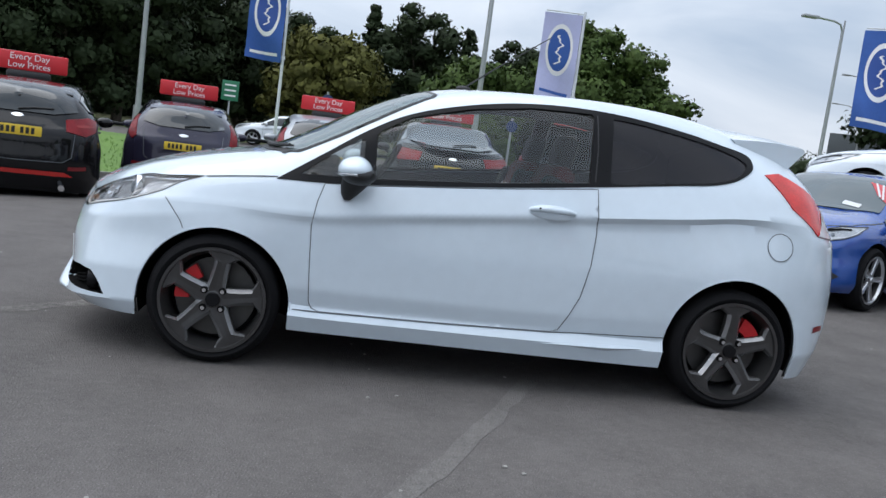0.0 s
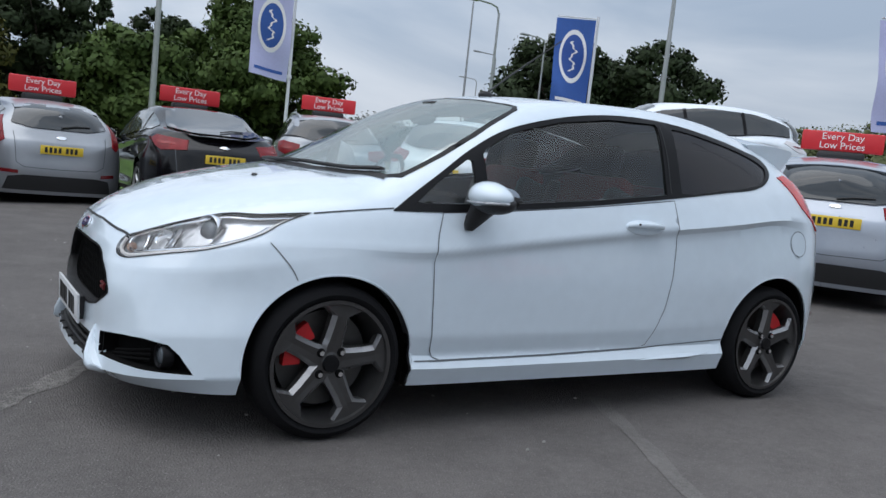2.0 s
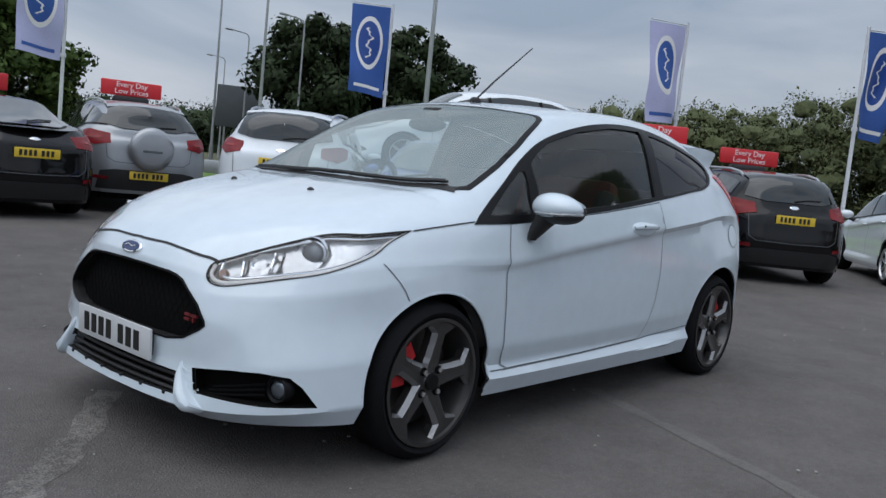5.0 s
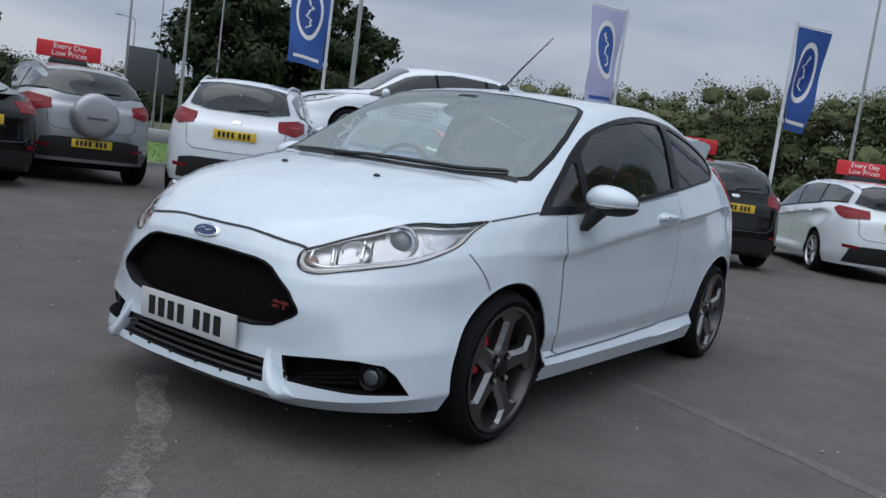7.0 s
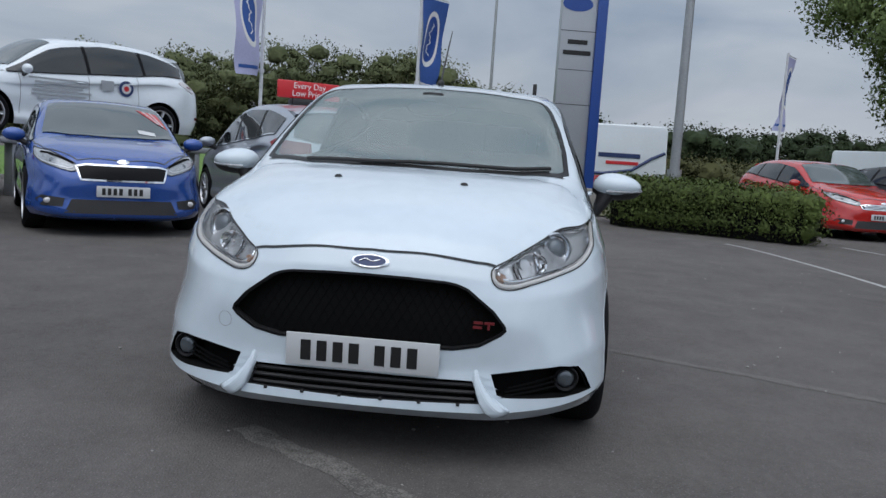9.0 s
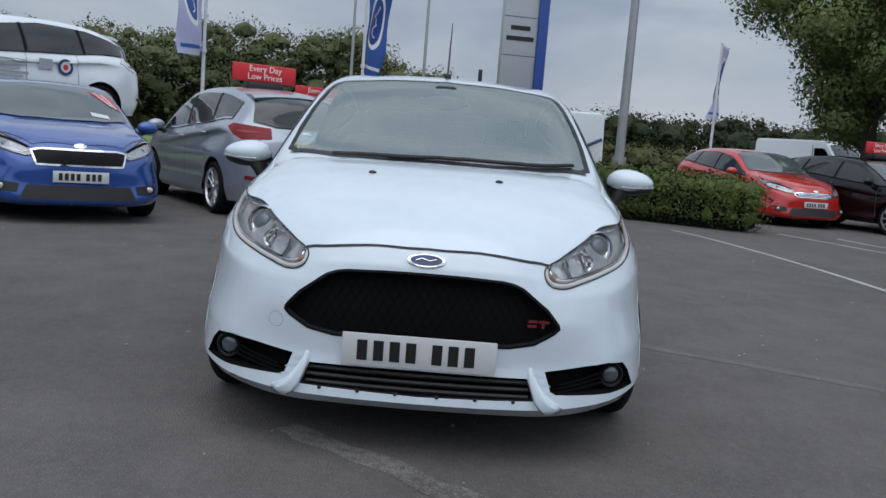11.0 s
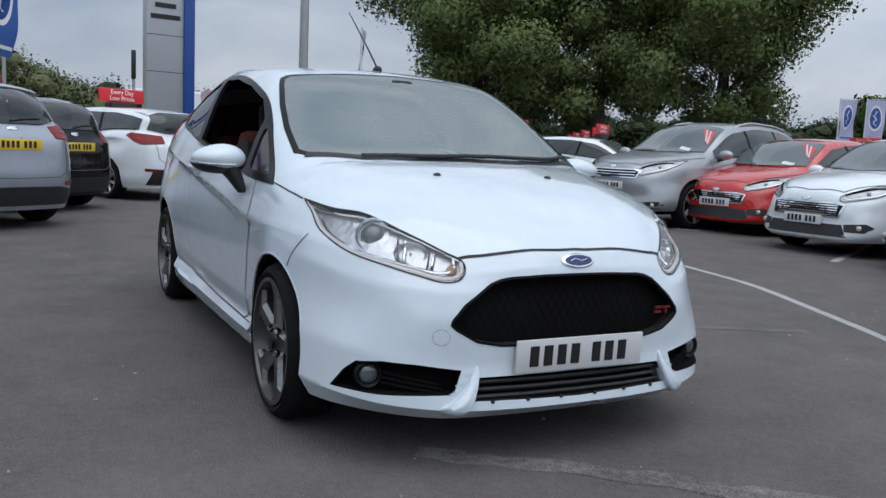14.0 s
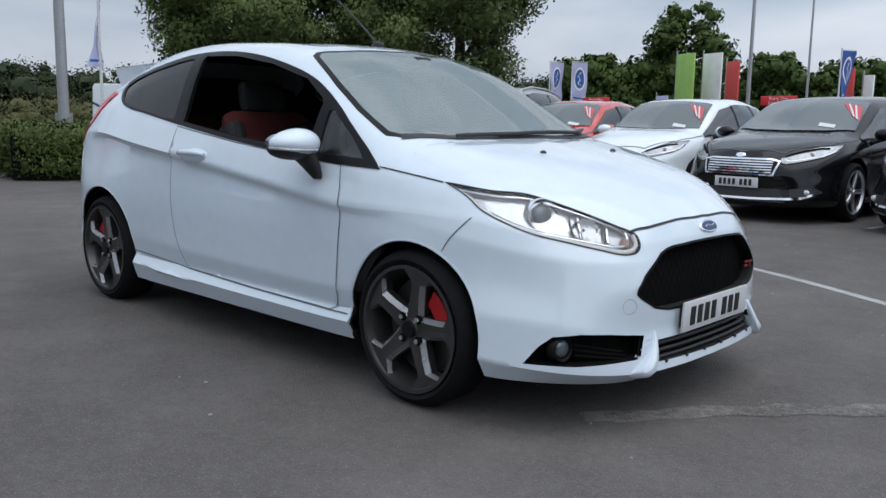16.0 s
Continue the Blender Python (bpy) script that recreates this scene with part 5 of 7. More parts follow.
def car_curves(s):
    """Design curves of another car, drawn from the small hatchback's by its own sizes."""
    h, W = s["wb"] / 2, s["w"] / 1.744
    nose, tail = -h - s["fo"], h + s["ro"]
    low_x = ([-2.02, -1.2445, 1.2445, 1.93], [nose, -h, h, tail])
    kind = s["kind"]
    r = dict(hatch=(.70, .46, .19), saloon=(1.05, .60, .10), estate=(.62, .34, .16), suv=(.66, .38, .17), van=(.5, .2, .05))[kind]
    up_x = ([-1.94, -1.2445, -1.10, -.33, .9, 1.25, 1.48, 1.74], [nose + .08, -h, s["cowl"], s["top"], tail - r[0] - .45, tail - r[0], tail - r[1], tail - r[2]])
    zs = ([0, .19, .30, .725, .99, 1.10, 1.465], [0, s.get("sill", .20), s.get("sill", .20) + .12, s["bon"], s["cz"], s["belt"], s["h"]])
    lift = dict(hatch=(1, 1, 1, 1), saloon=(.70, .28, .10, .02), estate=(1.05, 1.12, 1.15, 1.18), suv=(1.06, 1.08, 1.12, 1.15), van=(1.12, 1.28, 1.6, 1.9))[kind]
    out = []
    for ci, c in enumerate(CURVES):
        row = []
        for si, (x, y, z) in enumerate(c):
            zz = remap(z, *zs)
            if ci < 7:
                xx = remap(x, *low_x)
                if ci == 6 and si == 6:
                    xx = s["cowl"] + .12
                if ci in (6,) and kind in ("estate", "suv", "van") and si > 10:
                    xx += .05
            else:
                xx = remap(x, *up_x)
                if si >= 10:
                    zz = min(s["h"] - (.03 * (si - 10)), s["belt"] + (zz - s["belt"]) * lift[si - 10])
            row.append((xx, y * W * (1.06 if kind == "van" and ci > 6 else 1), zz))
        out.append(row)
    return out


def at_x(curve, x, k):
    """The curve's value k (1: y, 2: z) where it passes x, on the side of the car."""
    side = curve[4:12]
    return float(np.interp(x, [p[0] for p in side], [p[k] for p in side]))


def make_car(name, label, s, m, group="cars for sale"):
    car = thing(name, label, "car", group, m)
    cv = car_curves(s)
    bm = loft(cv, 9, 4)
    sk = Shell(bm)
    h = s["wb"] / 2
    nose, tail = -h - s["fo"], h + s["ro"]
    R, pm = s["r"], s["mat"]
    ar = R + .055
    for cx in (-h, h):
        for fr in (SIDE_L, SIDE_R):
            arch = [(cx - ar, .05), (cx - ar, R)] + [(cx - ar * math.cos(a), R + ar * math.sin(a)) for a in [math.pi * i / 20 for i in range(1, 20)]] + [(cx + ar, R), (cx + ar, .05)]
            opening(bm, sk, arch, fr, lambda c: abs(c.y) > .5 and c.z < .9)
    part("body", bm, pm, car)
    W2 = s["w"] / 2
    for cx in (-h, h):
        for q in (-1, 1):
            ln = bmesh.new()
            rows = [[ln.verts.new((cx - rr * math.cos(math.pi * (i / 16 * 1.2 - .1)), q * yy, R + rr * math.sin(math.pi * (i / 16 * 1.2 - .1)))) for i in range(17)] for yy, rr in ((W2 - .035, ar + .004), (W2 - .32, ar + .01))]
            for i in range(16):
                ln.faces.new((rows[0][i], rows[0][i + 1], rows[1][i + 1], rows[1][i]))
            ce = ln.verts.new((cx, q * (W2 - .32), R))
            for i in range(16):
                ln.faces.new((rows[1][i], rows[1][i + 1], ce))
            part("arch_liner", ln, LINER, car)
            add_wheel(car, cx, q * (W2 - .115), R, .21, R - .085, s.get("rim", RIMSIL), s.get("spoke", "plain"), s.get("spokes", 5), False, .3)
    part("underbody", a_box((0, 0, .25), (s["wb"] + .9, s["w"] - .6, .10)), LINER, car)
    # side glass
    belt, rail = cv[6], cv[7]
    xa, xb = s["cowl"] + .10, s.get("glass_end", tail - .42)
    xs = [xa + (xb - xa) * i / 14 for i in range(15)]
    top_l, bot_l = [], []
    for x in xs:
        zb, zt = at_x(belt, x, 2) + .012, at_x(rail, x, 2) - .045
        if zt > zb + .02:
            bot_l.append((x, zb))
            top_l.append((x, zt))
    dlo = bot_l + top_l[::-1]
    sg = s.get("glass", DARKGLASS)
    if kind_has_side(s):
        for fr in (SIDE_L, SIDE_R):
            g = part("side_window", patch(sk, dlo, fr, .06, .009), sg, car)
            for px in s.get("pillars", ()):
                zb, zt = at_x(belt, px, 2) + .012, at_x(rail, px, 2) - .045
                part("pillar", strip(sk, [(px + .02, zb), (px - .01, (zb + zt) / 2), (px - .05, zt)], fr, .055, .012), GLOSSBLACK, g)
            trim = [(x, z - .004) for x, z in bot_l]
            part("window_trim", strip(sk, trim, fr, .016, .013, soft=False), s.get("trim", GLOSSBLACK), g)
    else:
        xa2 = s["top"] + .75
        short = [p for p in bot_l if p[0] < xa2] + [p for p in top_l[::-1] if p[0] < xa2]
        for fr in (SIDE_L, SIDE_R):
            part("side_window", patch(sk, short, fr, .08, .004), sg, car)
    for fr, q in ((SIDE_L, -1), (SIDE_R, 1)):
        for dx in s.get("doors", ()):
            zt = at_x(belt, dx, 2)
            part("door_gap", strip(sk, [(dx, zt), (dx + .015, .72), (dx - .005, .36)], fr, .008, .003), SEAM, car)
        for dx in s.get("handles", ()):
            zt = at_x(belt, dx, 2) - .13
            c, nrm = sk.drop((dx, zt), fr)
            b2 = bmesh.new()
            bmesh.ops.create_uvsphere(b2, u_segments=12, v_segments=6, radius=1, matrix=Matrix.Translation(c) @ Matrix.Diagonal((.10, .03, .018, 1)))
            part("door_handle", b2, pm, car)
        sill = [(-h + ar + .02, .22), (h - ar - .02, .22), (h - ar - .02, .30), (-h + ar + .02, .30)]
        if s.get("cladding"):
            part("sill_cladding", patch(sk, sill, fr, .08, .006), PLASTIC, car)
    # screens
    c6, t6, r6, c7, t7, r7 = cv[9][6], cv[8][6], cv[7][6], cv[9][7], cv[8][7], cv[7][7]
    scr = [(c6[0] + .01, 0), (t6[0] + .02, t6[1]), (r6[0] + .03, r6[1] - .03), (r7[0] - .0, r7[1] - .05), (t7[0], t7[1]), (c7[0], 0)]
    scr = scr + [(x, -y) for x, y in scr[-2:0:-1]]
    ws = part("windscreen", patch(sk, scr, TOP, .06, .011), s.get("front_glass", PALEGLASS), car)
    if s.get("sticker"):
        x0, x1 = scr[0][0] * .35 + c7[0] * .65, scr[0][0] * .12 + c7[0] * .88
        yo = s["w"] / 2 - .24
        corner = [(x0 - .12, -yo), (x1 - .02, -yo + .09), (x1, -yo + .32), (x0 - .04, -yo + .13)]
        stick = part("price_sticker", patch(sk, corner, TOP, .06, .016), STICKER, ws, "red price sticker with pale stripes")
        for k in (.36, .70):
            a, b = Vector(corner[0]).lerp(Vector(corner[3]), k), Vector(corner[1]).lerp(Vector(corner[2]), k)
            part("sticker_stripe", strip(sk, [tuple(a), tuple(a.lerp(b, .5)), tuple(b)], TOP, .020, .020, soft=False), PLATEW, stick)
        b3 = patch(sk, [(x0 - .36, -.50), (x0 - .28, -.49), (x0 - .28, -.30), (x0 - .36, -.31)], TOP, .06, .016)
        part("price_card", b3, PLATEW, ws, "white paper card")
    zt = {"hatch": cv[9][11][2] + .02, "saloon": cv[9][9][2] - .03, "estate": s["h"] - .10, "suv": s["h"] - .12, "van": s["h"] - .2}[s["kind"]]
    zb = s["belt"] + {"hatch": -.02, "saloon": .03, "estate": .0, "suv": .02, "van": .05}[s["kind"]]
    yb, yt = cv[6][12][1] + .10 * W2, cv[7][10][1] - .04
    if s["kind"] != "van":
        rw = [(-yb * .6, zb), (yb * .6, zb), (yb, zb + .05), (yt, zt - .05), (yt * .7, zt), (-yt * .7, zt), (-yt, zt - .05), (-yb, zb + .05)]
        g = part("rear_window", patch(sk, rw, REAR, .05, .014), DARKGLASS, car)
        c = sk.drop((0, zb + .02), REAR, .03)[0]
        part("rear_wiper", tube([c, sk.drop((.17, zb + .05), REAR, .03)[0], sk.drop((.36, zb + .06), REAR, .026)[0]], .010, 6), PLASTIC, g)
    # tail
    zl = s["zl"]
    style = s.get("tail", "wrap")
    td = frame_of((-.72, -.69, 0))
    if style == "tall":
        pts = [(tail - .50, W2 - .13, zl + .20), (tail - .42, W2 - .17, zl + .21), (tail - .30, W2 - .20, zl + .08), (tail - .17, W2 - .22, zl - .09), (tail - .20, W2 - .16, zl - .14), (tail - .31, W2 - .12, zl - .08)]
    elif style == "slim":
        pts = [(tail - .06, W2 - .42, zl - .06), (tail - .22, W2 - .10, zl - .085), (tail - .36, W2 - .06, zl - .04), (tail - .52, W2 - .03, zl + .055), (tail - .42, W2 - .04, zl + .10), (tail - .10, W2 - .38, zl + .06)]
    else:
        pts = [(tail - .06, W2 - .38, zl - .06), (tail - .16, W2 - .18, zl - .10), (tail - .34, W2 - .07, zl - .04), (tail - .44, W2 - .05, zl + .08), (tail - .30, W2 - .10, zl + .11), (tail - .10, W2 - .33, zl + .07)]
    for fr, q in ((td, 1), (other(td), -1)):
        p2 = [(Vector((x, q * y, z)).dot(fr[1]), Vector((x, q * y, z)).dot(fr[2])) for x, y, z in pts]
        tl = part("tail_lamp", patch(sk, p2, fr, .05, .012, skirt=.02), s.get("lens", REDLENS), car)
        cu, cv2 = sum(p[0] for p in p2) / len(p2), sum(p[1] for p in p2) / len(p2)
        part("clear_section", patch(sk, [(cu + (u - cu) * .55, cv2 + (v - cv2) * .20) for u, v in p2], fr, .05, .016), s.get("inner_lens", LENSPINK), tl)
        part("rear_reflector", patch(sk, [(q * (W2 - .36), .47), (q * (W2 - .17), .48), (q * (W2 - .17), .525), (q * (W2 - .36), .515)], REAR, .05, .008), REDDARK, car)
    hz = s.get("bumper", .46)
    yb2 = W2 - .20
    part("bumper_insert", patch(sk, [(-yb2, .26), (yb2, .26), (yb2 - .05, hz - .03), (yb2 - .22, hz), (-yb2 + .22, hz), (-yb2 + .05, hz - .03)], REAR, .08, .006), s.get("insert", PLASTIC), car)
    if s.get("stripe"):
        part("red_stripe", patch(sk, [(-yb2 + .1, .40), (yb2 - .1, .40), (yb2 - .2, .45), (-yb2 + .2, .45)], REAR, .08, .010), REDP, car)
    if s.get("skid"):
        part("skid_plate", patch(sk, [(-.5, .33), (.5, .33), (.44, .43), (-.44, .43)], REAR, .08, .014), GALV, car)
    for q in s.get("pipes", ()):
        part("exhaust", a_cyl((tail - .10, q * .5, .27), (tail + .0, q * .5, .27), .035, None, 14), CHROME, car)
    zpl = s["zp"]
    c = sk.drop((0, zpl), REAR)[0]
    part("tailgate_gap", strip(sk, [(-W2 + .30, zl + .02), (-W2 + .33, hz + .16), (-W2 + .42, hz + .10), (0, hz + .09), (W2 - .42, hz + .10), (W2 - .33, hz + .16), (W2 - .30, zl + .02)], REAR, .008, .004, soft=False), SEAM, car)
    part("plate_recess", patch(sk, [(-.31, zpl - .085), (.31, zpl - .085), (.29, zpl + .085), (-.29, zpl + .085)], REAR, .06, .003), s.get("recess", pm), car)
    plate(car, c.x + .016, 0, zpl, 1, PLATEY)
    cb, nb = sk.drop((0, zpl + .16), REAR)
    fm = Matrix.Translation(cb) @ nb.to_track_quat("Z", "Y").to_matrix().to_4x4()
    b4 = lathe([(.001, .008), (.9, .008), (1.0, .004), (1.0, -.004)], 20, "z")
    bmesh.ops.transform(b4, matrix=fm @ Matrix.Diagonal((.065, .027, 1, 1)), verts=b4.verts)
    part("badge", b4, CHROME, car)
    # nose
    hl = [(remap(x, [-2.02, -1.2445, 0], [nose, -h, 0]), y * s["w"] / 1.744, remap(z, [.30, .725, .99], [.32, s["bon"], s["cz"]])) for x, y, z in lamp_pts]
    for fr, q in ((lamp_dir, 1), (other(lamp_dir), -1)):
        p2 = [(Vector((x, q * y, z)).dot(fr[1]), Vector((x, q * y, z)).dot(fr[2])) for x, y, z in hl]
        hd = part("headlamp", patch(sk, p2, fr, .06, .006), LAMPGREY, car)
        part("lamp_edge", strip(sk, p2, fr, .008, .009, closed=True, soft=False), GAPDARK, hd)
        cu, cv2 = sum(p[0] for p in p2) / len(p2), sum(p[1] for p in p2) / len(p2)
        cc, nn = sk.drop((cu, cv2 - .01), fr, .0)
        b5 = bmesh.new()
        bmesh.ops.create_uvsphere(b5, u_segments=14, v_segments=8, radius=.040, matrix=Matrix.Translation(cc - nn * .026))
        part("projector", b5, FRESNEL_LENS, hd)
        low = [(cu + (u - cu) * .84, cv2 + (v - cv2) * .72) for u, v in p2[6:] + p2[:1]]
        part("chrome_strip", strip(sk, low, fr, .010, .010, soft=False), RIMSIL, hd)
        hi = [(cu + (u - cu) * .84, cv2 + (v - cv2) * .66) for u, v in p2[1:6]]
        part("lamp_mask", strip(sk, hi, fr, .022, .010, soft=False), LINER, hd)
        fogp = [(q * (W2 - .34), .30), (q * (W2 - .36), .385), (q * (W2 - .16), .405), (q * (W2 - .10), .36), (q * (W2 - .16), .30)]
        part("fog_recess", patch(sk, fogp, FRONT, .05, .004), PLASTIC, car)
        c3 = sk.drop((q * (W2 - .21), .352), FRONT, .006)[0]
        b5 = bmesh.new()
        bmesh.ops.create_uvsphere(b5, u_segments=12, v_segments=8, radius=1, matrix=Matrix.Translation(c3) @ Matrix.Diagonal((.015, .038, .030, 1)))
        part("fog_lamp", b5, CLEARLAMP, car)
    gz = s.get("grille", (.56, .70, .42))
    gp = [(-gz[2], gz[0]), (gz[2], gz[0]), (gz[2] + .04, gz[1] - .02), (gz[2] - .05, gz[1]), (-gz[2] + .05, gz[1]), (-gz[2] - .04, gz[1] - .02)]
    gr = part("grille", patch(sk, gp, FRONT, .06, .005), GLOSSBLACK, car)
    part("grille_surround", strip(sk, gp, FRONT, .018, .010, closed=True, soft=False), s.get("gtrim", CHROME), gr)
    for k in range(s.get("bars", 3)):
        zz = gz[0] + (gz[1] - gz[0]) * (k + 1) / (s.get("bars", 3) + 1)
        part("grille_bar", strip(sk, [(-gz[2] + .02, zz), (0, zz), (gz[2] - .02, zz)], FRONT, .014, .010, soft=False), s.get("gbar", CHROME), gr)
    if s.get("lip"):
        part("chrome_lip", strip(sk, [(-W2 + .12, .36), (-W2 + .22, .30), (-.45, .275), (.45, .275), (W2 - .22, .30), (W2 - .12, .36)], FRONT, .022, .012), CHROME, car)
    li = [(-.55, .24), (.55, .24), (.48, .38), (-.48, .38)]
    part("lower_intake", patch(sk, li, FRONT, .06, .005), PLASTIC, car)
    c = sk.drop((0, s.get("zpf", .46)), FRONT)[0]
    plate(car, c.x - .02, 0, s.get("zpf", .46), -1, PLATEW)
    cb, nb = sk.drop((0, gz[1] + .04), FRONT)
    fm = Matrix.Translation(cb) @ nb.to_track_quat("Z", "Y").to_matrix().to_4x4()
    b4 = lathe([(.001, .008), (.9, .008), (1.0, .004), (1.0, -.004)], 20, "z")
    bmesh.ops.transform(b4, matrix=fm @ Matrix.Diagonal((.06, .035 if s.get("round") else .026, 1, 1)), verts=b4.verts)
    part("badge", b4, CHROME, car)
    bl = [(cv[6][0][0] + .015, 0), (cv[6][2][0] + .02, cv[6][2][1] - .02), (cv[6][4][0], cv[6][4][1] - .03), (cv[6][5][0], cv[6][5][1] - .02), (cv[6][6][0] - .05, cv[6][6][1] - .02)]
    part("bonnet_gap", strip(sk, bl[::-1] + [(x, -y) for x, y in bl[1:]], TOP, .010, .004, soft=False), SEAM, car)
    # mirrors
    for q in (-1, 1):
        mx = s["cowl"] + .34
        c = Vector((mx, q * (W2 + .07), at_x(belt, mx, 2) + .06))
        b6 = bmesh.new()
        bmesh.ops.create_uvsphere(b6, u_segments=16, v_segments=10, radius=1, matrix=Matrix.Translation(c) @ Matrix.Diagonal((.075, .12, .075, 1)))
        mo = part("door_mirror", b6, s.get("mirror", pm), car)
        part("mirror_foot", tube([c + Vector((.01, -q * .03, -.05)), c + Vector((0, -q * .13, -.09))], .03, 8), PLASTIC, mo)
    if s.get("rails"):
        for q in (-1, 1):
            xs2 = [s["top"] + .25 + (tail - .55 - s["top"] - .25) * i / 10 for i in range(11)]
            pp = [Vector((x, q * (at_x(rail, x, 1) - .03), at_x(rail, x, 2) + .055 - (.05 if i in (0, 10) else 0))) for i, x in enumerate(xs2)]
            part("roof_rail", tube(pp, .018, 8), s["rails"], car)
    if s.get("spoiler", True) and s["kind"] in ("hatch", "suv", "estate"):
        zc, xc = cv[9][10][2], cv[9][10][0]
        sp = bmesh.new()
        rows = []
        for i in range(9):
            yy = (-1 + 2 * i / 8) * (yt + .02)
            e = (yy / (yt + .02)) ** 2
            rows.append([sp.verts.new((xc + dx - .08 * e, yy, zc + dz - .045 * e)) for dx, dz in ((-.05, .0), (.20, -.02), (.30, -.055), (.28, -.08), (.10, -.07))])
        for a, b in zip(rows, rows[1:]):
            for k in range(5):
                sp.faces.new((a[k], a[(k + 1) % 5], b[(k + 1) % 5], b[k]))
        sp.faces.new(rows[0])
        sp.faces.new(rows[-1][::-1])
        bmesh.ops.recalc_face_normals(sp, faces=sp.faces)
        part("roof_spoiler", sp, s.get("spoiler_mat", pm), car)
    return car


def kind_has_side(s):
    return s["kind"] != "van"


def spec(base, **more):
    d = dict(base)
    d.update(more)
    return d


SMALL = dict(kind="hatch", wb=2.49, fo=.80, ro=.68, w=1.72, h=1.46, bon=.74, cz=.99, belt=1.08, cowl=-1.06, top=-.34, r=.30, zl=.98, zp=.80, tail="tall", pillars=(.40,), doors=(-.80, .42), handles=(.25,), glass_end=1.28)
MEDIUM = dict(kind="hatch", wb=2.65, fo=.90, ro=.82, w=1.82, h=1.48, bon=.76, cz=1.01, belt=1.10, cowl=-1.12, top=-.36, r=.32, zl=.97, zp=.88, pillars=(.12, 1.0), doors=(-.92, .16, 1.05), handles=(.02, .92), glass_end=1.62)
SALOON = dict(kind="saloon", wb=2.85, fo=.95, ro=1.05, w=1.85, h=1.47, bon=.76, cz=1.0, belt=1.08, cowl=-1.20, top=-.40, r=.335, zl=.95, zp=.80, tail="slim", pillars=(.15, 1.05), doors=(-1.0, .2, 1.15), handles=(.05, 1.0), glass_end=1.60)
SUV = dict(kind="suv", wb=2.69, fo=.90, ro=.92, w=1.84, h=1.69, bon=.92, cz=1.14, belt=1.20, cowl=-1.10, top=-.34, r=.35, zl=1.10, zp=.93, sill=.28, pillars=(.15, 1.05), doors=(-.95, .18, 1.05), handles=(.02, .95), glass_end=1.75, bumper=.62, skid=True, cladding=True)
MPV = dict(kind="hatch", wb=2.65, fo=.87, ro=.86, w=1.83, h=1.62, bon=.80, cz=1.06, belt=1.13, cowl=-1.22, top=-.42, r=.325, zl=1.03, zp=.90, tail="slim", pillars=(.10, .95), doors=(-.95, .14, 1.0), handles=(0, .88), glass_end=1.55, trim=CHROME)
ESTATE = dict(kind="estate", wb=2.65, fo=.90, ro=1.0, w=1.82, h=1.51, bon=.76, cz=1.01, belt=1.08, cowl=-1.12, top=-.36, r=.32, zl=.98, zp=.86, tail="slim", pillars=(.12, 1.0), doors=(-.92, .16, 1.05), handles=(.02, .92), glass_end=1.88)


def board(m, group="roof price boards"):
    """A red price board on a foot, for a car's roof; it faces +x."""
    b = thing("roof_board", "red Every Day Low Prices board standing on a car roof", "sign", group, m)
    part("board_panel", a_box((0, 0, .235), (.05, .90, .235), .02), SIGNRED, b)
    part("board_foot", a_box((-.02, 0, .06), (.22, .52, .12), .04), PLASTIC, b, "black foot")
    face_m = Matrix(((0, 0, 1, .027), (1, 0, 0, 0), (0, 1, 0, 0), (0, 0, 0, 1)))
    lettering("lettering", "Every Day", .112, SIGNWHITE, b, face_m @ Matrix.Translation((0, .288, 0)))
    lettering("lettering", "Low Prices", .112, SIGNWHITE, b, face_m @ Matrix.Translation((0, .184, 0)))
    return b


def at(x, y, rot, z=0.0):
    return pose(x, y, z, 0, 0, rot)


CARS = []


def park(name, label, s, x, y, rot, z=0.0, sign=None):
    m = at(x, y, rot, z)
    c = make_car(name, label, s, m)
    CARS.append((c, s))
    if sign is not None:
        mm = m @ Matrix.Translation((sign, 0, s["h"] - .035)) @ Matrix.Rotation(0 if sign > 0 else math.pi, 4, "Z")
        if not BOARDS:
            BOARDS.append(board(mm))
        else:
            copy_thing(BOARDS[0], mm)
    return c


BOARDS = []
park("hatchback", "black five-door hatchback with a red bumper stripe beside the grass", spec(MEDIUM, mat=BLACKP, stripe=True, pipes=(1,), insert=BLACKP), -5.0, 7.2, 287, -.2, sign=.35)
park("hatchback", "dark purple small hatchback with its tail to the open area", spec(SMALL, mat=PURPLE, lens=REDLENS), -3.44, 9.87, 280, -.2, sign=.35)
park("hatchback", "silver small hatchback with bright red tail lamps", spec(SMALL, mat=SILVER, rim=RIMSIL, lens=REDLENS), -1.18, 10.3, 274, -.12, sign=.35)
park("saloon_car", "glossy black large saloon with a sloping rear screen", spec(SALOON, mat=BLACKP, trim=CHROME, glass=PALEGLASS), .85, 9.70, 268, -.02, sign=.15)
eco = park("compact_suv", "silver compact off-roader with a spare wheel on its tailgate", spec(SUV, wb=2.52, fo=.78, ro=.70, w=1.77, h=1.61, mat=SILVER, r=.335, zl=1.03, zp=.55, belt=1.16, cz=1.10, bon=.90, rails=RIMSIL, skid=False), 3.25, 9.90, 252, sign=.30)
b = lathe([(.001, .0), (.20, .0), (.26, -.012), (.295, -.05), (.305, -.10), (.29, -.17)], 40, "z")
bmesh.ops.transform(b, matrix=Matrix.Translation((1.26 + .70 + .17, 0, .93)) @ Matrix.Rotation(math.pi / 2, 4, "Y"), verts=b.verts)
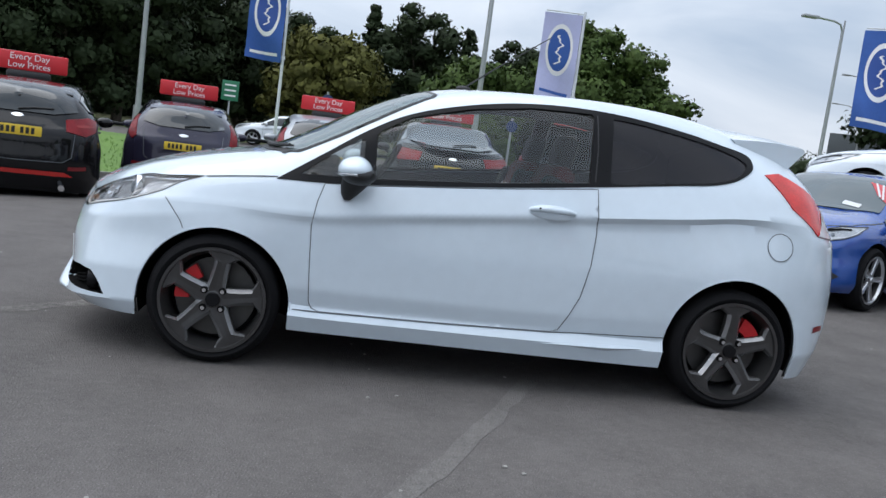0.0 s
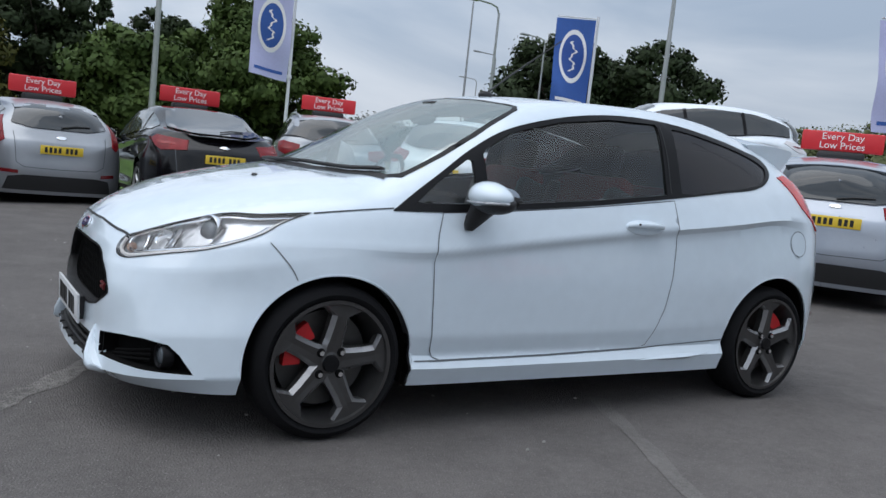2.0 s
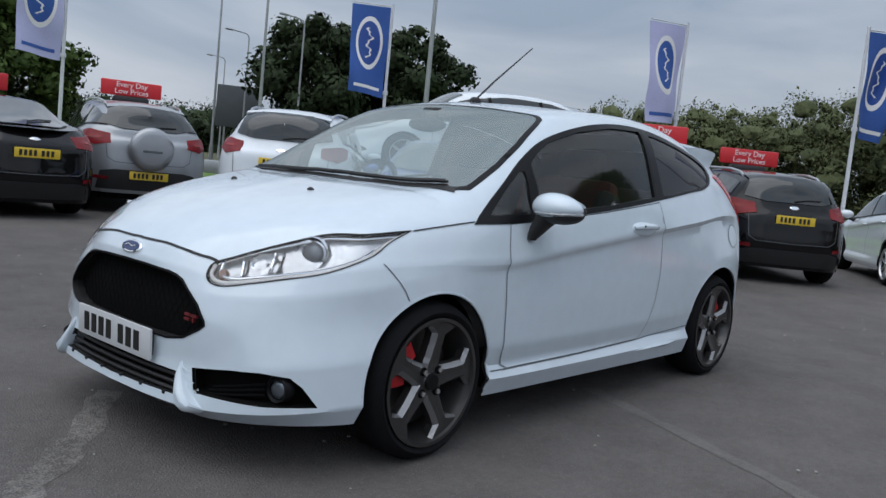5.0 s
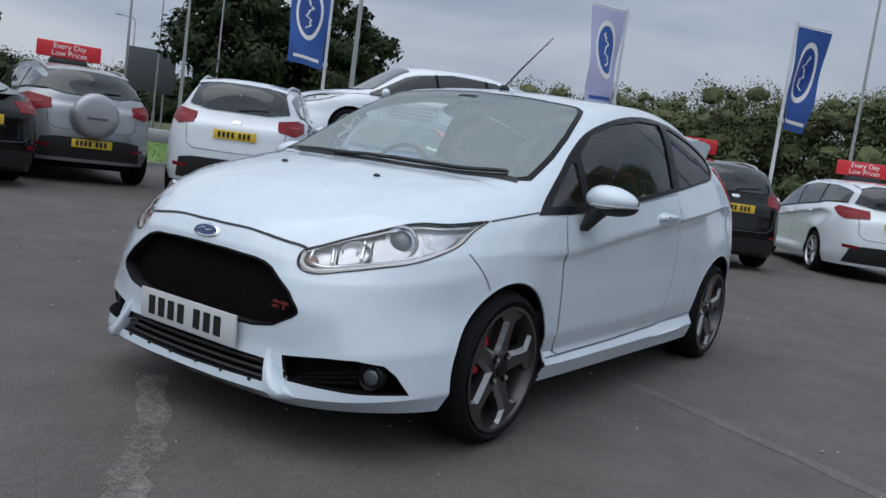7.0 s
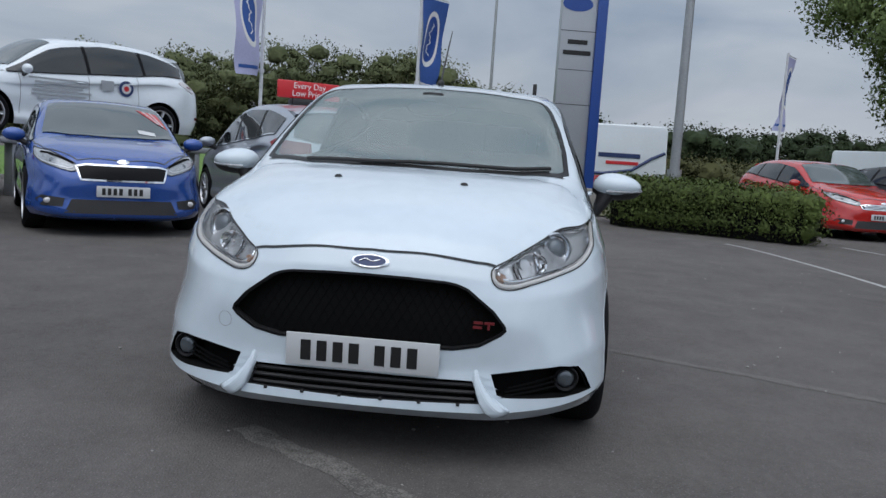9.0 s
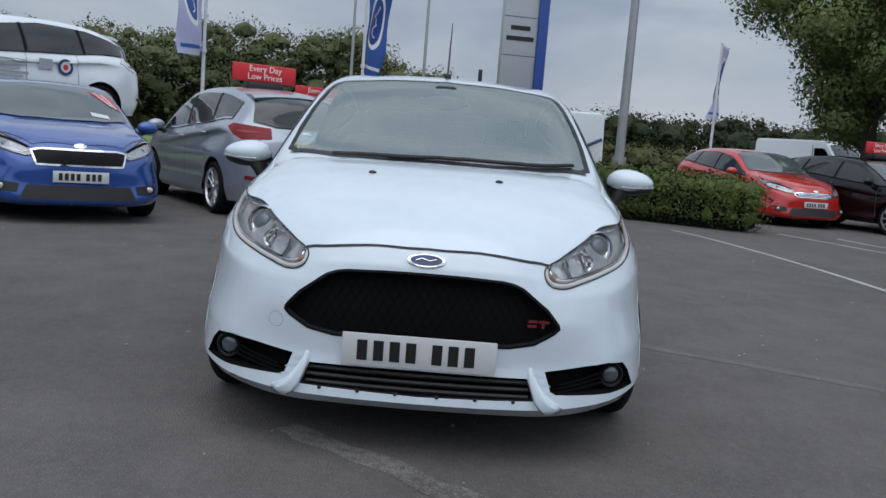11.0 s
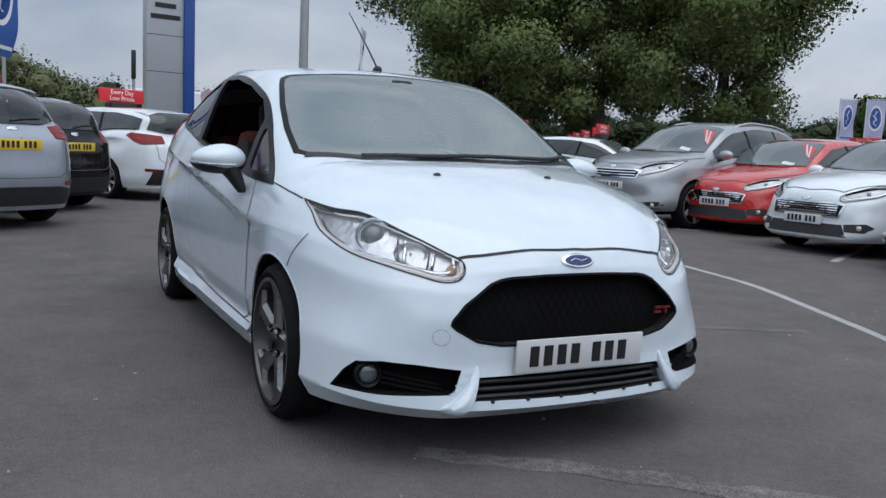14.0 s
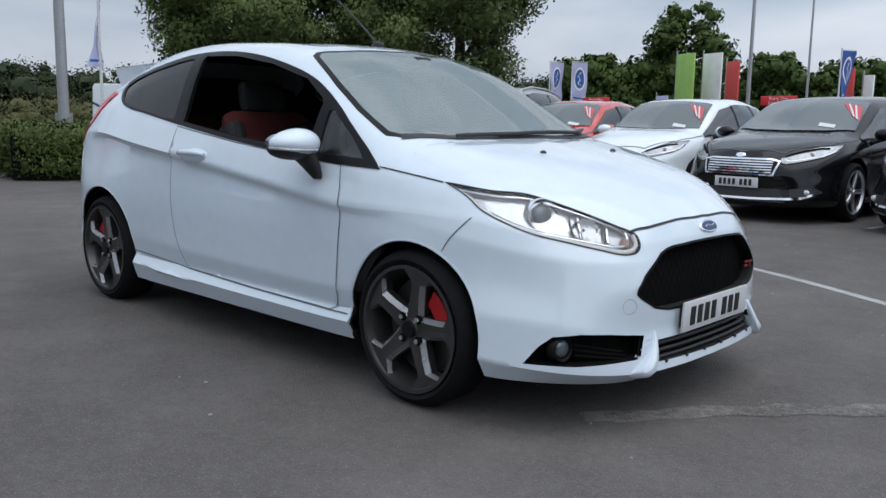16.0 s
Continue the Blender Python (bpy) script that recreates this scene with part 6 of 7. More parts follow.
sw = part("spare_wheel_cover", b, SILVER, eco, "round silver spare wheel cover")
part("cover_slot", a_box((2.135, 0, .90), (.012, .26, .03), .004), SEAM, sw)
park("suv", "white family off-roader with dark cladding and red tail lamps", spec(SUV, mat=WHITE2, rails=RIMSIL), 4.85, 7.35, 222)
mpv_m = at(8.9, 7.5, 325, .92)
mpv = make_car("people_carrier", "white people carrier with printed sides raised on a steel ramp", spec(MPV, wb=2.85, fo=.95, ro=1.0, w=1.90, h=1.67, mat=WHITE2, lens=CLEARLAMP, r=.34, glass_end=1.95, pillars=(.15, 1.15), trim=GLOSSBLACK, inner_lens=REDDARK, spoiler=True), mpv_m)
for k in range(6):
    part("printed_line", a_box((-.35 + .05 * (k % 2), -.945, .93 - .062 * k), (.95 - .09 * (k % 3), .006, .030)), TOTEMGREY, mpv)
for rr, mt, off in ((.13, BADGEBLUE, .0), (.085, PLATEW, .003), (.045, SIGNRED, .006)):
    b = lathe([(.001, 0), (rr, 0)], 28, "y")
    part("roundel", b, mt, mpv, m=Matrix.Translation((.78, -.944 - off, .90)))
part("printed_square", a_box((.45, -.944, .92), (.22, .006, .16)), TOTEMGREY, mpv)
ramp = thing("display_ramp", "grey steel display ramp under the white people carrier", "ramp", "", at(8.9, 7.5, 325))
for q in (-1, 1):
    part("ramp_track", a_box((0, q * .78, .86), (4.9, .42, .10), .02), GALV, ramp)
    for x in (-2.2, -1.0, 1.0, 2.2):
        part("ramp_leg", a_box((x, q * .78, .41), (.10, .30, .82), .01), GALV, ramp)
part("cross_beam", a_box((-2.2, 0, .72), (.10, 1.4, .10), .01), GALV, ramp)
part("cross_beam", a_box((2.2, 0, .72), (.10, 1.4, .10), .01), GALV, ramp)
park("saloon_car", "bright blue liftback with a red sticker on its windscreen", spec(SALOON, wb=2.69, fo=.90, ro=1.08, w=1.81, mat=BLUE, sticker=True, grille=(.58, .73, .40), bars=0, zpf=.47, glass=PALEGLASS, round=True), 5.40, 4.85, 34)
park("people_carrier", "silver-grey people carrier with wide red tail lamps", spec(MPV, mat=GREYM, rim=RIMSIL, spoke="thin", spokes=10), 7.22, 2.90, 215, sign=.62)
park("estate_car", "black hatchback estate with roof rails and its tail outwards", spec(ESTATE, ro=.85, mat=BLACKP, rails=RIMSIL, tail="wrap", glass_end=1.7), 9.40, 2.40, 223, sign=.30)
park("estate_car", "white estate car with black lower bumper and red lamps", spec(ESTATE, mat=WHITE2, spoke="thin", spokes=8, bumper=.52), 11.95, .27, 210, sign=.5)
park("hatchback", "red five-door hatchback facing the open area beside the hedge", spec(MEDIUM, mat=REDP, grille=(.60, .68, .40), bars=2, sticker=False), 13.7, -6.6, 14)
park("hatchback", "black five-door hatchback parked beside the red one", spec(MEDIUM, mat=BLACKP, grille=(.60, .68, .40), bars=2, rim=RIMSIL, spoke="thin", spokes=10), 12.8, -8.7, 26, sign=-.2)
park("hatchback", "white five-door hatchback parked behind the black one", spec(MEDIUM, mat=WHITE2, grille=(.60, .68, .40)), 12.6, -11.0, 34, sign=-.2)
park("suv", "silver family off-roader facing the open area", spec(SUV, mat=SILVER, sticker=True, rails=RIMSIL, grille=(.74, .86, .44), zpf=.62, bars=2), 6.44, -8.60, 281)
park("hatchback", "red small hatchback with price stickers in the windscreen", spec(SMALL, mat=REDP, sticker=True, bars=4, grille=(.46, .60, .42), pillars=(.10, .80), doors=(-.80, .15)), 5.05, -9.40, 277)
park("hatchback", "white small hatchback with a chrome barred grille", spec(SMALL, mat=WHITE2, sticker=True, bars=5, grille=(.46, .62, .44), zpf=.42, pillars=(.10, .80), doors=(-.80, .15), rim=RIMSIL, spoke="thin", spokes=8), 2.68, -8.70, 271)
park("saloon_car", "black large saloon with a wide chrome grille facing the line", spec(SALOON, wb=2.74, fo=.98, ro=1.1, w=1.86, mat=BLACKP, sticker=True, grille=(.53, .70, .40), bars=5, zpf=.44, round=True, lip=True), .54, -8.57, 266)
park("saloon_car", "black car with a chrome-edged lower bumper in the row", spec(SALOON, mat=BLACKP, sticker=True, grille=(.60, .72, .40), bars=3, lip=True), -1.75, -8.4, 262)
van = thing("panel_van", "white panel van with red and blue stripes behind the sign", "van", "", at(23.3, -2.3, 268))
prof = [(-2.50, .35), (2.52, .35), (2.58, .55), (2.54, 2.30), (2.44, 2.42), (-.75, 2.42), (-1.02, 2.34), (-1.70, 1.48), (-2.40, 1.20), (-2.56, .90)]
bm = bmesh.new()
sides = [[bm.verts.new((x, q * (.99 if z < 1.5 else .93), z)) for x, z in prof] for q in (-1, 1)]
bm.faces.new(sides[0])
bm.faces.new(sides[1][::-1])
for i in range(len(prof)):
    j = (i + 1) % len(prof)
    bm.faces.new((sides[0][j], sides[0][i], sides[1][i], sides[1][j]))
bmesh.ops.recalc_face_normals(bm, faces=bm.faces)
bmesh.ops.bevel(bm, geom=list(bm.edges), offset=.05, segments=3, affect="EDGES", profile=.6)
part("body", bm, WHITE2, van)
for q in (-1, 1):
    bm = bmesh.new()
    bm.faces.new([bm.verts.new((x, q * 1.0, z)) for x, z in ((-1.55, 1.50), (-.55, 1.50), (-.55, 2.10), (-1.0, 2.10))])
    bmesh.ops.solidify(bm, geom=list(bm.faces), thickness=.02)
    part("side_window", bm, DARKGLASS, van)
    part("lower_stripe", a_box((.3, q * .985, .62), (4.0, .03, .34), .01), REDP, van)
    part("side_stripe", tube([(-1.2, q * .99, .84), (.6, q * .992, .86), (1.5, q * .985, 1.00), (2.1, q * .97, 1.40), (2.5, q * .955, 1.60)], .05, 8), BADGEBLUE, van)
    part("side_print", a_box((1.1, q * .975, 1.45), (1.3, .02, .14)), BADGEBLUE, van)
    part("side_print", a_box((1.2, q * .985, 1.22), (1.0, .02, .10)), SIGNRED, van)
    part("door_gap", a_box((-.45, q * .975, 1.35), (.012, .03, 1.7)), SEAM, van)
    part("tail_lamp", a_box((2.555, q * .86, 1.15), (.03, .12, .55), .01), REDLENS, van)
    for x in (-1.75, 1.65):
        add_wheel(van, x, q * .90, .34, .22, .20, RIMSIL, "plain", 5)
part("windscreen", a_box((0, 0, 0), (.02, 1.60, .86), .005, Matrix.Translation((-1.39, 0, 1.92)) @ Matrix.Rotation(radians(38), 4, "Y")), DARKGLASS, van)
plate(van, 2.60, 0, .75, 1, PLATEY)
far = [c for c, s in CARS if s["kind"] in ("hatch", "saloon") and c.name.startswith(("hatchback", "saloon"))]
rng = random.Random(11)
for k in range(16):
    c = far[(k * 5 + 2) % len(far)]
    x, y = -6 + 2.6 * (k % 8) + rng.uniform(-.2, .2), -17.5 - 6.5 * (k // 8)
    copy_thing(c, at(x, y, 270 + rng.uniform(-3, 3)))
for k in range(4):
    copy_thing(far[(k * 3 + 1) % len(far)], at(14.5 + 2.4 * k, -12.5 - 1.4 * k, 40))
for k in range(5):
    copy_thing(BOARDS[0], at(-5.5 + 5.2 * k, -17.6, 88, 1.43))
for k in range(4):
    copy_thing(BOARDS[0], at(14.5 + 2.4 * k, -12.5 - 1.4 * k, 220, 1.43))
copy_thing(van, at(31.5, -15.6, 30))
for x, y, rot, c in ((-3.7, 34.5, 0, far[7]),):
    copy_thing(c, at(x, y, rot, .03))


# ---- flags, posts, signs ----
def flag_thing(x, y, cloth_mat, turn, top, seed, curl, label):
    """A hanging flag on a pole with a top arm; turn: the way the arm points, degrees."""
    f = thing("flag", label, "flag", "flags along the edge", pose(x, y, 0, 0, 0, turn))
    part("pole", a_cyl((0, 0, 0), (0, 0, top + .05), .042, .03, 14), POLEWHITE, f)
    part("arm", a_cyl((0, 0, top), (.86, 0, top + .01), .014, None, 8), POLEWHITE, f)
    part("pole_collar", a_cyl((0, 0, top - 1.9), (0, 0, top - 1.82), .055, None, 12), POLEWHITE, f)
    w, hh = .84, 1.95

    def cloth(u, v, off=0.0):
        wv = .10 * v * math.sin(5.2 * u + 2.1 * v + seed) + .05 * math.sin(9 * v + 3 * u + seed * 2) * v
        tw = curl * v
        px, py = .04 + u * w * (1 - .25 * abs(curl) * v), wv + off
        return Vector((px * math.cos(tw) - py * math.sin(tw), px * math.sin(tw) + py * math.cos(tw), top - .03 - v * hh + .10 * u * v * math.sin(seed)))
    bm = bmesh.new()
    nu, nv = 14, 26
    gr = [[bm.verts.new(cloth(i / nu, j / nv)) for i in range(nu + 1)] for j in range(nv + 1)]
    for a, b in zip(gr, gr[1:]):
        for i in range(nu):
            bm.faces.new((a[i], a[i + 1], b[i + 1], b[i]))
    c = part("cloth", bm, cloth_mat, f)
    for sgn in (-1, 1):
        for r0, r1, mt, off in ((.0, .82, FLAGBLUE if cloth_mat is FLAGPALE else TOTEMBLUE, .004), (.82, 1.0, SIGNWHITE, .005)):
            bm = bmesh.new()
            rings = []
            for rr in [r0 + (r1 - r0) * i / 4 for i in range(5)]:
                rings.append([bm.verts.new(cloth(.5 + .36 * max(rr, .01) * math.cos(a), .42 + .30 * max(rr, .01) * math.sin(a), sgn * off)) for a in [2 * math.pi * i / 32 for i in range(32)]])
            for a, b in zip(rings, rings[1:]):
                for i in range(32):
                    bm.faces.new((a[i], a[(i + 1) % 32], b[(i + 1) % 32], b[i]))
            part("oval_emblem", bm, mt, c)
        bm = bmesh.new()
        rows = []
        for i in range(25):
            d0 = .060 * math.sin(i * .55 + .5) + .03 * math.sin(i * 1.4)
            rows.append([bm.verts.new(cloth(.5 + d0 + d, .25 + .34 * i / 24, sgn * .008)) for d in (-.034 - .012 * math.sin(i * .9), .022)])
        for a, b in zip(rows, rows[1:]):
            bm.faces.new((a[0], a[1], b[1], b[0]))
        part("emblem_script", bm, SIGNWHITE, c)
        bm = bmesh.new()
        rows = [[bm.verts.new(cloth(.12 + .76 * i / 10, vv, sgn * .006)) for vv in (.90, .935)] for i in range(11)]
        for a, b in zip(rows, rows[1:]):
            bm.faces.new((a[0], a[1], b[1], b[0]))
        part("print_bar", bm, SIGNWHITE if cloth_mat is FLAGBLUE else FLAGBLUE, c)
    return f


BL, PL = "blue flag with a pale oval emblem hanging from a pole", "pale lilac flag with a blue oval emblem on a pole"
flag_thing(-2.5, 15.7, FLAGBLUE, 176, 4.5, .4, .05, BL)
flag_thing(4.1, 14.1, FLAGPALE, 168, 4.40, 1.3, .0, PL)
flag_thing(9.6, 10.6, FLAGBLUE, 140, 4.45, 2.2, .2, BL)
flag_thing(12.5, 5.1, FLAGPALE, 150, 4.42, 3.4, .3, PL)
flag_thing(13.6, 2.0, FLAGBLUE, -36, 4.45, 4.1, .35, BL)
flag_thing(18.2, -7.0, FLAGPALE, -30, 4.25, .9, .35, PL)
flag_thing(24.0, -14.8, FLAGBLUE, -60, 4.4, 2.7, .4, BL)
flag_thing(23.9, -27.8, FLAGBLUE, -120, 4.5, 1.7, .1, BL)
flag_thing(23.4, -33.4, FLAGPALE, -110, 4.2, 3.0, .2, PL)
flag_thing(22.5, -34.1, FLAGPALE, -120, 4.2, 5.0, .1, PL)
flag_thing(8.6, -32.6, FLAGBLUE, -110, 4.1, 2.0, .3, BL)


def street_lamp(x, y, hgt, arm, turn, mat=GALV, group="street lamps", r=.075):
    s = thing("street_lamp", "tall grey steel street lamp with a bent arm", "street lamp", group, pose(x, y, 0, 0, 0, turn))
    part("column", a_cyl((0, 0, 0), (0, 0, hgt), r, r * .55, 14), mat, s)
    part("base_sleeve", a_cyl((0, 0, 0), (0, 0, 1.1), r * 1.5, r * 1.4, 14), mat, s)
    if arm:
        part("arm", tube([(0, 0, hgt - .05), (.10, 0, hgt + .18), (.35, 0, hgt + .26), (arm, 0, hgt + .30)], .035, 8), mat, s)
        part("lamp_head", a_box((arm + .2, 0, hgt + .29), (.55, .22, .10), .03), mat, s)
    return s


street_lamp(11.7, -3.3, 9.0, 0, 0, r=.10)
street_lamp(22.8, 21.6, 10.5, 0, 0, r=.13)
street_lamp(14.9, 22.3, 6.6, 1.0, 180)
street_lamp(26.0, 34.0, 8.0, 1.2, 180)
street_lamp(31.0, 46.0, 8.5, 1.4, 180)
street_lamp(28.6, 45.9, 12.0, 0, 0, r=.10)
street_lamp(40.0, 62.0, 8.5, 1.4, 180)
street_lamp(-8.4, 27.0, 9.5, 1.2, 0, r=.11)
street_lamp(3.4, 24.0, 9.5, 0, 0, r=.11)
street_lamp(48.5, 2.1, 14.0, 0, 0, r=.12)
street_lamp(50.0, 6.8, 14.0, 0, 0, r=.12)
street_lamp(12.7, -33.5, 11.0, 0, 0, r=.10)
street_lamp(12.6, -40.0, 8.5, .7, 150)
street_lamp(5.0, -42.0, 8.5, .7, 150)

totem = thing("totem_sign", "tall grey and blue sign pillar beside the entrance", "sign", "", pose(16.9, -1.55, 0, 0, 0, 10))
part("grey_panel", a_box((0, .06, 3.6), (.30, .88, 7.0), .02), TOTEMGREY, totem)
part("blue_edge", a_box((-.02, -.505, 3.6), (.40, .25, 7.0), .02), TOTEMBLUE, totem)
for z in (2.55, 3.40, 4.35, 5.3):
    part("panel_joint", a_box((-.152, .06, z), (.006, .88, .014)), INK, totem)
part("plinth", a_box((0, -.1, .25), (.6, 1.9, .5), .03), CONCRETE, totem)
b = lathe([(.001, 0), (1, 0)], 32, "y")
bmesh.ops.transform(b, matrix=Matrix.Translation((-.156, .12, 5.0)) @ Matrix.Rotation(math.pi / 2, 4, "Z") @ Matrix.Diagonal((.38, 1, .18, 1)), verts=b.verts)
part("oval_emblem", b, TOTEMBLUE, totem)
for z, w in ((4.08, .50), (3.82, .70)):
    part("name_bar", a_box((-.156, .06, z), (.008, w, .11)), INK, totem)
thin = thing("banner_pole", "short dark pole with a camera housing by the sign", "pole", "", pose(14.6, -.55, 0))
part("pole", a_cyl((0, 0, 0), (0, 0, 2.6), .03, None, 10), GALV, thin)
part("housing", a_box((0, 0, 2.5), (.09, .09, .60), .02), INK, thin)

rs = thing("road_sign", "green road sign on a grey post beyond the grass", "sign", "", pose(-6.4, 35.2, 0, 0, 0, 8))
part("post", a_cyl((0, 0, 0), (0, 0, 2.6), .05, None, 10), GALV, rs)
part("sign_face", a_box((0, -.06, 2.3), (.75, .05, .9), .01), SIGNGREEN, rs)
for k in range(3):
    part("print_bar", a_box((0, -.09, 2.55 - .24 * k), (.5, .01, .07)), SIGNWHITE, rs)
ds = thing("road_sign", "large dark road sign seen from behind", "sign", "", pose(32.0, 48.0, 0, 0, 0, -30))
part("sign_back", a_box((0, 0, 3.9), (3.1, .08, 2.9), .02), SIGNBACK, ds)
for x in (-.9, .9):
    part("post", a_cyl((x, .08, 0), (x, .08, 5.0), .07, None, 10), GALV, ds)
for x, y in ((4.0, 20.5), (-1.5, 20.0)):
    bs = thing("road_sign", "small round blue road sign on a post", "sign", "", pose(x, y, 0))
    part("post", a_cyl((0, 0, 0), (0, 0, 2.2), .035, None, 10), GALV, bs)
    b = lathe([(.001, -.02), (.17, -.02), (.17, .02), (.001, .02)], 28, "y")
    part("sign_disc", b, BADGEBLUE, bs, m=Matrix.Translation((0, -.05, 1.95)))

for x, y, mt, w, hgt, z0, lab in ((17.6, -37.0, BANNERGREEN, 1.4, 4.3, .3, "tall green banner far across the car park"), (16.4, -37.5, BANNERWHITE, 1.4, 4.3, .3, "tall white sign pillar far across the car park"), (15.5, -37.9, BANNERRED, .9, 3.9, .3, "tall red banner far across the car park"), (9.0, -34.9, BANNERRED, .55, 2.7, .8, "tall red banner far across the car park"), (8.2, -34.9, BANNERWHITE, .5, 2.4, .8, "small pale banner far across the car park"), (18.6, -36.6, FLAGPALE, .9, 2.2, .3, "pale banner far across the car park")):
    bn = thing("banner", lab, "banner", "far banners", pose(x, y, 0, 0, 0, -25))
    part("panel", a_box((0, 0, z0 + hgt / 2), (w, .10, hgt), .03), mt, bn)
    part("pole", a_cyl((w / 2 + .05, 0, 0), (w / 2 + .05, 0, z0 + hgt + .2), .04, None, 8), GALV, bn)

for k, (x, y, r) in enumerate(((-4.6, 10.4, 20), (-5.9, 9.7, 30), (-.3, 11.6, 0), (4.6, 11.9, 10), (7.6, 12.2, -10), (-2.5, 11.3, 10))):
    hp = thing("hoop_barrier", "black steel hoop barrier at the grass edge", "barrier", "hoop barriers", pose(x, y, 0, 0, 0, r))
    pts = [(-.45, 0, 0), (-.45, 0, .60), (-.42, 0, .70), (-.34, 0, .76), (.34, 0, .76), (.42, 0, .70), (.45, 0, .60), (.45, 0, 0)]
    part("hoop", tube(pts, .035, 10), GLOSSBLACK, hp)
rail = thing("guard_rail", "grey steel guard rail behind the blue car", "barrier", "", pose(8.2, 11.6, 0, 0, 0, -38))
part("beam", a_box((0, 0, .62), (6.0, .06, .28), .03), GALV, rail)
for x in (-2.4, -.8, .8, 2.4):
    part("post", a_box((x, .08, .35), (.09, .09, .7), .01), GALV, rail)


# ---- plants ----
def leaf_cloud(name, lobes, count, size, mat, parent, seed, shell=.45, core=.72, rugged=.45, lift=.3):
    """Many small leaf clumps through a crown made of lobes (centre, radii)."""
    r = np.random.RandomState(seed)
    vol = np.array([l[1][0] * l[1][1] * l[1][2] for l in lobes]) ** .67
    pick = r.choice(len(lobes), count, p=vol / vol.sum())
    cen = np.array([l[0] for l in lobes])[pick]
    rad = np.array([l[1] for l in lobes])[pick]
    d = r.normal(size=(count, 3))
    d /= np.linalg.norm(d, axis=1)[:, None]
    depth = shell + (1 - shell) * r.rand(count) ** .6 + r.normal(size=count) * .13
    p = cen + d * rad * depth[:, None]
    a = r.normal(size=(count, 3)) * .62 + d
    a /= np.linalg.norm(a, axis=1)[:, None]
    b = np.cross(a, r.normal(size=(count, 3)))
    b /= np.linalg.norm(b, axis=1)[:, None]
    c = np.cross(a, b)
    s = (size * (.5 + r.rand(count)))[:, None]
    k = (.35 + .4 * r.rand(count))[:, None]
    quad = np.stack([p - b * s, p - c * s * k + a * s * .15, p + b * s, p + c * s * k + a * s * .15], axis=1).reshape(-1, 3)
    # leaves of one bough are lit alike: shade them along the bough's outward direction
    soft = d + a * .45 + np.array((0, 0, lift))
    soft = np.repeat(soft / np.linalg.norm(soft, axis=1)[:, None], 4, axis=0)
    # a dim inner mass of leaf behind the outer leaves
    ico = bmesh.new()
    bmesh.ops.create_icosphere(ico, subdivisions=2, radius=1.0)
    iv = np.array([v.co[:] for v in ico.verts])
    it = np.array([[v.index for v in f.verts] for f in ico.faces])
    ico.free()
    inner = np.concatenate([np.array(l[0]) + iv * np.array(l[1]) * core * (rugged + (1.03 - rugged) * r.rand(len(iv), 1)) for l in lobes])
    tri = np.concatenate([it + i * len(iv) for i in range(len(lobes))]) + count * 4
    me = bpy.data.meshes.new(name)
    me.vertices.add(len(quad) + len(inner))
    me.vertices.foreach_set("co", np.concatenate([quad, inner]).astype(np.float32).ravel())
    me.loops.add(count * 4 + tri.size)
    me.loops.foreach_set("vertex_index", np.concatenate([np.arange(count * 4), tri.ravel()]).astype(np.int32))
    me.polygons.add(count + len(tri))
    me.polygons.foreach_set("loop_start", np.concatenate([np.arange(0, count * 4, 4), count * 4 + 3 * np.arange(len(tri))]).astype(np.int32))
    me.update(calc_edges=True)
    me.normals_split_custom_set_from_vertices(np.concatenate([soft, np.tile((iv + np.array((0, 0, lift))) / np.linalg.norm(iv + np.array((0, 0, lift)), axis=1)[:, None], (len(lobes), 1))]).tolist())
    me.materials.append(mat)
    ob = new(name, me)
    if parent is not None:
        ob.parent = parent
    return ob


def tree(x, y, hgt, rad, mat, seed, leaves=4500, size=.30, low=.22, label="broad leafy green tree beyond the car park", conifer=False, core=.72):
    t = thing("tree", label, "tree", "trees round the car park", pose(x, y, 0))
    r = random.Random(seed)
    part("trunk", tube([(0, 0, 0), (.05 * rad * r.uniform(-1, 1), .05 * rad * r.uniform(-1, 1), hgt * .3), (0, 0, hgt * .62)], [.045 * rad + .08, .04 * rad + .05, .02 * rad + .02], 9), BARK, t)
    lobes = []
    n = 34
    for k in range(n):
        a = 2.4 * k + r.uniform(-.3, .3)
        f = (k + .5) / n
        zz = hgt * (low + (1 - low) * f * .92)
        if conifer:
            wid = rad * (1.05 - f) * .9
        else:
            wid = rad * math.sin(math.pi * (.16 + .74 * f)) ** .7
        off = wid * r.uniform(.25, .82)
        rr = max(.35, wid * r.uniform(.24, .42))
        c = (off * math.cos(a), off * math.sin(a), zz)
        lobes.append((c, (rr, rr, rr * r.uniform(.55, .8))))
        if k % 6 == 0:
            st = Vector((0, 0, hgt * (low * .7 + .35 * f)))
            part("limb", tube([st, st.lerp(Vector(c), .55) + Vector((0, 0, .1)), Vector(c)], [.016 * rad + .03, .010 * rad + .02, .008], 6), BARK, t)
    leaf_cloud("crown", lobes, leaves, size, mat, t, seed, core=core)
    return t


def polar(az, d, o=(-1.0, 0.0)):
    return o[0] + d * math.sin(radians(az)), o[1] + d * math.cos(radians(az))


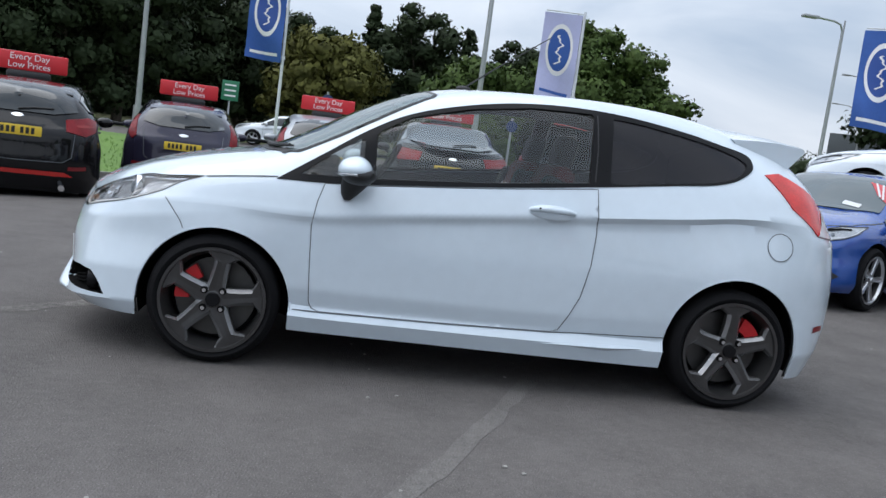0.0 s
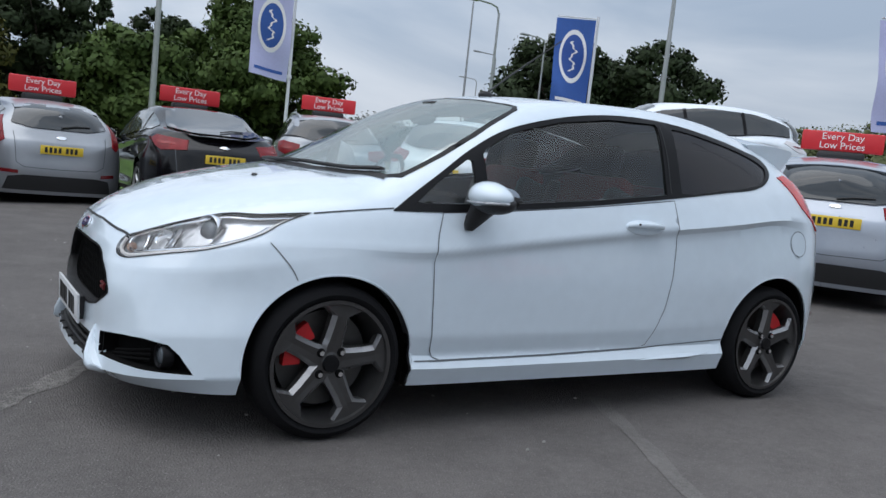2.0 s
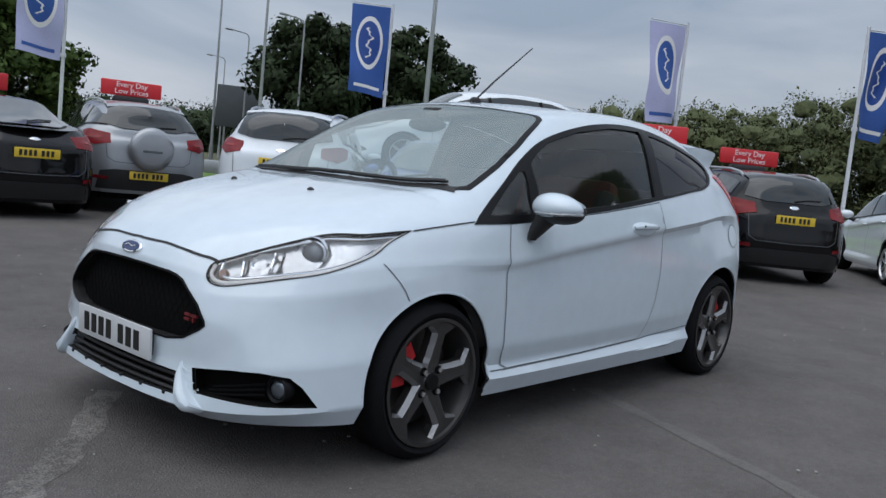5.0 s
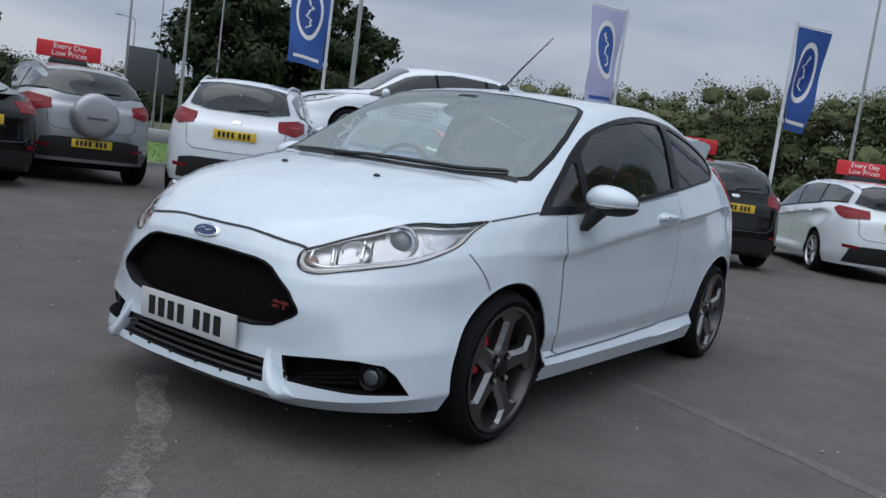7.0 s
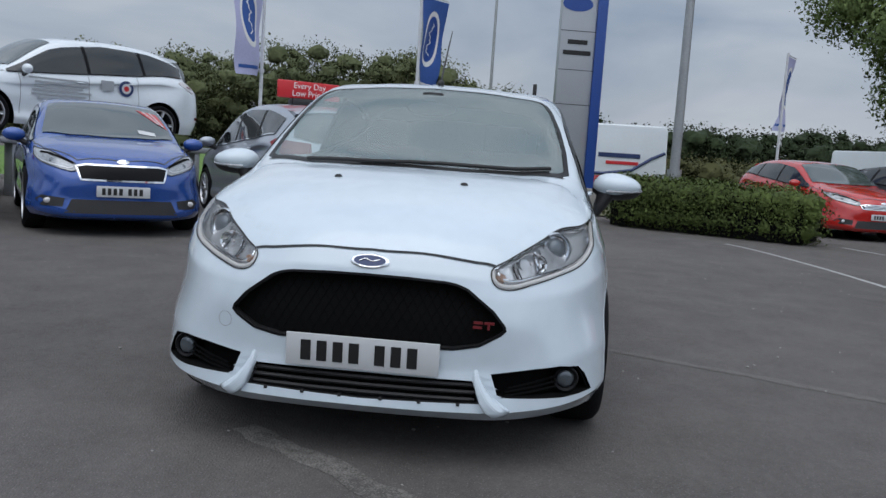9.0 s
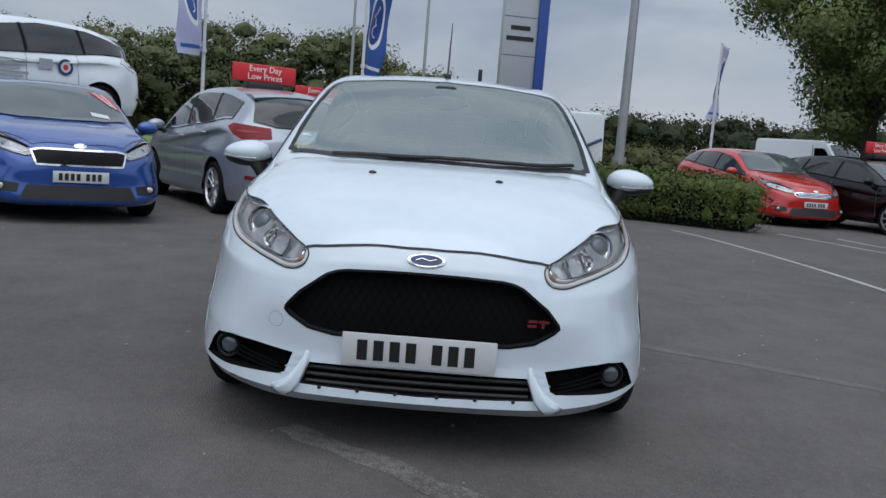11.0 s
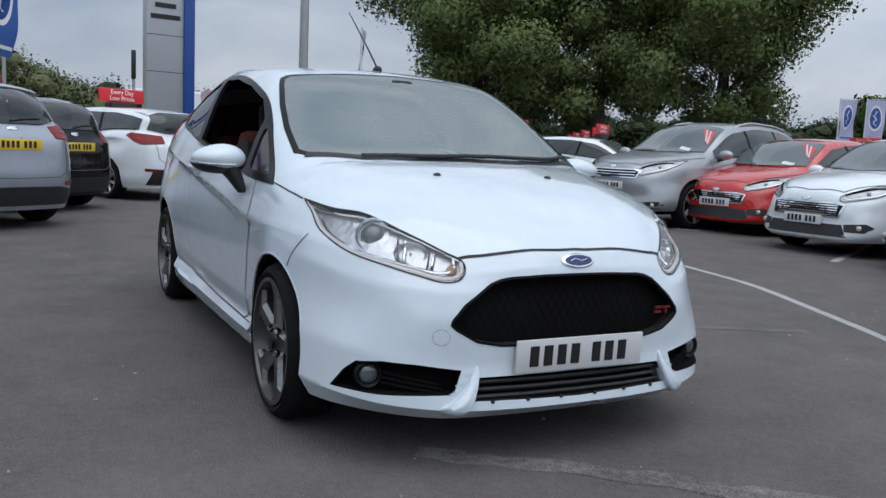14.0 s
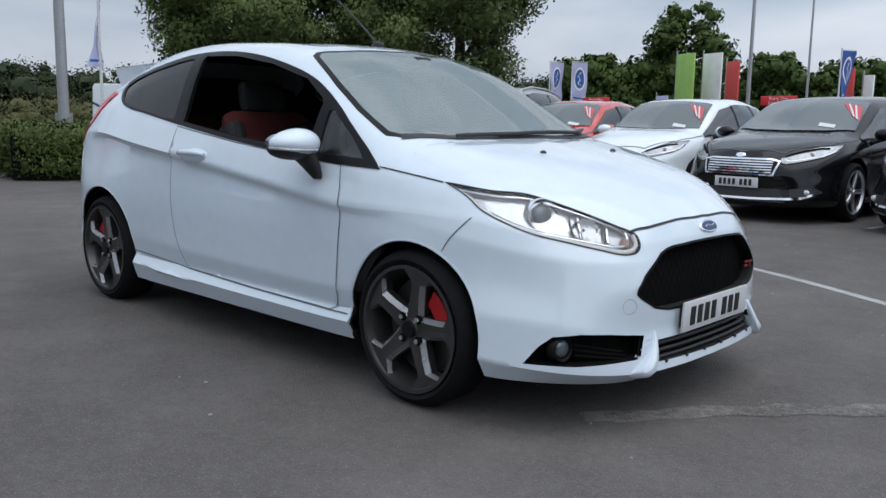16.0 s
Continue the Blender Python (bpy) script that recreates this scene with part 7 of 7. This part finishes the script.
k = 0
for az, d, hgt, rad, mat, kind in (
        (-42, 42, 15, 5.5, LEAFDARK, 0), (-36, 44, 15, 5.5, LEAFDARK, 0), (-30, 43, 15, 5.5, LEAFDARK, 0), (-25, 45, 15, 5.5, LEAFDARK, 0), (-20, 44, 14, 5.5, LEAFDARK, 0), (-16, 47, 13, 5.0, LEAFDARK, 0), (-12, 52, 11.5, 5.0, LEAFDARK, 0),
        (-8, 55, 11, 4.8, LEAFDARK, 0), (-4.5, 58, 9.6, 4.4, LEAFDARK, 0), (-1.8, 46, 6.8, 4.6, LEAFOLIVE, 0), (1.0, 56, 10.8, 2.8, LEAFDARK, 1), (4.6, 57, 11.0, 4.6, LEAFDARK, 0), (8.0, 55, 9.8, 3.8, LEAFDARK, 1), (9.4, 42, 6.2, 4.0, LEAF, 0), (12.0, 56, 9.2, 4.0, LEAFDARK, 0), (16.8, 50, 10.2, 4.6, LEAF, 0), (20.0, 52, 9.0, 4.2, LEAF, 0),
        (39.8, 47, 9.5, 4.4, LEAFDARK, 0), (46.6, 49, 9.9, 4.3, LEAFDARK, 0), (43.2, 52, 8.8, 4.0, LEAFDARK, 0),
        (-33, 62, 19, 6.5, LEAFDARK, 0), (-22, 64, 18, 6.5, LEAFDARK, 0), (-13, 68, 15, 6, LEAFDARK, 0)):
    k += 1
    x, y = polar(az, d)
    tree(x, y, hgt, rad, mat, k, 17000, .16, .10 if mat is not LEAF else .14, {LEAFDARK: "tall dark green tree beyond the road", LEAFOLIVE: "broad olive green tree beyond the road", LEAF: "leafy green tree beyond the road"}[mat], bool(kind))
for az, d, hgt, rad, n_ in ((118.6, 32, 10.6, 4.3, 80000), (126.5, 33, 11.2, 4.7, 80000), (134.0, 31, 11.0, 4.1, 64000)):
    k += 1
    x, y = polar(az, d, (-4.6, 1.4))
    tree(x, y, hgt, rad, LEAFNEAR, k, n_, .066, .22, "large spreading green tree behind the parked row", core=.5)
for az, d, hgt, rad in ((152.0, 62, 9.8, 4.4), (146.5, 60, 6.0, 4.0), (157.5, 64, 6.4, 3.6), (149, 70, 6.0, 5.0), (162, 66, 6.0, 4.5), (167, 66, 6.4, 4.5), (173, 66, 6.2, 4.5)):
    k += 1
    x, y = polar(az, d, (-3.6, 3.0))
    tree(x, y, hgt, rad, LEAF, k, 11000, .17, .08, "green tree at the far side of the car park")


def woods(name, az0, az1, d, h0, h1, mat, seed, label, count):
    """A far belt of woodland, one object."""
    r = random.Random(seed)
    lobes = []
    n = int((az1 - az0) * 3.0)
    for i in range(n):
        f = i / n
        az = az0 + (az1 - az0) * f
        hh = (h0 + (h1 - h0) * f) * (.97 + .05 * math.sin(az * .9 + seed) + r.uniform(-.04, .04))
        dd = d * r.uniform(.94, 1.10)
        for q in range(8):
            x, y = polar(az + r.uniform(-.9, .9), dd * r.uniform(.97, 1.04))
            rad = d * r.choice((.006, .009, .013, .017, .021)) * r.uniform(.85, 1.15)
            lobes.append(((x, y, hh * (.93 - .115 * q + r.uniform(-.09, .06)) - rad * .5), (rad * 1.3, rad * 1.3, rad * .95)))
    ob = leaf_cloud(name, lobes, int(count * 2.4), d * .0015, mat, None, seed, .45, .58, .5, 2.4)
    return tagged(ob, label, "woodland", kind="stuff")


woods("woodland", 20, 70, 120, 6.0, 8.5, LEAFDARK, 21, "dark belt of woodland on the skyline", 59799)
woods("woodland", 48, 83, 95, 8.6, 13.2, LEAFMID, 22, "green wooded bank on the skyline", 80000)
woods("woodland", 82, 95, 95, 13.0, 5.2, LEAFMID, 27, "green wooded bank falling to the field", 32000)
woods("woodland", 90, 150, 100, 6.6, 6.2, LEAFDARK, 23, "dark belt of trees behind the field", 69000)
woods("woodland", 140, 215, 95, 5.5, 5.5, LEAFDARK, 24, "dark trees beyond the far car park", 55199)
woods("woodland", -75, 0, 75, 12, 9, LEAFDARK, 25, "dense dark woodland beyond the road", 69000)
woods("woodland", 215, 290, 90, 8, 8, LEAFDARK, 26, "dark trees behind the camera's side", 16000)

woods("scrub", 92, 124, 52, 2.0, 2.1, LEAFSCRUB, 28, "rough olive scrub along the field edge", 30000)

# hedge with a dense, clipped face
hd = thing("hedge", "clipped green box hedge beside the entrance", "hedge", "", pose(0, 0, 0))
core = bmesh.new()
hp = [Vector((10.6, -2.4, 0)), Vector((10.2, -3.1, 0)), Vector((9.75, -4.0, 0)), Vector((9.0, -5.3, 0))]
lobes = []
for a, b in zip(hp, hp[1:]):
    for i in range(7):
        c = a.lerp(b, i / 7)
        for dx in (.35, .9, 1.5):
            for z in (.22, .44, .56):
                lobes.append(((c.x + dx, c.y, z * 1.2), (.38, .36, .28)))
# near-black blocks put the shade between the leaves inside the hedge
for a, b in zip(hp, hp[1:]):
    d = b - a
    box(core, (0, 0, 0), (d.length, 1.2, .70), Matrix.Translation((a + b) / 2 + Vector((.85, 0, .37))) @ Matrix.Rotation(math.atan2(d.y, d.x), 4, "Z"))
part("shade_core", core, LINER, hd)
leaf_cloud("leaves", lobes, 64000, .025, HEDGELEAF, hd, 31, .80)
